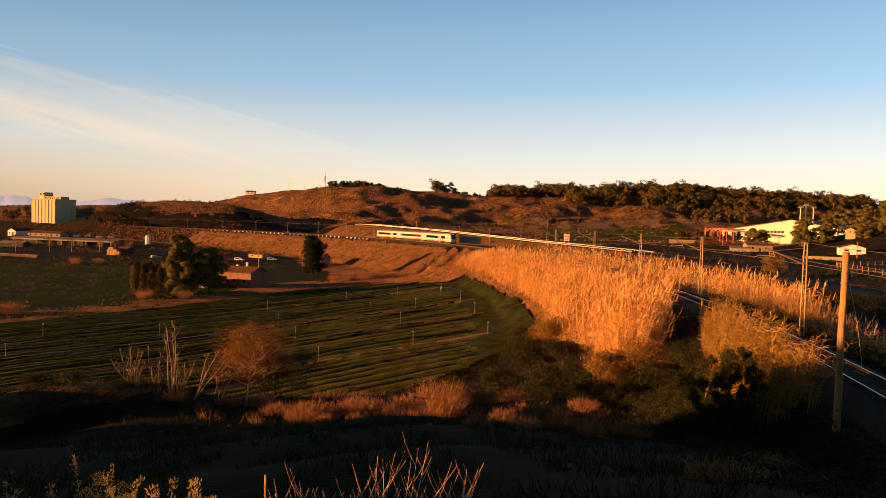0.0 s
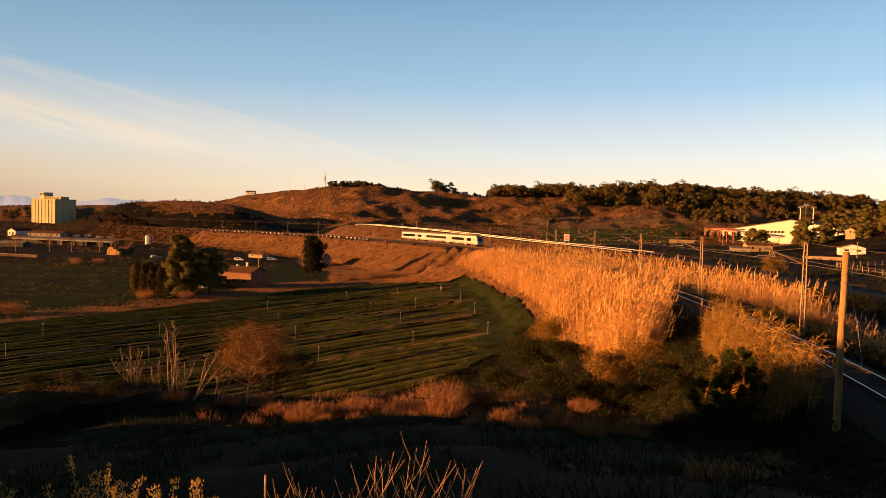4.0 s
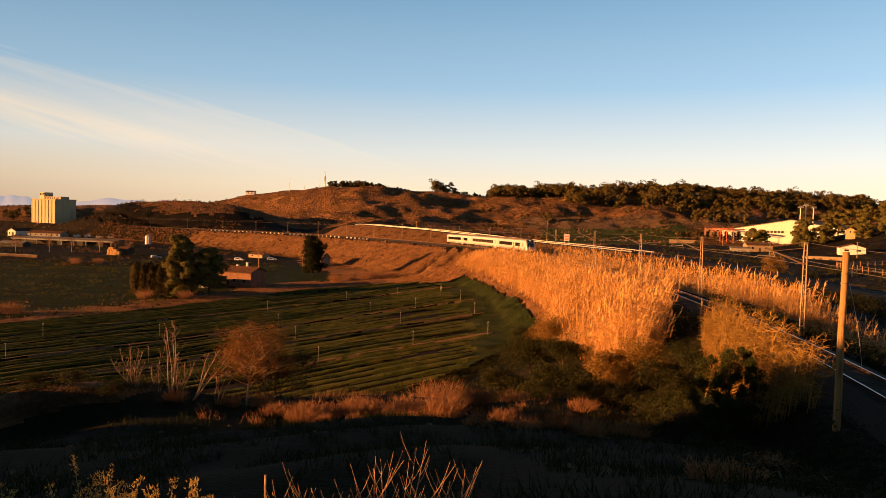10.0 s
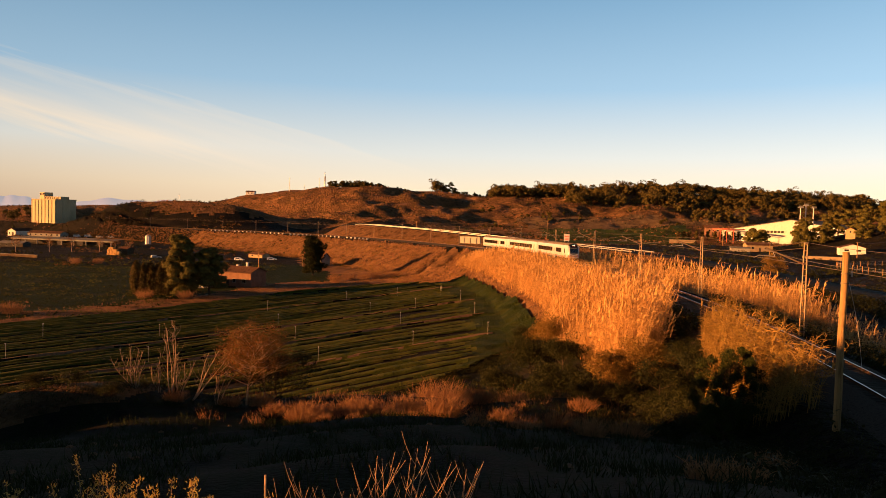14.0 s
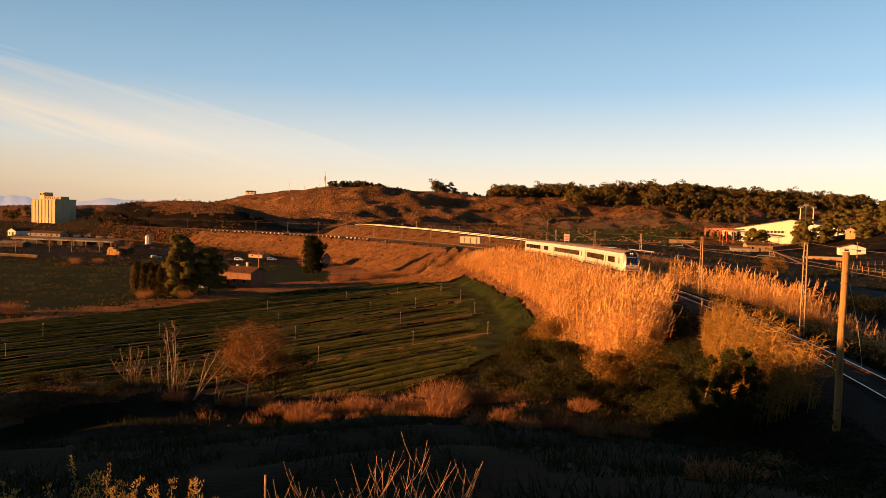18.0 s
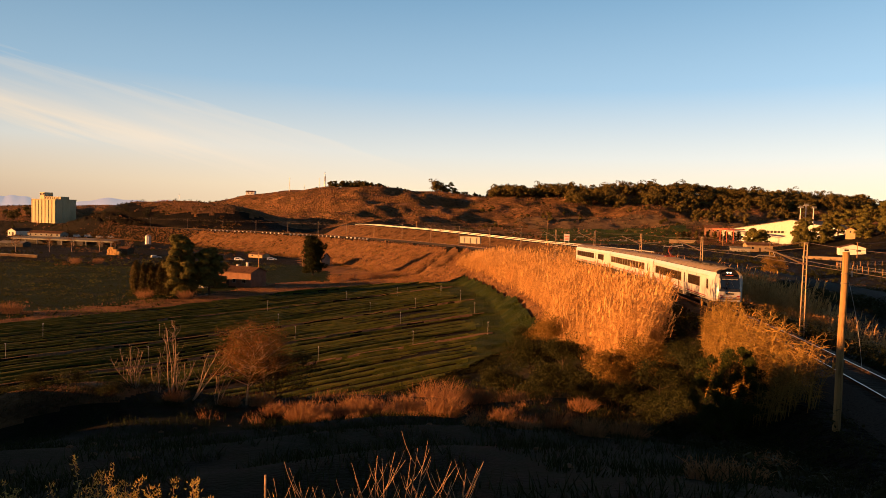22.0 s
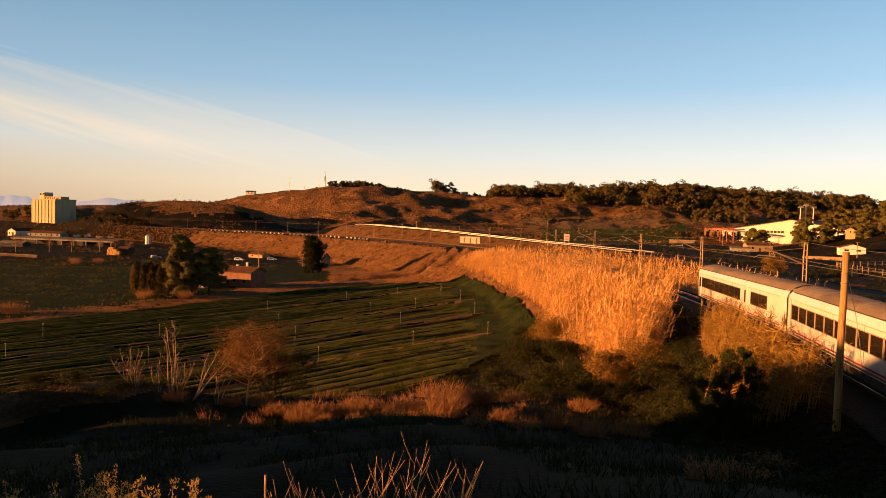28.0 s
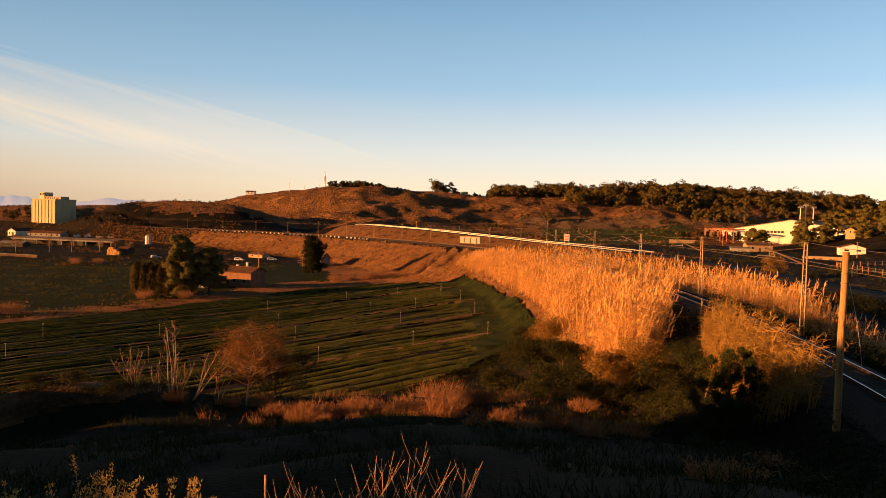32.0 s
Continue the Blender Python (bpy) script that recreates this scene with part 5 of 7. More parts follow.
def radio_mast(x, y, h, label, lattice):
    m = tagged(new("radio_mast"), label, "mast")
    z = land_at(x, y)
    m.matrix_basis = pose(x, y, z)
    if lattice:
        legs = [(math.cos(a) * 1.1, math.sin(a) * 1.1) for a in (0.5, 2.6, 4.7)]
        for ax, ay in legs:
            part("leg", rods(((ax, ay, -0.5), (ax * 0.3, ay * 0.3, h), 0.22, 0.14), seg=5), M_STEEL, m)
        bm = bmesh.new()
        for i in range(9):
            for (ax, ay), (bx, by) in zip(legs, legs[1:] + legs[:1]):
                k0, k1 = 1 - 0.7 * i / 9, 1 - 0.7 * (i + 1) / 9
                rod(bm, (ax * k0, ay * k0, h * i / 9), (bx * k1, by * k1, h * (i + 1) / 9), 0.09, seg=4)
        part("bracing", bm, M_STEEL, m)
        for k in range(3):
            part("dish", rods(((0.5, -0.8, h * 0.5 + k * 2.2), (0.5, -1.2, h * 0.5 + k * 2.2), 0.9), seg=14), M_CONCRETE, m)
    else:
        part("shaft", rods(((0, 0, -0.5), (0, 0, h), 0.30, 0.18), seg=8), M_STEEL, m)
        part("crossarm", boxes((0, 0, h - 1.2, 2.4, 0.2, 0.2)), M_STEEL, m)
    return m


radio_mast(-141.0, 832.0, 21.0, "lattice radio mast with dishes on the hilltop", True)
radio_mast(-146.0, 826.0, 13.0, "thin steel aerial on the hilltop", False)
radio_mast(-182.0, 830.0, 17.0, "thin steel aerial on the hilltop", False)
radio_mast(-164.0, 828.0, 8.0, "thin steel aerial on the hilltop", False)
radio_mast(-14.0, 840.0, 15.0, "thin steel aerial on the hilltop", False)
radio_mast(-300.0, 800.0, 15.0, "thin steel aerial on a low ridge", False)
gable_house("hilltop_house", -226.0, 826.0, 0, 10, 7, 3.0, 1.2, M_WHITEWALL, M_ROOFTILE, "small house on the bare hilltop", "house", [("s", -2, 1.6, 1, 1), ("s", 2, 1.6, 1, 1)])


def build_poles():
    P = []
    for x, y, h in ((63.0, 430.0, 13.5), (180.0, 455.0, 12.0), (-18.0, 470.0, 12.0), (-66.5, 255.0, 7.5), (-58.0, 292.0, 6.0), (176.0, 300.0, 7.0), (205.0, 316.0, 7.0), (118.0, 255.0, 6.5)):
        P.append(utility_pole(x, y, h, 0.17, "weathered wooden utility pole with a short crossarm"))
    line = tagged(new("power_lines"), "thin sagging power lines between wooden poles", "power line")
    for (x0, y0, h0), (x1, y1, h1) in (((63.0, 430.0, 13.5), (180.0, 455.0, 12.0)), ((63.0, 430.0, 13.5), (-18.0, 470.0, 12.0)), ((176.0, 300.0, 7.0), (205.0, 316.0, 7.0))):
        a, b = Vector((x0, y0, land_at(x0, y0) + h0)), Vector((x1, y1, land_at(x1, y1) + h1))
        for o in (-0.6, 0.6):
            bm = bmesh.new()
            pts = [a.lerp(b, q) + Vector((o, 0, -1.4 * 4 * q * (1 - q) - 0.3)) for q in np.linspace(0, 1, 11)]
            for p, q in zip(pts, pts[1:]):
                rod(bm, p, q, 0.03, seg=3)
            part("wire", bm, M_WIRE, line)


build_poles()


def lineside_markers():
    """White kilometre stones and fence stakes along the bank's edge."""
    bm = boxes((0, 0, 0.35, 0.9, 0.35, 0.7), bevel=0.05)
    first = None
    for i, s in enumerate(np.arange(-205, -25, 4.6)):
        if i % 7 == 5:
            continue
        p = beside(s, -4.6, -0.75)
        m = pose(p.x, p.y, p.z - 0.1, 0, 0, 10 * i)
        if first is None:
            first = tagged(part("marker_stone", bm, M_WHITEWALL), "white block at the edge of the railway bank", "stone", "white blocks along the bank")
            first.matrix_basis = m
        else:
            copy_thing(first, m)


lineside_markers()


def sprinkler_posts():
    first = None
    spots = ((6.8, 101.3), (-3.8, 97.4), (6.0, 126.1), (-0.2, 161.7), (-6.9, 119.3), (-15.5, 89.3), (-10.4, 164.3), (-14.0, 138.3), (-21.9, 162.1), (-29.3, 126.4), (-36.6, 148.1), (-5.2, 140.2), (-22.7, 109.6), (-63.4, 111.9), (-58.6, 94.5), (4.0, 148.1), (-45.9, 114.7), (-39.7, 95.4))
    for x, y in spots:
        z = float(low_land(np.array([x]), np.array([y]))[0]) + 0.3
        if first is None:
            first = tagged(new("sprinkler_post"), "thin pale irrigation riser standing in the crop", "sprinkler", "irrigation risers in the field")
            part("pipe", rods(((0, 0, -0.3), (0, 0, 2.0), 0.020), seg=6), M_STEEL, first)
            part("nozzle", rods(((0, 0, 2.0), (0, 0, 2.15), 0.06), ((0, 0, 2.08), (0.16, 0, 2.16), 0.03), seg=6), M_STEEL, first)
            first.matrix_basis = pose(x, y, z)
        else:
            copy_thing(first, pose(x, y, z, 0, 0, 40 * x))


sprinkler_posts()


def far_fence():
    f = tagged(new("wire_fence"), "thin post fence beyond the railway", "fence")
    bm = boxes((0, 0, 0.8, 0.12, 0.12, 2.0))
    first = part("post", bm, M_WOODPOLE, f)
    pts = curve_points([(104.0, 150.0), (112.0, 190.0), (128.0, 235.0), (170.0, 262.0)], 5.0)
    top = []
    for i, (x, y) in enumerate(pts):
        o = first if i == 0 else new("post", first.data)
        o.parent, o.matrix_basis = f, pose(x, y, land_at(x, y))
        top.append(Vector((x, y, land_at(x, y))))
    for h in (0.6, 1.1, 1.6):
        bm = bmesh.new()
        for a, b in zip(top, top[1:]):
            rod(bm, a + Vector((0, 0, h)), b + Vector((0, 0, h)), 0.015, seg=3)
        part("wire", bm, M_STEEL, f)


far_fence()
# ---------------------------------------------------------------- plants


def strips(rng, base, tip_dir, length, width, bend, segs=3):
    """Arrays of tapered blades: base (n, 3), unit directions, lengths, widths and a sideways bend."""
    n = len(base)
    side = np.cross(tip_dir, rng.normal(size=(n, 3)))
    side /= np.linalg.norm(side, axis=1)[:, None] + 1e-9
    lines = []
    for k in range(segs + 1):
        q = k / segs
        c = base + tip_dir * (length * q)[:, None] + bend * (q ** 2)[..., None] if np.ndim(q) else base + tip_dir * (length * q)[:, None] + bend * q * q
        w = width * (1 - 0.85 * q)
        lines.append(c - side * w[:, None] / 2)
        lines.append(c + side * w[:, None] / 2)
    v = np.stack(lines, 1).reshape(-1, 3)
    m = 2 * (segs + 1)
    f = []
    for k in range(segs):
        o = np.arange(n) * m + 2 * k
        f.append(np.stack([o, o + 1, o + 3, o + 2], -1))
    return v, np.concatenate(f)


def leaf_quads(rng, centres, size, facing=None):
    """A diamond leaf at each centre, turned at random, or lying in a crown's outer skin where facing gives its normals."""
    n = len(centres)
    a = rng.normal(size=(n, 3))
    if facing is not None:
        nrm = facing + rng.normal(0, 0.35, (n, 3))
        nrm /= np.linalg.norm(nrm, axis=1)[:, None] + 1e-9
        a = np.cross(nrm, a)
    a /= np.linalg.norm(a, axis=1)[:, None]
    b = np.cross(a, rng.normal(size=(n, 3)) if facing is None else nrm)
    b /= np.linalg.norm(b, axis=1)[:, None] + 1e-9
    s = np.asarray(size) * rng.uniform(0.6, 1.4, n)
    v = np.stack([centres - a * s[:, None], centres + b * s[:, None] * 0.45, centres + a * s[:, None], centres - b * s[:, None] * 0.45], 1).reshape(-1, 3)
    o = np.arange(n) * 4
    return v, np.stack([o, o + 1, o + 2, o + 3], -1)


def merge(items):
    vs, fs, n = [], [], 0
    for v, f in items:
        vs.append(v)
        fs.append(f + n)
        n += len(v)
    return np.concatenate(vs), np.concatenate(fs)


def in_ball(rng, n, shell=0.5):
    p = rng.normal(size=(n, 3))
    p /= np.linalg.norm(p, axis=1)[:, None]
    return p * (shell + (1 - shell) * rng.uniform(0, 1, n) ** 0.5)[:, None]


def branchwork(rng, height, spread, trunk_r, limbs, forks, start=0.3, lean=(0, 0), material=None, up=0.7):
    """Tapered trunk with limbs and forks. Returns a bmesh and the tips."""
    bm = bmesh.new()
    tips = []
    top = Vector((lean[0], lean[1], height * 0.85))
    pts = [Vector((0, 0, -0.3)), Vector((lean[0] * 0.25 + rng.normal() * 0.05, lean[1] * 0.25, height * 0.3)), Vector((lean[0] * 0.6, lean[1] * 0.6 + rng.normal() * 0.08, height * 0.6)), top]
    for i, (a, b) in enumerate(zip(pts, pts[1:])):
        rod(bm, a, b, trunk_r * (1 - 0.28 * i), trunk_r * (1 - 0.28 * (i + 1)), seg=7)
    tips.append(top)
    for k in range(limbs):
        q = start + (0.95 - start) * (k + 0.5) / limbs
        i = min(2, int(q / 0.8 * 3)) if q < 0.8 else 2
        base = Vector((lean[0] * q, lean[1] * q, height * 0.85 * q))
        ang = k * 2.4 + rng.uniform(-0.4, 0.4)
        ln = spread * rng.uniform(0.6, 1.05) * (1.1 - 0.45 * q)
        end = base + Vector((math.cos(ang) * ln, math.sin(ang) * ln, ln * up * rng.uniform(0.6, 1.3)))
        mid = base.lerp(end, 0.5) + Vector((rng.normal(), rng.normal(), rng.normal() + 0.6)) * ln * 0.07
        r = trunk_r * 0.42 * (1.1 - 0.6 * q)
        rod(bm, base, mid, r, r * 0.7, seg=5)
        rod(bm, mid, end, r * 0.7, r * 0.3, seg=5)
        tips.append(end)
        for j in range(forks):
            b0 = mid.lerp(end, rng.uniform(0.0, 0.9))
            e = b0 + Vector((rng.normal(), rng.normal(), abs(rng.normal()) * up + 0.15)) * ln * 0.33
            rod(bm, b0, e, r * 0.35, r * 0.12, seg=4)
            tips.append(e)
    return bm, tips


def tree(name, x, y, height, spread, leaf, bark, label, seed, category="tree", leaves=2600, size=0.16, limbs=9, forks=3, clump=0.9, start=0.3, trunk_r=None, lean=(0, 0), up=0.7, z=None, group=""):
    rng = np.random.RandomState(seed)
    if category == "shrub":
        size, leaves = size * 0.62, int(leaves * 2.0)
    t = tagged(new(name), label, category, group)
    t.matrix_basis = pose(x, y, (land_at(x, y) if z is None else z), 0, 0, seed * 37 % 360)
    bm, tips = branchwork(rng, height, spread, trunk_r or height * 0.022, limbs, forks, start, lean, up=up)
    part("trunk", bm, bark, t)
    tips = np.array([tuple(p) for p in tips])
    n = max(1, leaves // len(tips))
    c = []
    for p in tips:
        r = clump * rng.uniform(0.6, 1.25)
        c.append(p + in_ball(rng, int(n * rng.uniform(0.5, 1.5)) + 1, 0.35) * np.array([r, r, r * 0.75]))
    v, f = leaf_quads(rng, np.concatenate(c), size)
    mesh_arrays("crown", v, f, [leaf], parent=t)
    return t


def reed_stand(label, seed, spots, leaf, h=(3.6, 5.0), leaves=9, plumes=0.55, leaf_len=1.0):
    """Giant reed: upright canes, arching leaves and feathery plumes."""
    rng = np.random.RandomState(seed)
    n = len(spots)
    x, y = spots[:, 0], spots[:, 1]
    base = np.stack([x, y, land(x, y) - 0.1], -1)
    ln = rng.uniform(*h, n) * (1 + 0.17 * waves(x, y, 4, 76) + 0.12 * waves(x, y, 13, 77)) * (0.5 + 0.5 * smooth01((line_offset(x, y)[1] - 98) / 34))
    d = np.stack([rng.normal(0.10, 0.10, n) + 0.14 * waves(x, y, 3, 78), rng.normal(0.02, 0.10, n) + 0.14 * waves(x, y, 3, 79), np.ones(n)], -1)
    d /= np.linalg.norm(d, axis=1)[:, None]
    bend = np.stack([rng.normal(0.25, 0.3, n), rng.normal(0, 0.3, n), -np.abs(rng.normal(0, 0.15, n))], -1)
    items = [strips(rng, base, d, ln, np.full(n, 0.045), bend)]
    items.append(strips(rng, base, d, ln, np.full(n, 0.045), bend))
    for k in range(leaves):
        q = rng.uniform(0.15, 0.97, n)
        p = base + d * (ln * q)[:, None] + bend * (q * q)[:, None]
        a = rng.uniform(0, 6.283, n)
        o = np.stack([np.cos(a), np.sin(a), rng.uniform(0.5, 1.4, n)], -1)
        o /= np.linalg.norm(o, axis=1)[:, None]
        L = rng.uniform(0.45, 0.95, n) * leaf_len
        drop = np.stack([np.cos(a) * 0.25, np.sin(a) * 0.25, -rng.uniform(0.10, 0.65, n)], -1) * leaf_len
        items.append(strips(rng, p, o, L, rng.uniform(0.028, 0.05, n), drop))
    # plumes
    m = rng.uniform(0, 1, n) < plumes
    tip = (base + d * ln[:, None] + bend)[m]
    for k in range(5):
        o = d[m] + rng.normal(0, 0.16, (m.sum(), 3)) + np.array([0.12, 0.0, 0.0])
        o /= np.linalg.norm(o, axis=1)[:, None]
        items.append(strips(rng, tip - d[m] * 0.12 * k, o, rng.uniform(0.35, 0.6, m.sum()), np.full(m.sum(), 0.09), rng.normal(0, 0.06, (m.sum(), 3)), 2))
    v, f = merge(items)
    ob = mesh_arrays("reed_stand", v, f, [leaf])
    return tagged(ob, label, "reeds", kind="stuff")


def scatter(rng, n, poly):
    p = np.array(poly)
    lo, hi = p.min(0), p.max(0)
    q = rng.uniform(lo, hi, (n * 6, 2))
    return q[in_poly(q[:, 0], q[:, 1], poly)][:n]


def along_line(rng, n, s0, s1, d0, d1):
    s, d = rng.uniform(s0, s1, n), rng.uniform(d0, d1, n)
    x, y, t = np.interp(s, LINE_S, LINE_X), np.interp(s, LINE_S, LINE_Y), np.interp(s, LINE_S, LINE_T)
    return np.stack([x + d * np.cos(t), y + d * np.sin(t)], -1)


def clumped(spots, seed, keep=0.0):
    """Thins spots into close clumps with gaps between them."""
    w = 0.6 * waves(spots[:, 0], spots[:, 1], 3.2, seed) + 0.5 * waves(spots[:, 0], spots[:, 1], 1.5, seed + 1)
    return spots[w > keep - 0.35]


def plant_reeds():
    rng = np.random.RandomState(71)
    a = np.concatenate([along_line(rng, 2600, 101, 150, -13.4, -7.0), along_line(rng, 5000, 145, 226, -13.6, -6.8), along_line(rng, 1700, 215, 243, -14.0, -6.5), along_line(rng, 1300, 238, 256.5, -11.0, -5.6)])
    sa, da = line_offset(a[:, 0], a[:, 1])[::-1]
    near = scatter(rng, 2300, [(13.0, 94.0), (13.0, 80.0), (13.6, 68.0), (14.6, 60.0), (17.6, 56.5), (19.2, 60.0), (20.6, 68.0), (20.0, 80.0), (17.0, 96.0)])
    a = clumped(a[(sa < 236) | (da > -6.2 - (258 - sa) * 0.36)], 91)
    reed_stand("tall sunlit stand of straw-coloured giant reeds below the track", 72, a, M_REED, (3.4, 4.7))
    reed_stand("straw-coloured giant reeds at the near end of the stand", 70, clumped(near, 93), M_REED, (2.3, 3.6))
    foot = scatter(rng, 520, [(13.8, 66.0), (13.8, 57.5), (15.4, 54.0), (16.8, 57.0), (15.8, 66.0)])
    reed_stand("tall dense reeds at the foot of the bank", 69, foot, M_REED, (4.6, 6.0))
    b = np.concatenate([along_line(rng, 950, 264, 289, -6.6, -3.6), along_line(rng, 300, 268, 281, -8.0, -5.0)])
    sb, db = line_offset(b[:, 0], b[:, 1])[::-1]
    b = b[db > -4.3 - (sb - 262) * 0.17]
    reed_stand("tall green-gold stand of giant reeds beside the track", 73, clumped(b, 95, -0.3), M_REEDGREEN, (2.3, 3.8), 17, 0.06, 0.62)
    c = np.concatenate([along_line(rng, 3400, 118, 240, 5.5, 17), along_line(rng, 1400, 225, 250, 7.0, 13)])
    reed_stand("low reeds and dry weeds beyond the track", 74, clumped(c, 97), M_REED, (3.0, 5.0), 8)
    reed_stand("low straggling reeds beyond the track", 75, clumped(along_line(rng, 800, 228, 268, 9, 18), 99), M_REED, (1.8, 3.2), 8)


plant_reeds()


def tussock(x, y, w, h, material, label, seed, n=420, category="tussock", spread=0.55, z=None):
    """A dry clump of fine stalks fanning from its foot."""
    rng = np.random.RandomState(seed)
    a, r = rng.uniform(0, 6.283, n), np.sqrt(rng.uniform(0, 1, n)) * w * 0.32
    base = np.stack([np.cos(a) * r, np.sin(a) * r, np.full(n, -0.15)], -1)
    d = np.stack([np.cos(a) * r / w * 2.2 * spread + rng.normal(0.1, 0.2, n), np.sin(a) * r / w * 2.2 * spread + rng.normal(0, 0.2, n), np.ones(n)], -1)
    d /= np.linalg.norm(d, axis=1)[:, None]
    L = h * rng.uniform(0.5, 1.05, n) * (1.05 - 0.35 * (r / (w * 0.38)) ** 2)
    bend = np.stack([np.cos(a) * 0.25 * h + 0.1, np.sin(a) * 0.25 * h, -0.12 * h * np.ones(n)], -1) * rng.uniform(0.1, 1, n)[:, None]
    items = [strips(rng, base, d, L, np.full(n, 0.024), bend)]
    for k in range(3):
        q = rng.uniform(0.4, 0.95, n)
        p = base + d * (L * q)[:, None] + bend * (q * q)[:, None]
        o = d + rng.normal(0, 0.45, (n, 3))
        o /= np.linalg.norm(o, axis=1)[:, None]
        items.append(strips(rng, p, o, h * rng.uniform(0.12, 0.3, n), np.full(n, 0.02), rng.normal(0, 0.05, (n, 3)), 2))
    v, f = merge(items)
    ob = mesh_arrays("tussock", v, f, [material])
    ob.matrix_basis = pose(x, y, land_at(x, y) if z is None else z)
    return tagged(ob, label, category, "dry tussocks on the bank")


def needle_pine(x, y, h, r, seed):
    """A bushy young pine: whorls of limbs that end in upturned tufts of needles."""
    rng = np.random.RandomState(seed)
    t = tagged(new("young_pine"), "bushy young pine in the shade, its shoot tips catching light", "tree")
    t.matrix_basis = pose(x, y, land_at(x, y))
    bm = rods(((0, 0, -0.3), (0, 0, h * 0.9), 0.08, 0.02), seg=7)
    tips = [(0, 0, h * 0.92)]
    for k in range(int(40 * h)):
        q = rng.uniform(0.05, 0.92)
        a, ln = rng.uniform(0, 6.283), r * math.sqrt(1 - q * q) * rng.uniform(0.55, 1.0)
        e = (math.cos(a) * ln, math.sin(a) * ln, h * q + 0.25 * ln)
        rod(bm, (0, 0, h * q * 0.85), e, 0.018, 0.008, seg=4)
        tips.append(e)
    part("trunk", bm, M_BARK, t)
    n = 170
    p = np.repeat(np.array(tips), n, 0)
    up = rng.uniform(0, 0.32, len(p))
    b = p + np.stack([rng.normal(0, 0.09, len(p)), rng.normal(0, 0.09, len(p)), up], -1)
    d = rng.normal(0, 0.55, (len(p), 3)) + np.array([0, 0, 0.75])
    d /= np.linalg.norm(d, axis=1)[:, None]
    v, f = strips(rng, b, d, rng.uniform(0.08, 0.17, len(p)), np.full(len(p), 0.030), np.zeros((len(p), 3)), 1)
    mesh_arrays("crown", v, f, [M_YOUNGPINE], parent=t)


def fan_sapling(x, y, h, spread, stems, seed, lean=0.0, r=0.035):
    """A nearly bare sapling: several stems that fan from one foot, each with fine upright twigs."""
    rng = np.random.RandomState(seed)
    t = tagged(new("bare_sapling"), "bare pale-barked sapling lit by the low sun", "tree", "bare saplings on the bank")
    t.matrix_basis = pose(x, y, land_at(x, y) - 0.1)
    for i in range(stems):
        q = (i + 0.5) / stems * 2 - 1
        tx, ty, th = lean + spread * q + rng.normal() * 0.12, rng.normal() * 0.3, h * rng.uniform(0.68, 1.0) * (1.05 - 0.3 * abs(q))
        w = rng.uniform(0, 6.28)
        pts = [Vector((tx * k ** 0.8 + 0.07 * math.sin(5 * k + w), ty * k + 0.05 * math.sin(6 * k + w), th * k)) for k in np.linspace(0, 1, 10)]
        stem = part("stem", tube(pts, r * rng.uniform(0.7, 1.1), 0.008), M_PALEBARK, t)
        bm = bmesh.new()
        for j in range(15):
            k = rng.uniform(0.25, 0.97)
            a = pts[int(k * 9)].lerp(pts[min(9, int(k * 9) + 1)], k * 9 % 1)
            ln = h * rng.uniform(0.07, 0.22) * (1.2 - 0.6 * k)
            ang = rng.uniform(0, 6.283)
            m = a + Vector((math.cos(ang) * ln * 0.4, math.sin(ang) * ln * 0.4, ln * 0.5))
            e = m + Vector((math.cos(ang) * ln * 0.2 + rng.normal() * 0.05, math.sin(ang) * ln * 0.2, ln * 0.6))
            rod(bm, a, m, 0.008, 0.006, seg=4)
            rod(bm, m, e, 0.006, 0.003, seg=3)
            if j % 2:
                rod(bm, m, m + Vector((rng.normal() * 0.15, rng.normal() * 0.15, ln * 0.4)), 0.006, 0.003, seg=3)
        tagged(part("twig", bm, M_PALEBARK, stem), kind="stuff")
    return t


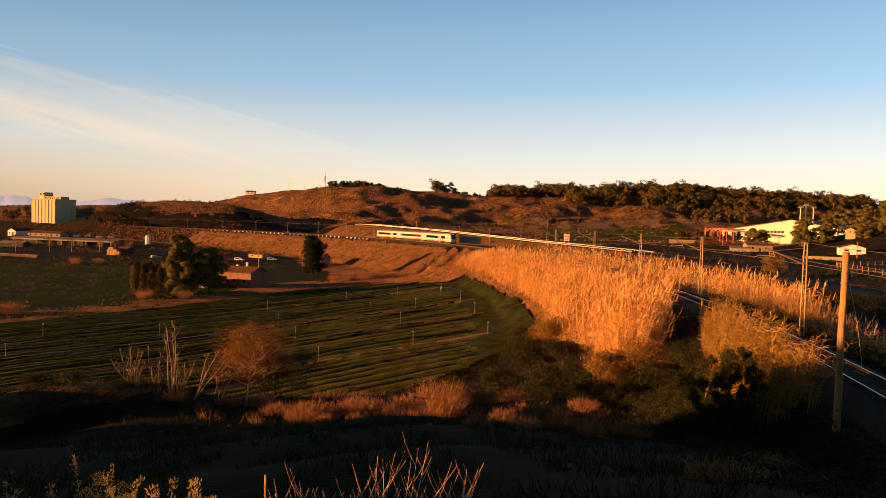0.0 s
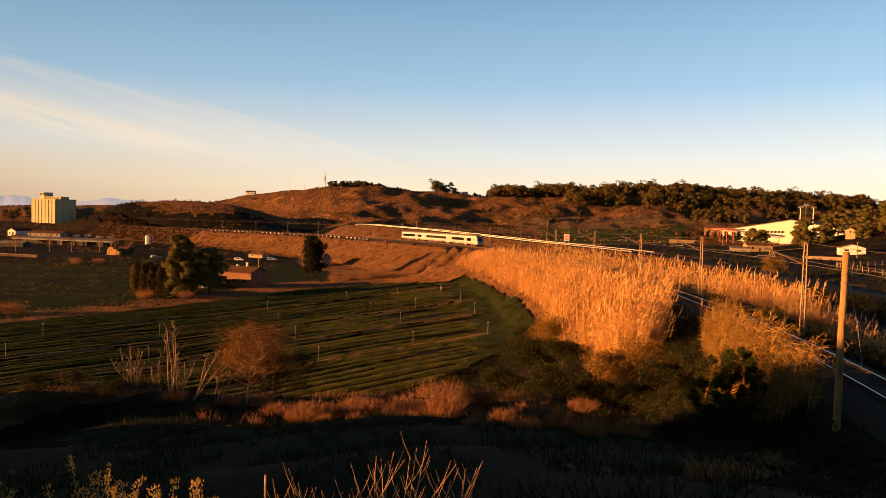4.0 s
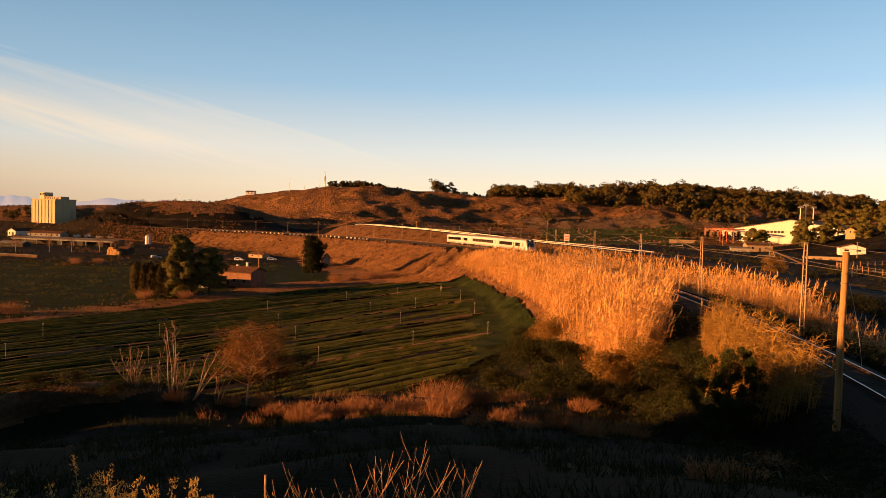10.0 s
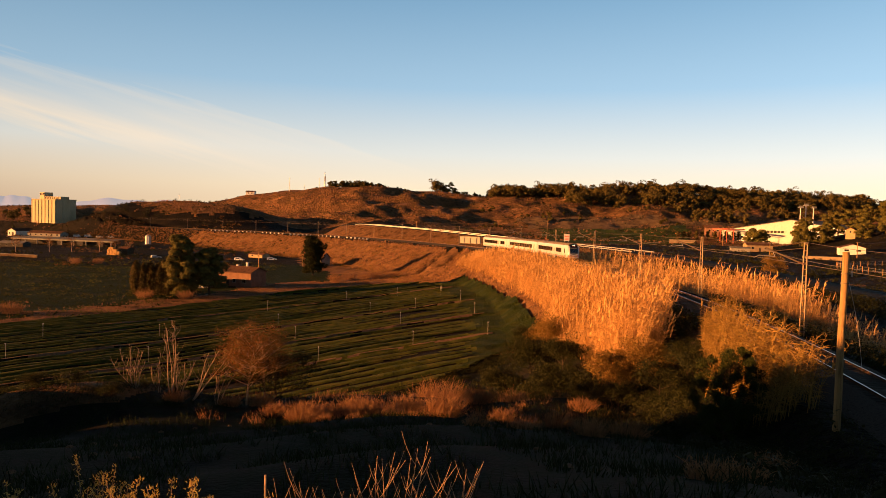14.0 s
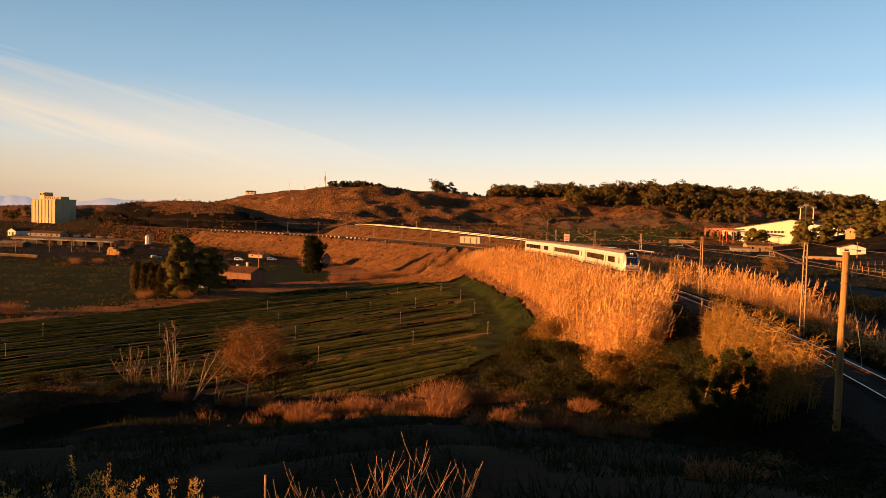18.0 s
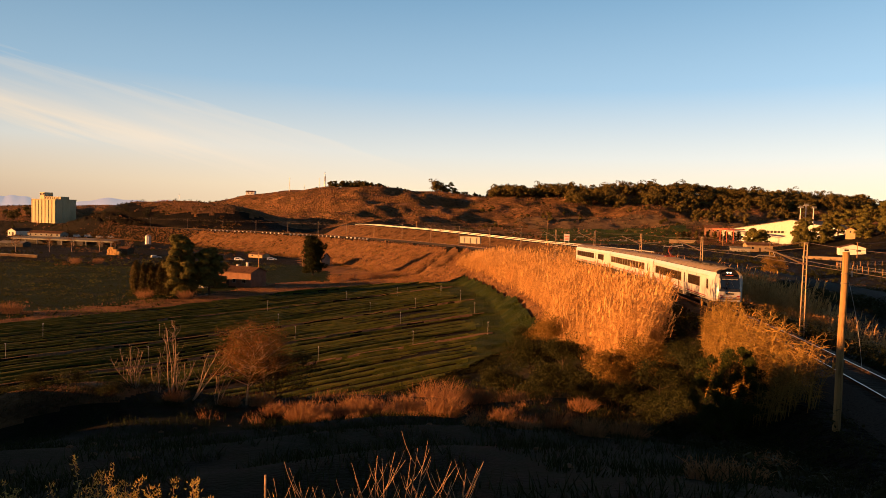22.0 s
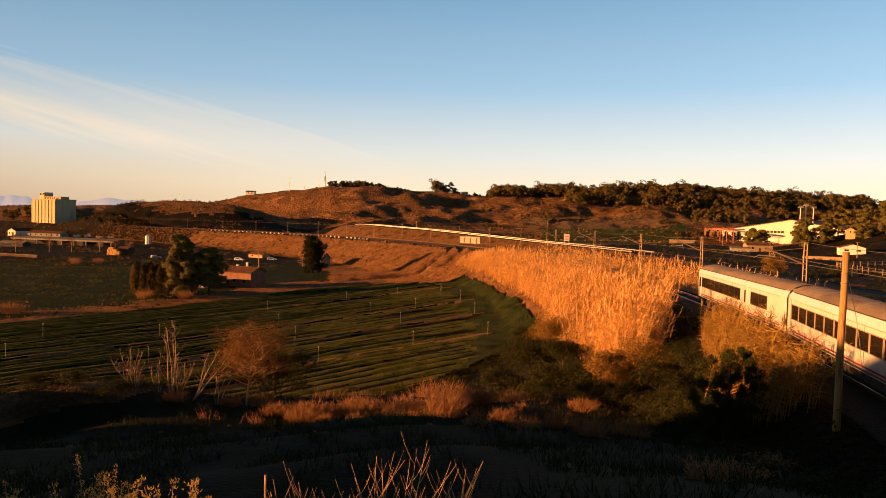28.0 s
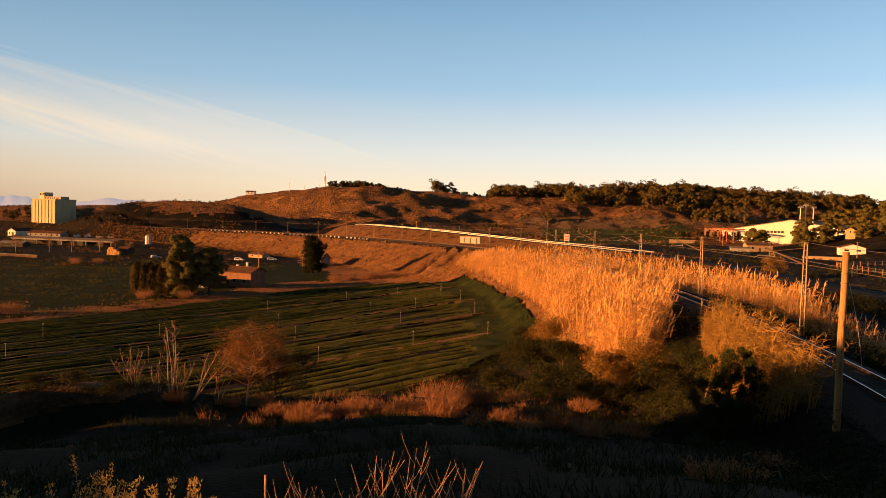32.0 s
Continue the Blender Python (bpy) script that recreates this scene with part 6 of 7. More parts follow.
def plant_bank():
    tall = "tall dry reddish grass tussock on the bank edge"
    low = "low dry grass tussock on the bank"
    spec = ((0.1, 49.0, 3.7, 2.9, 1100, tall), (0.25, 39.5, 2.0, 1.7, 600, low), (-7.7, 39.8, 2.4, 1.3, 600, low), (-6.5, 40.6, 1.8, 1.2, 420, low), (-4.8, 41.4, 2.2, 1.4, 440, low), (-3.3, 41.2, 1.6, 1.3, 300, low), (-9.6, 40.6, 1.4, 1.0, 260, low), (-1.9, 42.4, 1.8, 1.3, 320, low),
            (-11.0, 43.0, 1.6, 1.1, 260, low), (-12.6, 42.0, 1.3, 0.9, 220, low), (2.6, 47.0, 2.4, 1.3, 380, low), (5.2, 49.0, 2.4, 1.6, 380, low), (6.6, 53.0, 3.0, 2.2, 500, tall), (9.2, 45.0, 2.6, 0.9, 260, low),
            (-2.0, 40.5, 1.2, 0.8, 200, low), (3.8, 42.0, 1.6, 1.0, 240, low), (7.0, 41.0, 1.8, 1.2, 260, low), (-15.5, 41.0, 1.4, 0.9, 220, low), (4.0, 33.0, 1.8, 1.0, 240, low), (6.5, 30.0, 1.6, 1.0, 240, low), (1.6, 31.0, 1.2, 0.7, 160, low), (9.5, 35.0, 2.0, 1.2, 260, low), (-6.0, 37.0, 1.1, 0.6, 160, low), (11.5, 24.0, 1.2, 0.8, 160, low), (7.5, 17.0, 1.0, 0.7, 140, low), (5.0, 13.0, 0.9, 0.6, 140, low))
    for i, (x, y, w, h, n, lab) in enumerate(spec):
        tussock(x, y, w, h, M_DRYTUFT, lab, 200 + i, n)
    # shrubs at the foot of the reeds
    tree("shrub", 12.9, 51.0, 3.0, 2.2, M_SHRUB, M_BARK, "round yellowing shrub before the reeds", 301, "shrub", 7000, 0.11, 14, 4, 0.85, 0.08, 0.07)
    tree("shrub", 15.0, 50.5, 2.6, 1.7, M_SHRUB, M_BARK, "round yellowing shrub before the reeds", 302, "shrub", 4500, 0.11, 11, 4, 0.75, 0.08, 0.06)
    tree("shrub", 9.6, 74.0, 2.5, 2.4, M_OLIVE, M_BARK, "dense dark evergreen shrub at the field corner", 303, "shrub", 5200, 0.15, 13, 4, 1.1, 0.08, 0.09)
    tree("shrub", 6.0, 67.0, 2.0, 2.2, M_OLIVE, M_BARK, "dense dark evergreen shrub at the field corner", 304, "shrub", 4600, 0.14, 12, 4, 1.0, 0.08, 0.08)
    tree("shrub", 12.6, 80.0, 2.6, 2.2, M_SHRUB, M_BARK, "yellowing shrub at the edge of the reeds", 305, "shrub", 4200, 0.14, 12, 4, 1.0, 0.08, 0.08)
    tree("shrub", 3.6, 62.0, 1.9, 1.9, M_OLIVE, M_BARK, "dense dark evergreen shrub at the field corner", 306, "shrub", 3400, 0.13, 11, 4, 0.9, 0.08, 0.07)
    tree("shrub", 10.0, 58.0, 2.1, 1.9, M_OLIVE, M_BARK, "dense dark evergreen shrub below the reeds", 307, "shrub", 3600, 0.13, 11, 4, 0.9, 0.08, 0.07)
    tree("shrub", 11.6, 66.0, 2.2, 2.0, M_OLIVE, M_BARK, "dense dark evergreen shrub below the reeds", 331, "shrub", 3400, 0.13, 11, 4, 0.9, 0.08, 0.07)
    tree("shrub", 10.5, 84.0, 2.4, 2.2, M_OLIVE, M_BARK, "dense dark evergreen shrub at the field corner", 333, "shrub", 3000, 0.14, 10, 4, 0.9, 0.08, 0.07)
    tree("shrub", 7.6, 56.0, 2.2, 1.8, M_OLIVE, M_BARK, "low dark shrub on the bank", 335, "shrub", 2000, 0.12, 9, 4, 0.7, 0.08, 0.05)
    # shrubs added to blacken lit ground that should lie in shade
    for i, (x, y, h, sp) in enumerate(((12.0, 47.0, 1.3, 1.5), (14.2, 45.0, 1.5, 1.6), (16.2, 43.0, 1.5, 1.5), (10.6, 51.0, 1.4, 1.5), (16.8, 47.5, 1.5, 1.4))):
        tree("shrub", x, y, h, sp, M_OLIVE, M_BARK, "low dark shrub added to darken the bank's shade", 350 + i, "shrub", 2200, 0.09, 10, 4, 0.55, 0.06, 0.05)
    needle_pine(14.5, 35.0, 3.7, 1.9, 308)
    needle_pine(13.6, 33.2, 1.9, 1.2, 309)
    # small trees on the bank edge
    tree("small_tree", -11.9, 43.2, 4.5, 2.5, M_AUTUMN, M_PALEBARK, "small tree with thinning russet leaves on the bank", 310, "tree", 12000, 0.046, 26, 9, 0.55, 0.26, 0.075, (0.6, 0.2))
    tree("small_tree", -10.9, 43.8, 3.9, 1.9, M_AUTUMN, M_PALEBARK, "small tree with thinning russet leaves on the bank", 318, "tree", 5500, 0.046, 16, 8, 0.5, 0.3, 0.06, (0.5, 0.0))
    tree("small_tree", -10.2, 44.0, 2.6, 2.2, M_OLIVE, M_BARK, "dark leafy small tree on the bank", 311, "tree", 9000, 0.05, 10, 4, 0.6, 0.12, 0.08)
    fan_sapling(-18.3, 42.0, 3.0, 1.15, 6, 312, -0.2, 0.02)
    fan_sapling(-16.0, 42.0, 5.0, 0.45, 4, 313, -0.1, 0.032)
    fan_sapling(-15.7, 42.3, 2.9, 0.9, 5, 314, 0.2, 0.018)
    fan_sapling(-16.9, 42.4, 2.6, 0.5, 3, 315, -0.2, 0.016)
    fan_sapling(-14.9, 42.0, 3.9, 0.8, 3, 316, 1.5, 0.05)
    fan_sapling(-13.4, 42.2, 2.4, 0.6, 4, 317, 0.3, 0.02)
    for i, (x, y, h, sp) in enumerate(((-23.5, 40.5, 0.5, 0.8), (-21.0, 40.0, 0.6, 0.9), (-18.6, 39.6, 0.5, 0.7), (-25.5, 41.0, 0.5, 0.9))):
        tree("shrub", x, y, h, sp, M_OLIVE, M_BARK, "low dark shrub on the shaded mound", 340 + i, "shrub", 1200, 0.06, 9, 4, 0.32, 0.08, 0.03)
    # loose stones on the bench
    st = None
    rng = np.random.RandomState(66)
    for i in range(22):
        x, y = rng.uniform(-14, 4), rng.uniform(15, 40)
        if st is None:
            bm = bmesh.new()
            bmesh.ops.create_icosphere(bm, subdivisions=2, radius=0.13)
            for v in bm.verts:
                v.co *= 1 + 0.25 * noise.noise(v.co * 6)
                v.co.z *= 0.6
            st = tagged(part("field_stone", bm, M_DIRT), "rough brown stone lying on the bench", "stone", "stones on the bench")
            st.matrix_basis = pose(x, y, land_at(x, y) + 0.02)
        else:
            copy_thing(st, pose(x, y, land_at(x, y) + 0.02, 0, 0, 50 * i))


plant_bank()


def plant_near():
    """The plants just below the camera: bare shoots, leafy sprouts and a stake."""
    rng = np.random.RandomState(90)
    shoots = tagged(new("bare_shrub"), "bare reddish shoots of a shrub lit by the sun", "shrub")
    x, y = -0.46, 5.0
    shoots.matrix_basis = pose(x, y, land_at(x, y))
    ground_z = land_at(x, y)
    for i in range(30):
        q = (i + 0.5) / 30
        tx = -0.66 + 1.42 * q + rng.normal() * 0.05
        top = 5.36 + 0.30 * math.exp(-((q - 0.62) / 0.2) ** 2) + 0.20 * math.exp(-((q - 0.97) / 0.08) ** 2) + rng.uniform(-0.12, 0.10) - ground_z
        bow = rng.normal() * 0.09
        wob = rng.uniform(0, 6.28)
        pts = [Vector((tx * (1 - (1 - k) ** 2) + 0.07 * tx * k ** 6 + bow * math.sin(3.14 * k) + 0.008 * math.sin(9 * k + wob), 0.02 * math.sin(7 * k + wob) + 0.25 * (q - 0.5) * k, -0.05 + (top + 0.05) * k)) for k in np.linspace(0, 1, 12)]
        bm = tube(pts, 0.0044, 0.0016)
        stem = part("shoot", bm, M_TWIG, shoots)
        for k in range(4):
            a = pts[6 + k + (i % 2)]
            sx = 1 if (i + k) % 2 else -1
            reach = rng.uniform(0.10, 0.26)
            side = [a + Vector((sx * reach * 0.45 * m, rng.normal() * 0.004, reach * (0.5 * m + 0.5 * m * m))) for m in np.linspace(0, 1, 5)]
            part("twig", tube(side, 0.003, 0.0012), M_TWIG, stem)
    sprouts = []
    for j, (px, py, top, count) in enumerate(((-2.93, 5.0, 1.05, 5), (-2.55, 5.0, 1.22, 17), (-1.82, 4.5, 1.12, 12), (-1.36, 4.0, 1.06, 8))):
        s = tagged(new("leafy_sprout"), "slender sprouts with small sunlit leaves", "shrub", "sprouts below the camera")
        z = land_at(px, py)
        s.matrix_basis = pose(px, py, z)
        cs = []
        for i in range(count):
            dx, dy = rng.normal() * 0.19, rng.normal() * 0.12
            h = 7.31 - py * (0.424 - 0.036 * rng.rand() - (0.018 if (j == 1 and i % 5 == 3) else 0)) - z
            bow = rng.normal() * 0.04
            pts = [Vector((dx * k + bow * math.sin(3 * k), dy * k, -0.05 + (h + 0.05) * k)) for k in np.linspace(0, 1, 9)]
            part("stem", tube(pts, 0.0042, 0.0016), M_TWIG, s)
            for k in range(70):
                q = 1 - 0.40 * rng.uniform(0, 1) ** 1.2
                c = Vector((dx * q + bow * math.sin(3 * q), dy * q, h * q))
                o = Vector((rng.normal() * 0.016, rng.normal() * 0.016, rng.uniform(-0.01, 0.01)))
                cs.append(tuple(c + o))
        cs = np.array(cs)
        way = np.stack([rng.normal(0, 0.5, len(cs)), rng.normal(0, 0.5, len(cs)), rng.uniform(0.3, 0.9, len(cs))], -1)
        way /= np.linalg.norm(way, axis=1)[:, None]
        long = rng.uniform(0.014, 0.030, len(cs))
        v, f = merge([strips(rng, cs, way, long, np.full(len(cs), 0.009), np.zeros((len(cs), 3)), 2) for side in range(2)])
        mesh_arrays("leaves", v, f, [M_OLIVELEAF], parent=s)
        sprouts.append(s)
    stake = tagged(new("cane_stake"), "thin pale cane standing in the grass", "cane")
    x, y = -1.22, 5.0
    stake.matrix_basis = pose(x, y, land_at(x, y))
    part("cane", rods(((0, 0, -0.1), (-0.01, 0, 5.44 - land_at(x, y)), 0.008), seg=6), M_PALEBARK, stake)
    return shoots, sprouts


SHOOTS, SPROUTS = plant_near()


def stone_pine(name, x, y, height, spread, leaf, label, seed, lobes, per, size, group="", base=0.35, puff=1.0):
    """A pine whose limbs carry rounded lobes of foliage, closed above, with gaps of shade between them."""
    rng = np.random.RandomState(seed)
    t = tagged(new(name), label, "tree", group)
    t.matrix_basis = pose(x, y, land_at(x, y))
    lean = rng.normal(0, 0.04 * height)
    bm = rods(((0, 0, -0.4), (lean * 0.4, 0, height * 0.45), height * 0.024, height * 0.017), ((lean * 0.4, 0, height * 0.45), (lean, 0, height * 0.88), height * 0.017, height * 0.006), seg=8)
    c, nrm = [], []
    for k in range(lobes):
        q = base + (1 - base) * (k + rng.uniform(0, 1)) / lobes
        reach = spread * (0.30 + 0.70 * math.sin(math.pi * min(1.0, 0.22 + 0.72 * (q - base) / (1 - base)))) * rng.uniform(0.35, 0.85)
        a = k * 2.4 + rng.uniform(-0.5, 0.5)
        r = spread * puff * rng.uniform(0.26, 0.42) * (1.12 - 0.35 * q)
        p = Vector((lean * q + math.cos(a) * reach, math.sin(a) * reach, height * q - r * 0.55))
        rod(bm, (lean * q * 0.7, 0, height * q * 0.75), p, height * 0.007, height * 0.003, seg=5)
        w = in_ball(rng, per, 0.72)
        w[:, 2] = np.where(w[:, 2] < -0.3, -w[:, 2], w[:, 2])
        ripple = 1 + 0.16 * np.sin(w[:, :1] * 7 + k) * np.sin(w[:, 1:2] * 6 + 2 * k) + 0.10 * np.sin(w[:, 2:] * 9 + k)
        c.append(np.array(p) + w * r * ripple * np.array([1.0, 1.0, 0.72]))
        nrm.append(w)
    part("trunk", bm, M_BARK, t)
    v, f = leaf_quads(rng, np.concatenate(c), size, np.concatenate(nrm))
    mesh_arrays("crown", v, f, [leaf], parent=t)
    return t


def plant_fields():
    stone_pine("pine_tree", -64.9, 176.0, 15.0, 3.9, M_PINE, "tall sunlit pine beside a farmhouse", 401, 34, 1500, 0.18, base=0.10, puff=1.45)
    stone_pine("pine_tree", -58.9, 178.0, 12.2, 4.4, M_PINE, "broad dark pine shading a farmhouse", 402, 22, 1600, 0.18, base=0.26, puff=1.35)
    stone_pine("pine_tree", -67.6, 181.0, 10.5, 2.6, M_PINE, "sunlit pine beside a farmhouse", 403, 14, 900, 0.18, base=0.12, puff=1.4)
    tree("dark_conifer", -45.2, 246.0, 15.4, 3.4, M_OLIVE, M_BARK, "dark conical conifer below the railway bank", 404, "tree", 20000, 0.28, 30, 4, 1.4, 0.06, 0.28, up=0.25)
    # cypress hedge
    first = None
    for i in range(13):
        x, y = -76.6 + i * 0.66, 176.0 + 0.5 * (i % 3)
        rng = np.random.RandomState(410 + i)
        if first is None:
            first = tagged(new("cypress"), "narrow cypress in a rough hedge", "tree", "cypress hedge by the farmhouse")
            part("trunk", rods(((0, 0, -0.3), (0, 0, 7.6), 0.12, 0.03), seg=6), M_BARK, first)
            q = rng.uniform(0, 1, 2400)
            r = 1.45 * np.sin(np.pi * np.clip(q * 0.93 + 0.07, 0, 1)) ** 0.6 * np.sqrt(rng.uniform(0.3, 1, 2400))
            a = rng.uniform(0, 6.283, 2400)
            v, f = leaf_quads(rng, np.stack([np.cos(a) * r, np.sin(a) * r, 0.2 + q * 8.2], -1), 0.22)
            mesh_arrays("crown", v, f, [M_CYPRESS], parent=first)
            first.matrix_basis = pose(x, y, land_at(x, y))
        else:
            c = copy_thing(first, pose(x, y, land_at(x, y) - 0.5 * (i * 7 % 5), 0, 0, 77 * i))
    # bare yard trees
    for i, (x, y) in enumerate(((-200, 330), (-178, 338), (-168, 345), (-158, 340), (-150, 338), (-187, 335))):
        tree("bare_tree", x, y, 6.5, 2.6, M_AUTUMN, M_PALEBARK, "nearly bare small tree in a farm yard", 420 + i, "tree", 260, 0.22, 9, 4, 0.8, 0.3, 0.14, up=1.1, group="yard trees")
    # russet shrubs by the fields
    for i, (x, y, h) in enumerate(((-34, 222, 3.2), (-30, 226, 3.4), (-25, 224, 3.6), (-21, 226, 3.4), (-17, 228, 2.8), (-71, 168, 2.6), (-62, 170, 2.4), (-88, 134, 3.4), (-84, 137, 2.8), (-140, 268, 3.0), (-133, 272, 2.6))):
        tussock(x, y, 4.6, h, M_DRYTUFT, "russet dry shrub at the field edge", 430 + i, 420, "shrub")
    # trees beyond the line
    stone_pine("round_tree", 183.3, 415.0, 11.0, 8.0, M_PINE, "broad round evergreen before a warehouse", 451, 20, 620, 0.40, base=0.08, puff=1.15)
    for i, (x, y, h) in enumerate(((203, 400, 12), (208, 412, 14), (214, 424, 16), (222, 432, 16), (230, 424, 15), (212, 398, 11), (238, 416, 15), (222, 408, 12), (246, 410, 15), (254, 404, 15), (262, 408, 15), (270, 412, 15), (248, 392, 12), (238, 380, 10), (266, 396, 15), (258, 384, 13), (228, 384, 9), (276, 400, 15), (268, 380, 13), (248, 372, 10), (240, 430, 15), (252, 424, 15), (264, 426, 15), (232, 396, 11))):
        stone_pine("pine_tree", x, y, h, 4.6, M_PINE, "umbrella pine on the slope beyond the railway", 460 + i, 12, 460, 0.36, "pines on the slope", 0.16, 1.3)
    tree("round_shrub", 80.8, 172.0, 5.0, 2.9, M_SHRUB, M_BARK, "round rusty shrub beside the road", 480, "shrub", 3600, 0.17, 12, 4, 0.9, 0.08, 0.1)
    for i in range(13):
        x, y = 176 + i * 4.6, 530 + (i % 3)
        tree("hedge_cypress", x, y, 7.5, 1.2, M_CYPRESS, M_BARK, "dark hedge cypress by a field", 490 + i, "tree", 700, 0.5, 9, 2, 0.9, 0.08, 0.15, up=0.4, group="dark cypress hedge")


plant_fields()


def far_woods():
    """Pine woods on the hills, far behind."""
    rng = np.random.RandomState(500)
    spots = []

    def add(n, a0, a1, y0, y1, h0, h1, gap=None):
        a, y = rng.uniform(a0, a1, n), rng.uniform(y0, y1, n)
        x = a * y
        k = np.ones(n, bool) if gap is None else waves(x, y, gap[0], gap[1]) > gap[2]
        for xx, yy in zip(x[k], y[k]):
            spots.append((xx, yy, rng.uniform(h0, h1) * (1 + 0.28 * float(waves(np.array([xx]), np.array([yy]), 70, 505)[0]) + 0.30 * float(waves(np.array([xx]), np.array([yy]), 26, 506)[0]))))

    add(60, -0.165, -0.085, 810, 850, 6, 10)
    add(8, -0.075, -0.045, 815, 845, 4, 6)
    add(26, -0.02, 0.014, 800, 850, 8, 12)
    add(14, 0.014, 0.07, 815, 850, 3, 5)
    add(300, 0.065, 0.175, 750, 860, 8, 13)
    add(1000, 0.17, 0.60, 690, 850, 8, 13, (90, 501, -0.6))
    add(130, 0.33, 0.52, 610, 720, 7, 11, (60, 502, 0.0))
    add(60, 0.05, 0.34, 600, 700, 2.5, 5, (60, 504, 0.2))
    add(150, 0.50, 0.85, 600, 860, 9, 13, (90, 503, -0.4))
    add(26, -0.62, -0.52, 700, 740, 7, 11)
    s = np.array(spots)
    n = len(s)
    z = land(s[:, 0], s[:, 1])
    # each crown is a heap of rounded lobes, closed above and open below
    lobes, per = 7, 27
    ang = rng.uniform(0, 6.283, (n, lobes))
    out = np.sqrt(rng.uniform(0.0, 1, (n, lobes))) * 0.30
    h = s[:, 2:3]
    lr = h * rng.uniform(0.15, 0.25, (n, lobes))
    lc = np.stack([s[:, :1] + np.cos(ang) * out * h, s[:, 1:2] + np.sin(ang) * out * h, z[:, None] + h * (0.16 + 0.68 * rng.uniform(0, 1, (n, lobes)) * (1.1 - 1.2 * out))], -1)
    nrm = in_ball(rng, n * lobes * per, 0.9)
    nrm[:, 2] = np.where(nrm[:, 2] < -0.35, -nrm[:, 2], nrm[:, 2])
    c = np.repeat(lc.reshape(-1, 3), per, 0) + nrm * np.repeat(lr.ravel(), per)[:, None] * np.array([1.0, 1.0, 0.8])
    v, f = leaf_quads(rng, c, 0.95, nrm * 1.6)
    tagged(mesh_arrays("pine_wood", v, f, [M_WOODS]), "dark pine woods with rounded crowns covering the hills", "woods", kind="stuff")
    base = np.stack([s[:, 0], s[:, 1], z - 0.3], -1)
    v, f = merge([strips(rng, base, np.tile([0.0, 0.0, 1.0], (n, 1)), s[:, 2] * 0.7, np.full(n, 0.5), np.zeros((n, 3)), 1) for k in range(2)])
    tagged(mesh_arrays("pine_trunks", v, f, [M_BARK]), "pine trunks of the far woods", "woods", kind="stuff")


far_woods()


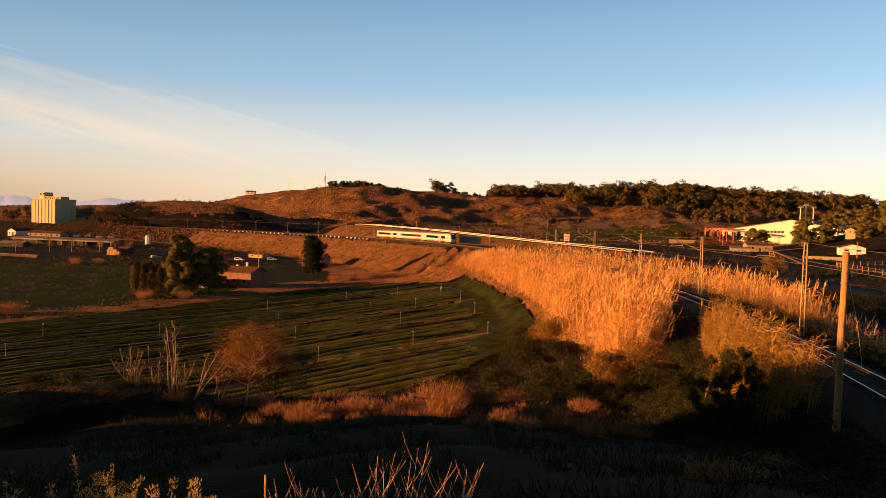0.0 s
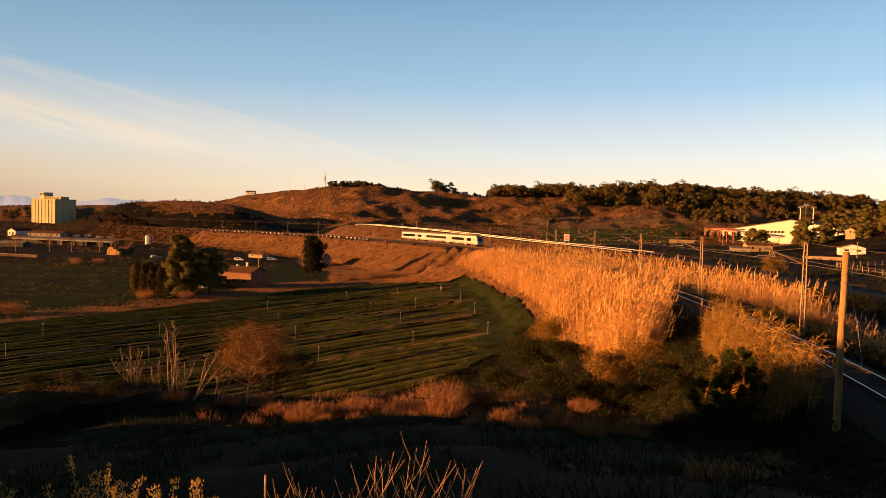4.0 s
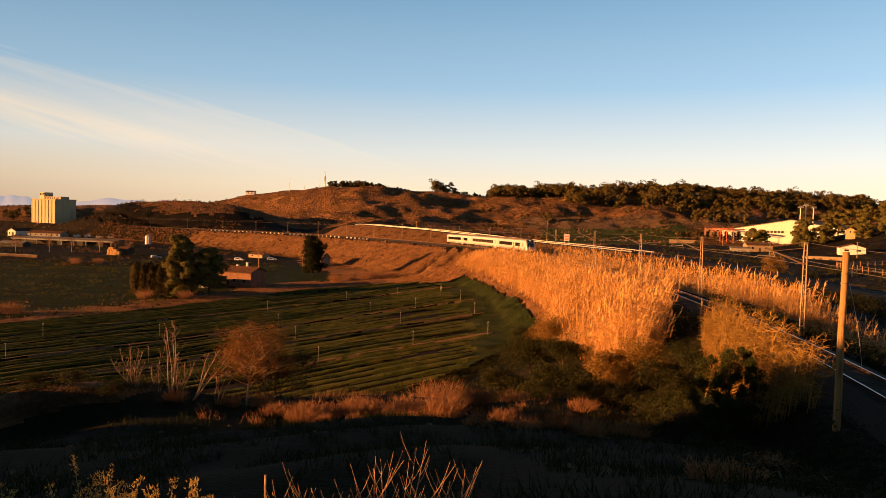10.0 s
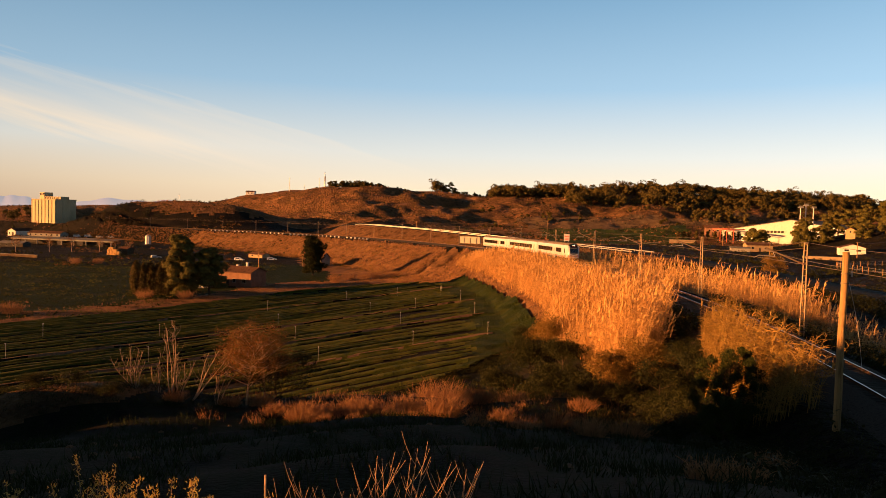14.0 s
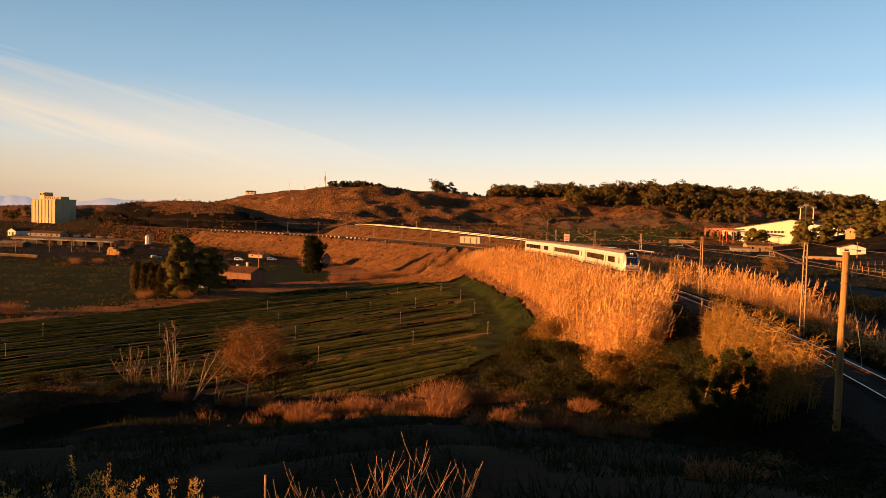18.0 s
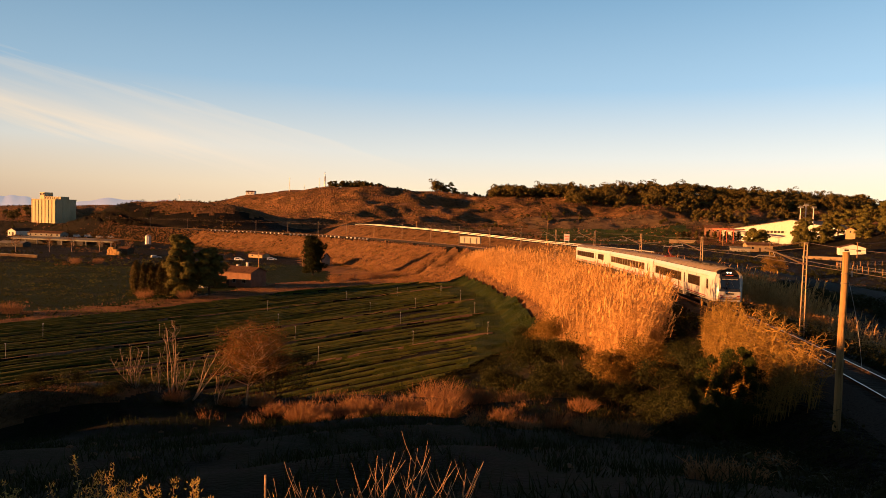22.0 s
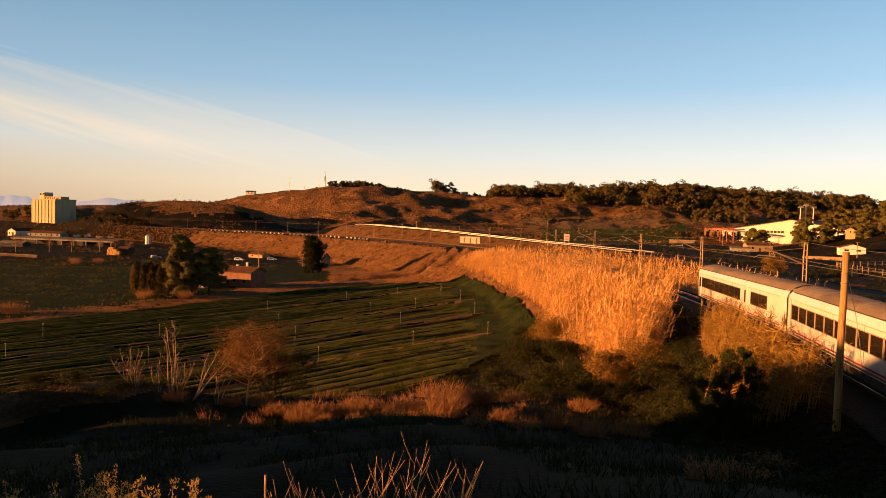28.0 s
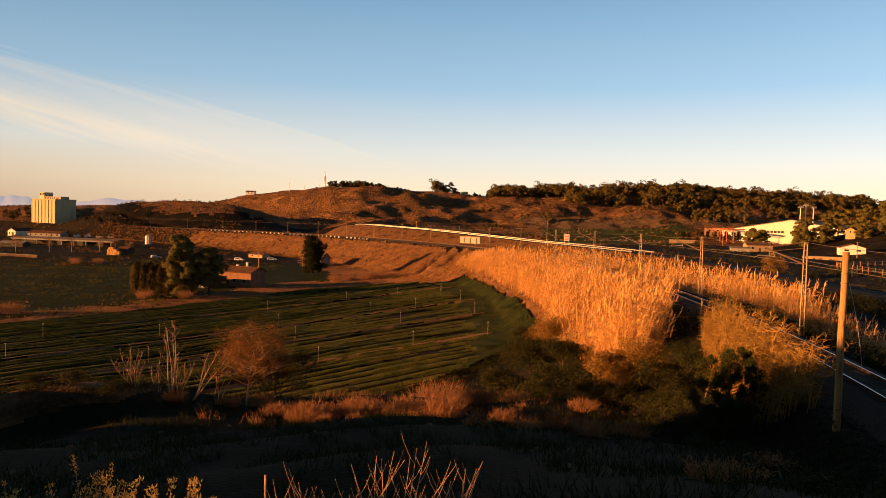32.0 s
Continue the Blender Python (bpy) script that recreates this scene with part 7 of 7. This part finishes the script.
def scrub_cover():
    """Low scrub on hillsides, banks and yards."""
    rng = np.random.RandomState(520)

    def clumps(name, pts, size, per, leaf, mat, label):
        z = land(pts[:, 0], pts[:, 1])
        n = len(pts)
        r = size * rng.uniform(0.5, 1.4, n)
        c = (np.stack([pts[:, 0], pts[:, 1], z + r * 0.35], -1)[:, None, :] + in_ball(rng, n * per, 0.3).reshape(n, per, 3) * (r[:, None, None] * np.array([1, 1, 0.7]))).reshape(-1, 3)
        out = c - np.repeat(np.stack([pts[:, 0], pts[:, 1], z], -1), per, 0)
        out /= np.linalg.norm(out, axis=1)[:, None] + 1e-9
        v, f = leaf_quads(rng, c, leaf, out * 1.2)
        tagged(mesh_arrays(name, v, f, [mat]), label, "scrub", kind="stuff")

    a, y = rng.uniform(-0.62, 0.7, 5200), rng.uniform(500, 830, 5200)
    p = np.stack([a * y, y], -1)
    p = p[(waves(p[:, 0], p[:, 1], 70, 521) > -0.35) & ((np.abs(p[:, 0] / p[:, 1] + 0.15) > 0.17) | (rng.uniform(0, 1, len(p)) < 0.3))]
    p = p[~in_poly(p[:, 0], p[:, 1], PLAIN)]
    clumps("hill_scrub", p, 1.5, 24, 0.42, M_OLIVE, "dark scrub dotted over the hillsides")
    a, y = rng.uniform(-0.62, 0.7, 3600), rng.uniform(480, 820, 3600)
    p = np.stack([a * y, y], -1)
    p = p[waves(p[:, 0], p[:, 1], 80, 522) > 0.0]
    p = p[~in_poly(p[:, 0], p[:, 1], PLAIN)]
    clumps("hill_heath", p, 1.3, 30, 0.30, M_DRYTUFT, "rusty heath on the hillsides")
    # the dark leaf stands for shade here; scrub further off is rusty
    p = along_line(rng, 2600, 60, 262, 20, 90)
    clumps("shelf_bushes", p[waves(p[:, 0], p[:, 1], 40, 529) > 0.1], 1.0, 40, 0.2, M_OLIVE, "bushes between railway and road in shade-dark leaves")
    y = rng.uniform(60, 215, 800)
    p = np.stack([np.interp(y, [q[1] for q in ROAD], [q[0] for q in ROAD]) - rng.uniform(6, 14, 800), y], -1)
    clumps("verge_bushes", p, 1.2, 60, 0.16, M_OLIVE, "dark bushes on the verge of the road")
    p = along_line(rng, 900, -260, 120, 9, 60)
    p = p[waves(p[:, 0], p[:, 1], 40, 523) > -0.1]
    clumps("shelf_scrub", p, 1.1, 40, 0.2, M_SHRUB, "rusty scrub between railway and road")
    p = np.stack([rng.uniform(-420, -60, 4200), rng.uniform(255, 560, 4200)], -1)
    p = p[(waves(p[:, 0], p[:, 1], 45, 524) > 0.45)]
    clumps("yard_scrub", p, 1.0, 36, 0.2, M_AUTUMN, "brown scrub round the farm yards")
    p = np.stack([rng.uniform(88, 300, 2400), rng.uniform(120, 440, 2400)], -1)
    p = p[waves(p[:, 0], p[:, 1], 35, 526) > 0.0]
    clumps("roadside_scrub", p, 1.0, 36, 0.2, M_OLIVE, "dark scrub between road and cottages")
    p = np.stack([rng.uniform(-420, -80, 4200), rng.uniform(265, 560, 4200)], -1)
    p = p[waves(p[:, 0], p[:, 1], 50, 527) > 0.1]
    clumps("yard_bushes", p, 1.2, 30, 0.26, M_OLIVE, "dark bushes round the farm yards")
    # brambles added to fill the black shade by the track and reed gap
    p = np.concatenate([along_line(rng, 420, 236, 292, 3.4, 7.5), along_line(rng, 260, 262, 330, 6, 14), along_line(rng, 90, 240, 262, -6.0, -3.4), along_line(rng, 10, 286, 312, -11.0, -3.0)])
    clumps("trackside_brambles", p, 0.95, 60, 0.11, M_OLIVE, "dark brambles added for the shade beside the track")
    # small dark-leaved clumps that stand for shade on the bank and in the gap
    p = np.concatenate([along_line(rng, 260, 284, 306, -10.0, -3.2), np.stack([rng.uniform(-30, -12, 150), rng.uniform(39.5, 45, 150)], -1)])
    p = np.concatenate([p, scatter(rng, 420, [(12.6, 47.5), (13.2, 41.5), (17.2, 40.5), (19.2, 47.0), (20.2, 56.0), (21.8, 66.0), (20.6, 68.0), (18.4, 58.0), (16.6, 52.0)])])
    clumps("bank_brambles", p, 0.42, 80, 0.045, M_OLIVE, "low dark brambles added to darken the shaded bank")
    p = clear_of_ramp(along_line(rng, 5200, -330, 118, -27, -4.8))
    clumps("bank_scrub", p, 0.65, 20, 0.15, M_DRYTUFT, "dry tufts covering the railway bank")
    # field-edge weeds take the dark leaf in place of shade
    q = rng.uniform(0, 1, 420)
    p = np.stack([np.interp(q, (0, 0.45, 0.75, 1), (-15.0, 4.6, 11.2, 15.2)), np.interp(q, (0, 0.45, 0.75, 1), (59.0, 81.5, 93.5, 100.0))], -1) + rng.normal(0, 1.1, (420, 2))
    clumps("field_edge_weeds", p, 0.6, 70, 0.06, M_OLIVE, "rank weeds along the field edge in shade-dark leaves")
    # added clumps whose dark leaves replace shade on this sunlit slope
    p = scatter(rng, 420, [(2.5, 52.0), (6.0, 47.5), (12.5, 46.5), (14.5, 57.0), (11.5, 72.0), (4.0, 66.0)])
    p = np.concatenate([p, scatter(rng, 260, [(8.0, 42.0), (9.0, 37.0), (14.0, 36.0), (15.2, 41.0), (12.0, 45.0)])])
    clumps("slope_brambles", p, 0.6, 60, 0.055, M_OLIVE, "dark brambles added for the shade below the reeds")
    p = clear_of_ramp(along_line(rng, 1500, -330, 118, -30, -5.5))
    clumps("bank_bushes", p, 0.8, 24, 0.17, M_SHRUB, "dull bushes on the railway bank")
    p = np.stack([rng.uniform(-260, -62, 7000), rng.uniform(130, 300, 7000)], -1)
    p = p[waves(p[:, 0], p[:, 1], 24, 525) > -0.2]
    clumps("meadow_tufts", p, 0.5, 14, 0.15, M_OLIVE, "rank tufts in the rough meadow")
    p = np.stack([rng.uniform(-260, -62, 7000), rng.uniform(130, 300, 7000)], -1)
    p = p[waves(p[:, 0], p[:, 1], 24, 528) > 0.0]
    clumps("meadow_grass", p, 0.5, 14, 0.13, M_GRASS, "green grass tufts in the rough meadow")


scrub_cover()


def grass_cover():
    rng = np.random.RandomState(540)

    def blades(name, pts, z, per, h, w, mat, label):
        n = len(pts)
        b = np.repeat(np.stack([pts[:, 0], pts[:, 1], z], -1), per, 0) + rng.normal(0, 0.10, (n * per, 3)) * np.array([1, 1, 0])
        d = np.stack([rng.normal(0, 0.35, n * per), rng.normal(0, 0.35, n * per), np.ones(n * per)], -1)
        d /= np.linalg.norm(d, axis=1)[:, None]
        v, f = strips(rng, b, d, h * rng.uniform(0.5, 1.3, n * per), np.full(n * per, w), rng.normal(0, 0.2 * h, (n * per, 3)), 2)
        tagged(mesh_arrays(name, v, f, [mat]), label, "grass", kind="stuff")

    # bench weeds use the grass copy with shade painted in
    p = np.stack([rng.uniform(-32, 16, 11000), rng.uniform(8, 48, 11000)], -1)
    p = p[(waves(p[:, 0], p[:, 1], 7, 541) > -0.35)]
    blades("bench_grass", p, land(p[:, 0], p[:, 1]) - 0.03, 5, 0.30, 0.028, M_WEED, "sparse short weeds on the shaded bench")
    p = np.stack([rng.uniform(-13, 12, 2600), rng.uniform(38, 50, 2600)], -1)
    p = p[(waves(p[:, 0], p[:, 1], 6, 542) > 0.35)]
    blades("bench_straw", p, land(p[:, 0], p[:, 1]) - 0.03, 6, 0.55, 0.022, M_DRYTUFT, "dry straw along the edge of the bench")
    p = np.stack([rng.uniform(-95, 22, 90000), rng.uniform(62, 205, 90000)], -1)
    p = p[in_poly(p[:, 0], p[:, 1], CROP)]
    p = p[crop_strip(p[:, 0], p[:, 1]) > 0.62 + 0.2 * waves(p[:, 0], p[:, 1], 12, 44)]
    p = p[np.min([np.abs(crop_row(p[:, 0], p[:, 1]) - row) for row in (99.0, 121.3, 143.7)], 0) > 0.8]
    p = p[line_offset(p[:, 0], p[:, 1])[0] < -24]
    blades("crop_blades", p, land(p[:, 0], p[:, 1]) + 0.36, 2, 0.14, 0.06, M_GRASS, "young green cereal standing in strips")
    p = np.concatenate([along_line(rng, 9000, 60, 226, -34, -4.6), np.stack([rng.uniform(-100, -20, 4000), rng.uniform(105, 235, 4000)], -1)])
    p = clear_of_ramp(p)
    p = p[~in_poly(p[:, 0], p[:, 1], CROP) & (in_poly(p[:, 0], p[:, 1], VERGE) | (p[:, 0] > -22) | (waves(p[:, 0], p[:, 1], 16, 546) > 0.9))]
    blades("verge_grass", p, land(p[:, 0], p[:, 1]) - 0.03, 4, 0.6, 0.05, M_DRYTUFT, "dry grass on banks and verges")


grass_cover()
# ---------------------------------------------------------------- moving things


def sway(home, lean, seed):
    """Rows of a slight rocking in the wind about the foot of a plant."""
    rows = []
    for i in range(33):
        g = math.sin(i * 0.9 + seed) * 0.5 + math.sin(i * 0.37 + 2 * seed) * 0.5
        rows.append((float(i), home @ pose(0, 0, 0, lean * 0.4 * math.sin(i * 1.3 + seed), lean * g, 0)))
    return rows


def motions():
    walk(LEAD, car_rows(CAR_L / 2 + 0.35))
    walk(MIDDLE, car_rows(CAR_L * 1.5 + 0.35 + 0.4))
    walk(TAIL, car_rows(CAR_L * 2.5 + 0.35 + 0.8))
    walk(SHOOTS, sway(SHOOTS.matrix_basis.copy(), 0.45, 0.7))
    for i, s in enumerate(SPROUTS):
        walk(s, sway(s.matrix_basis.copy(), 1.3, 1.1 + 0.8 * i))


motions()
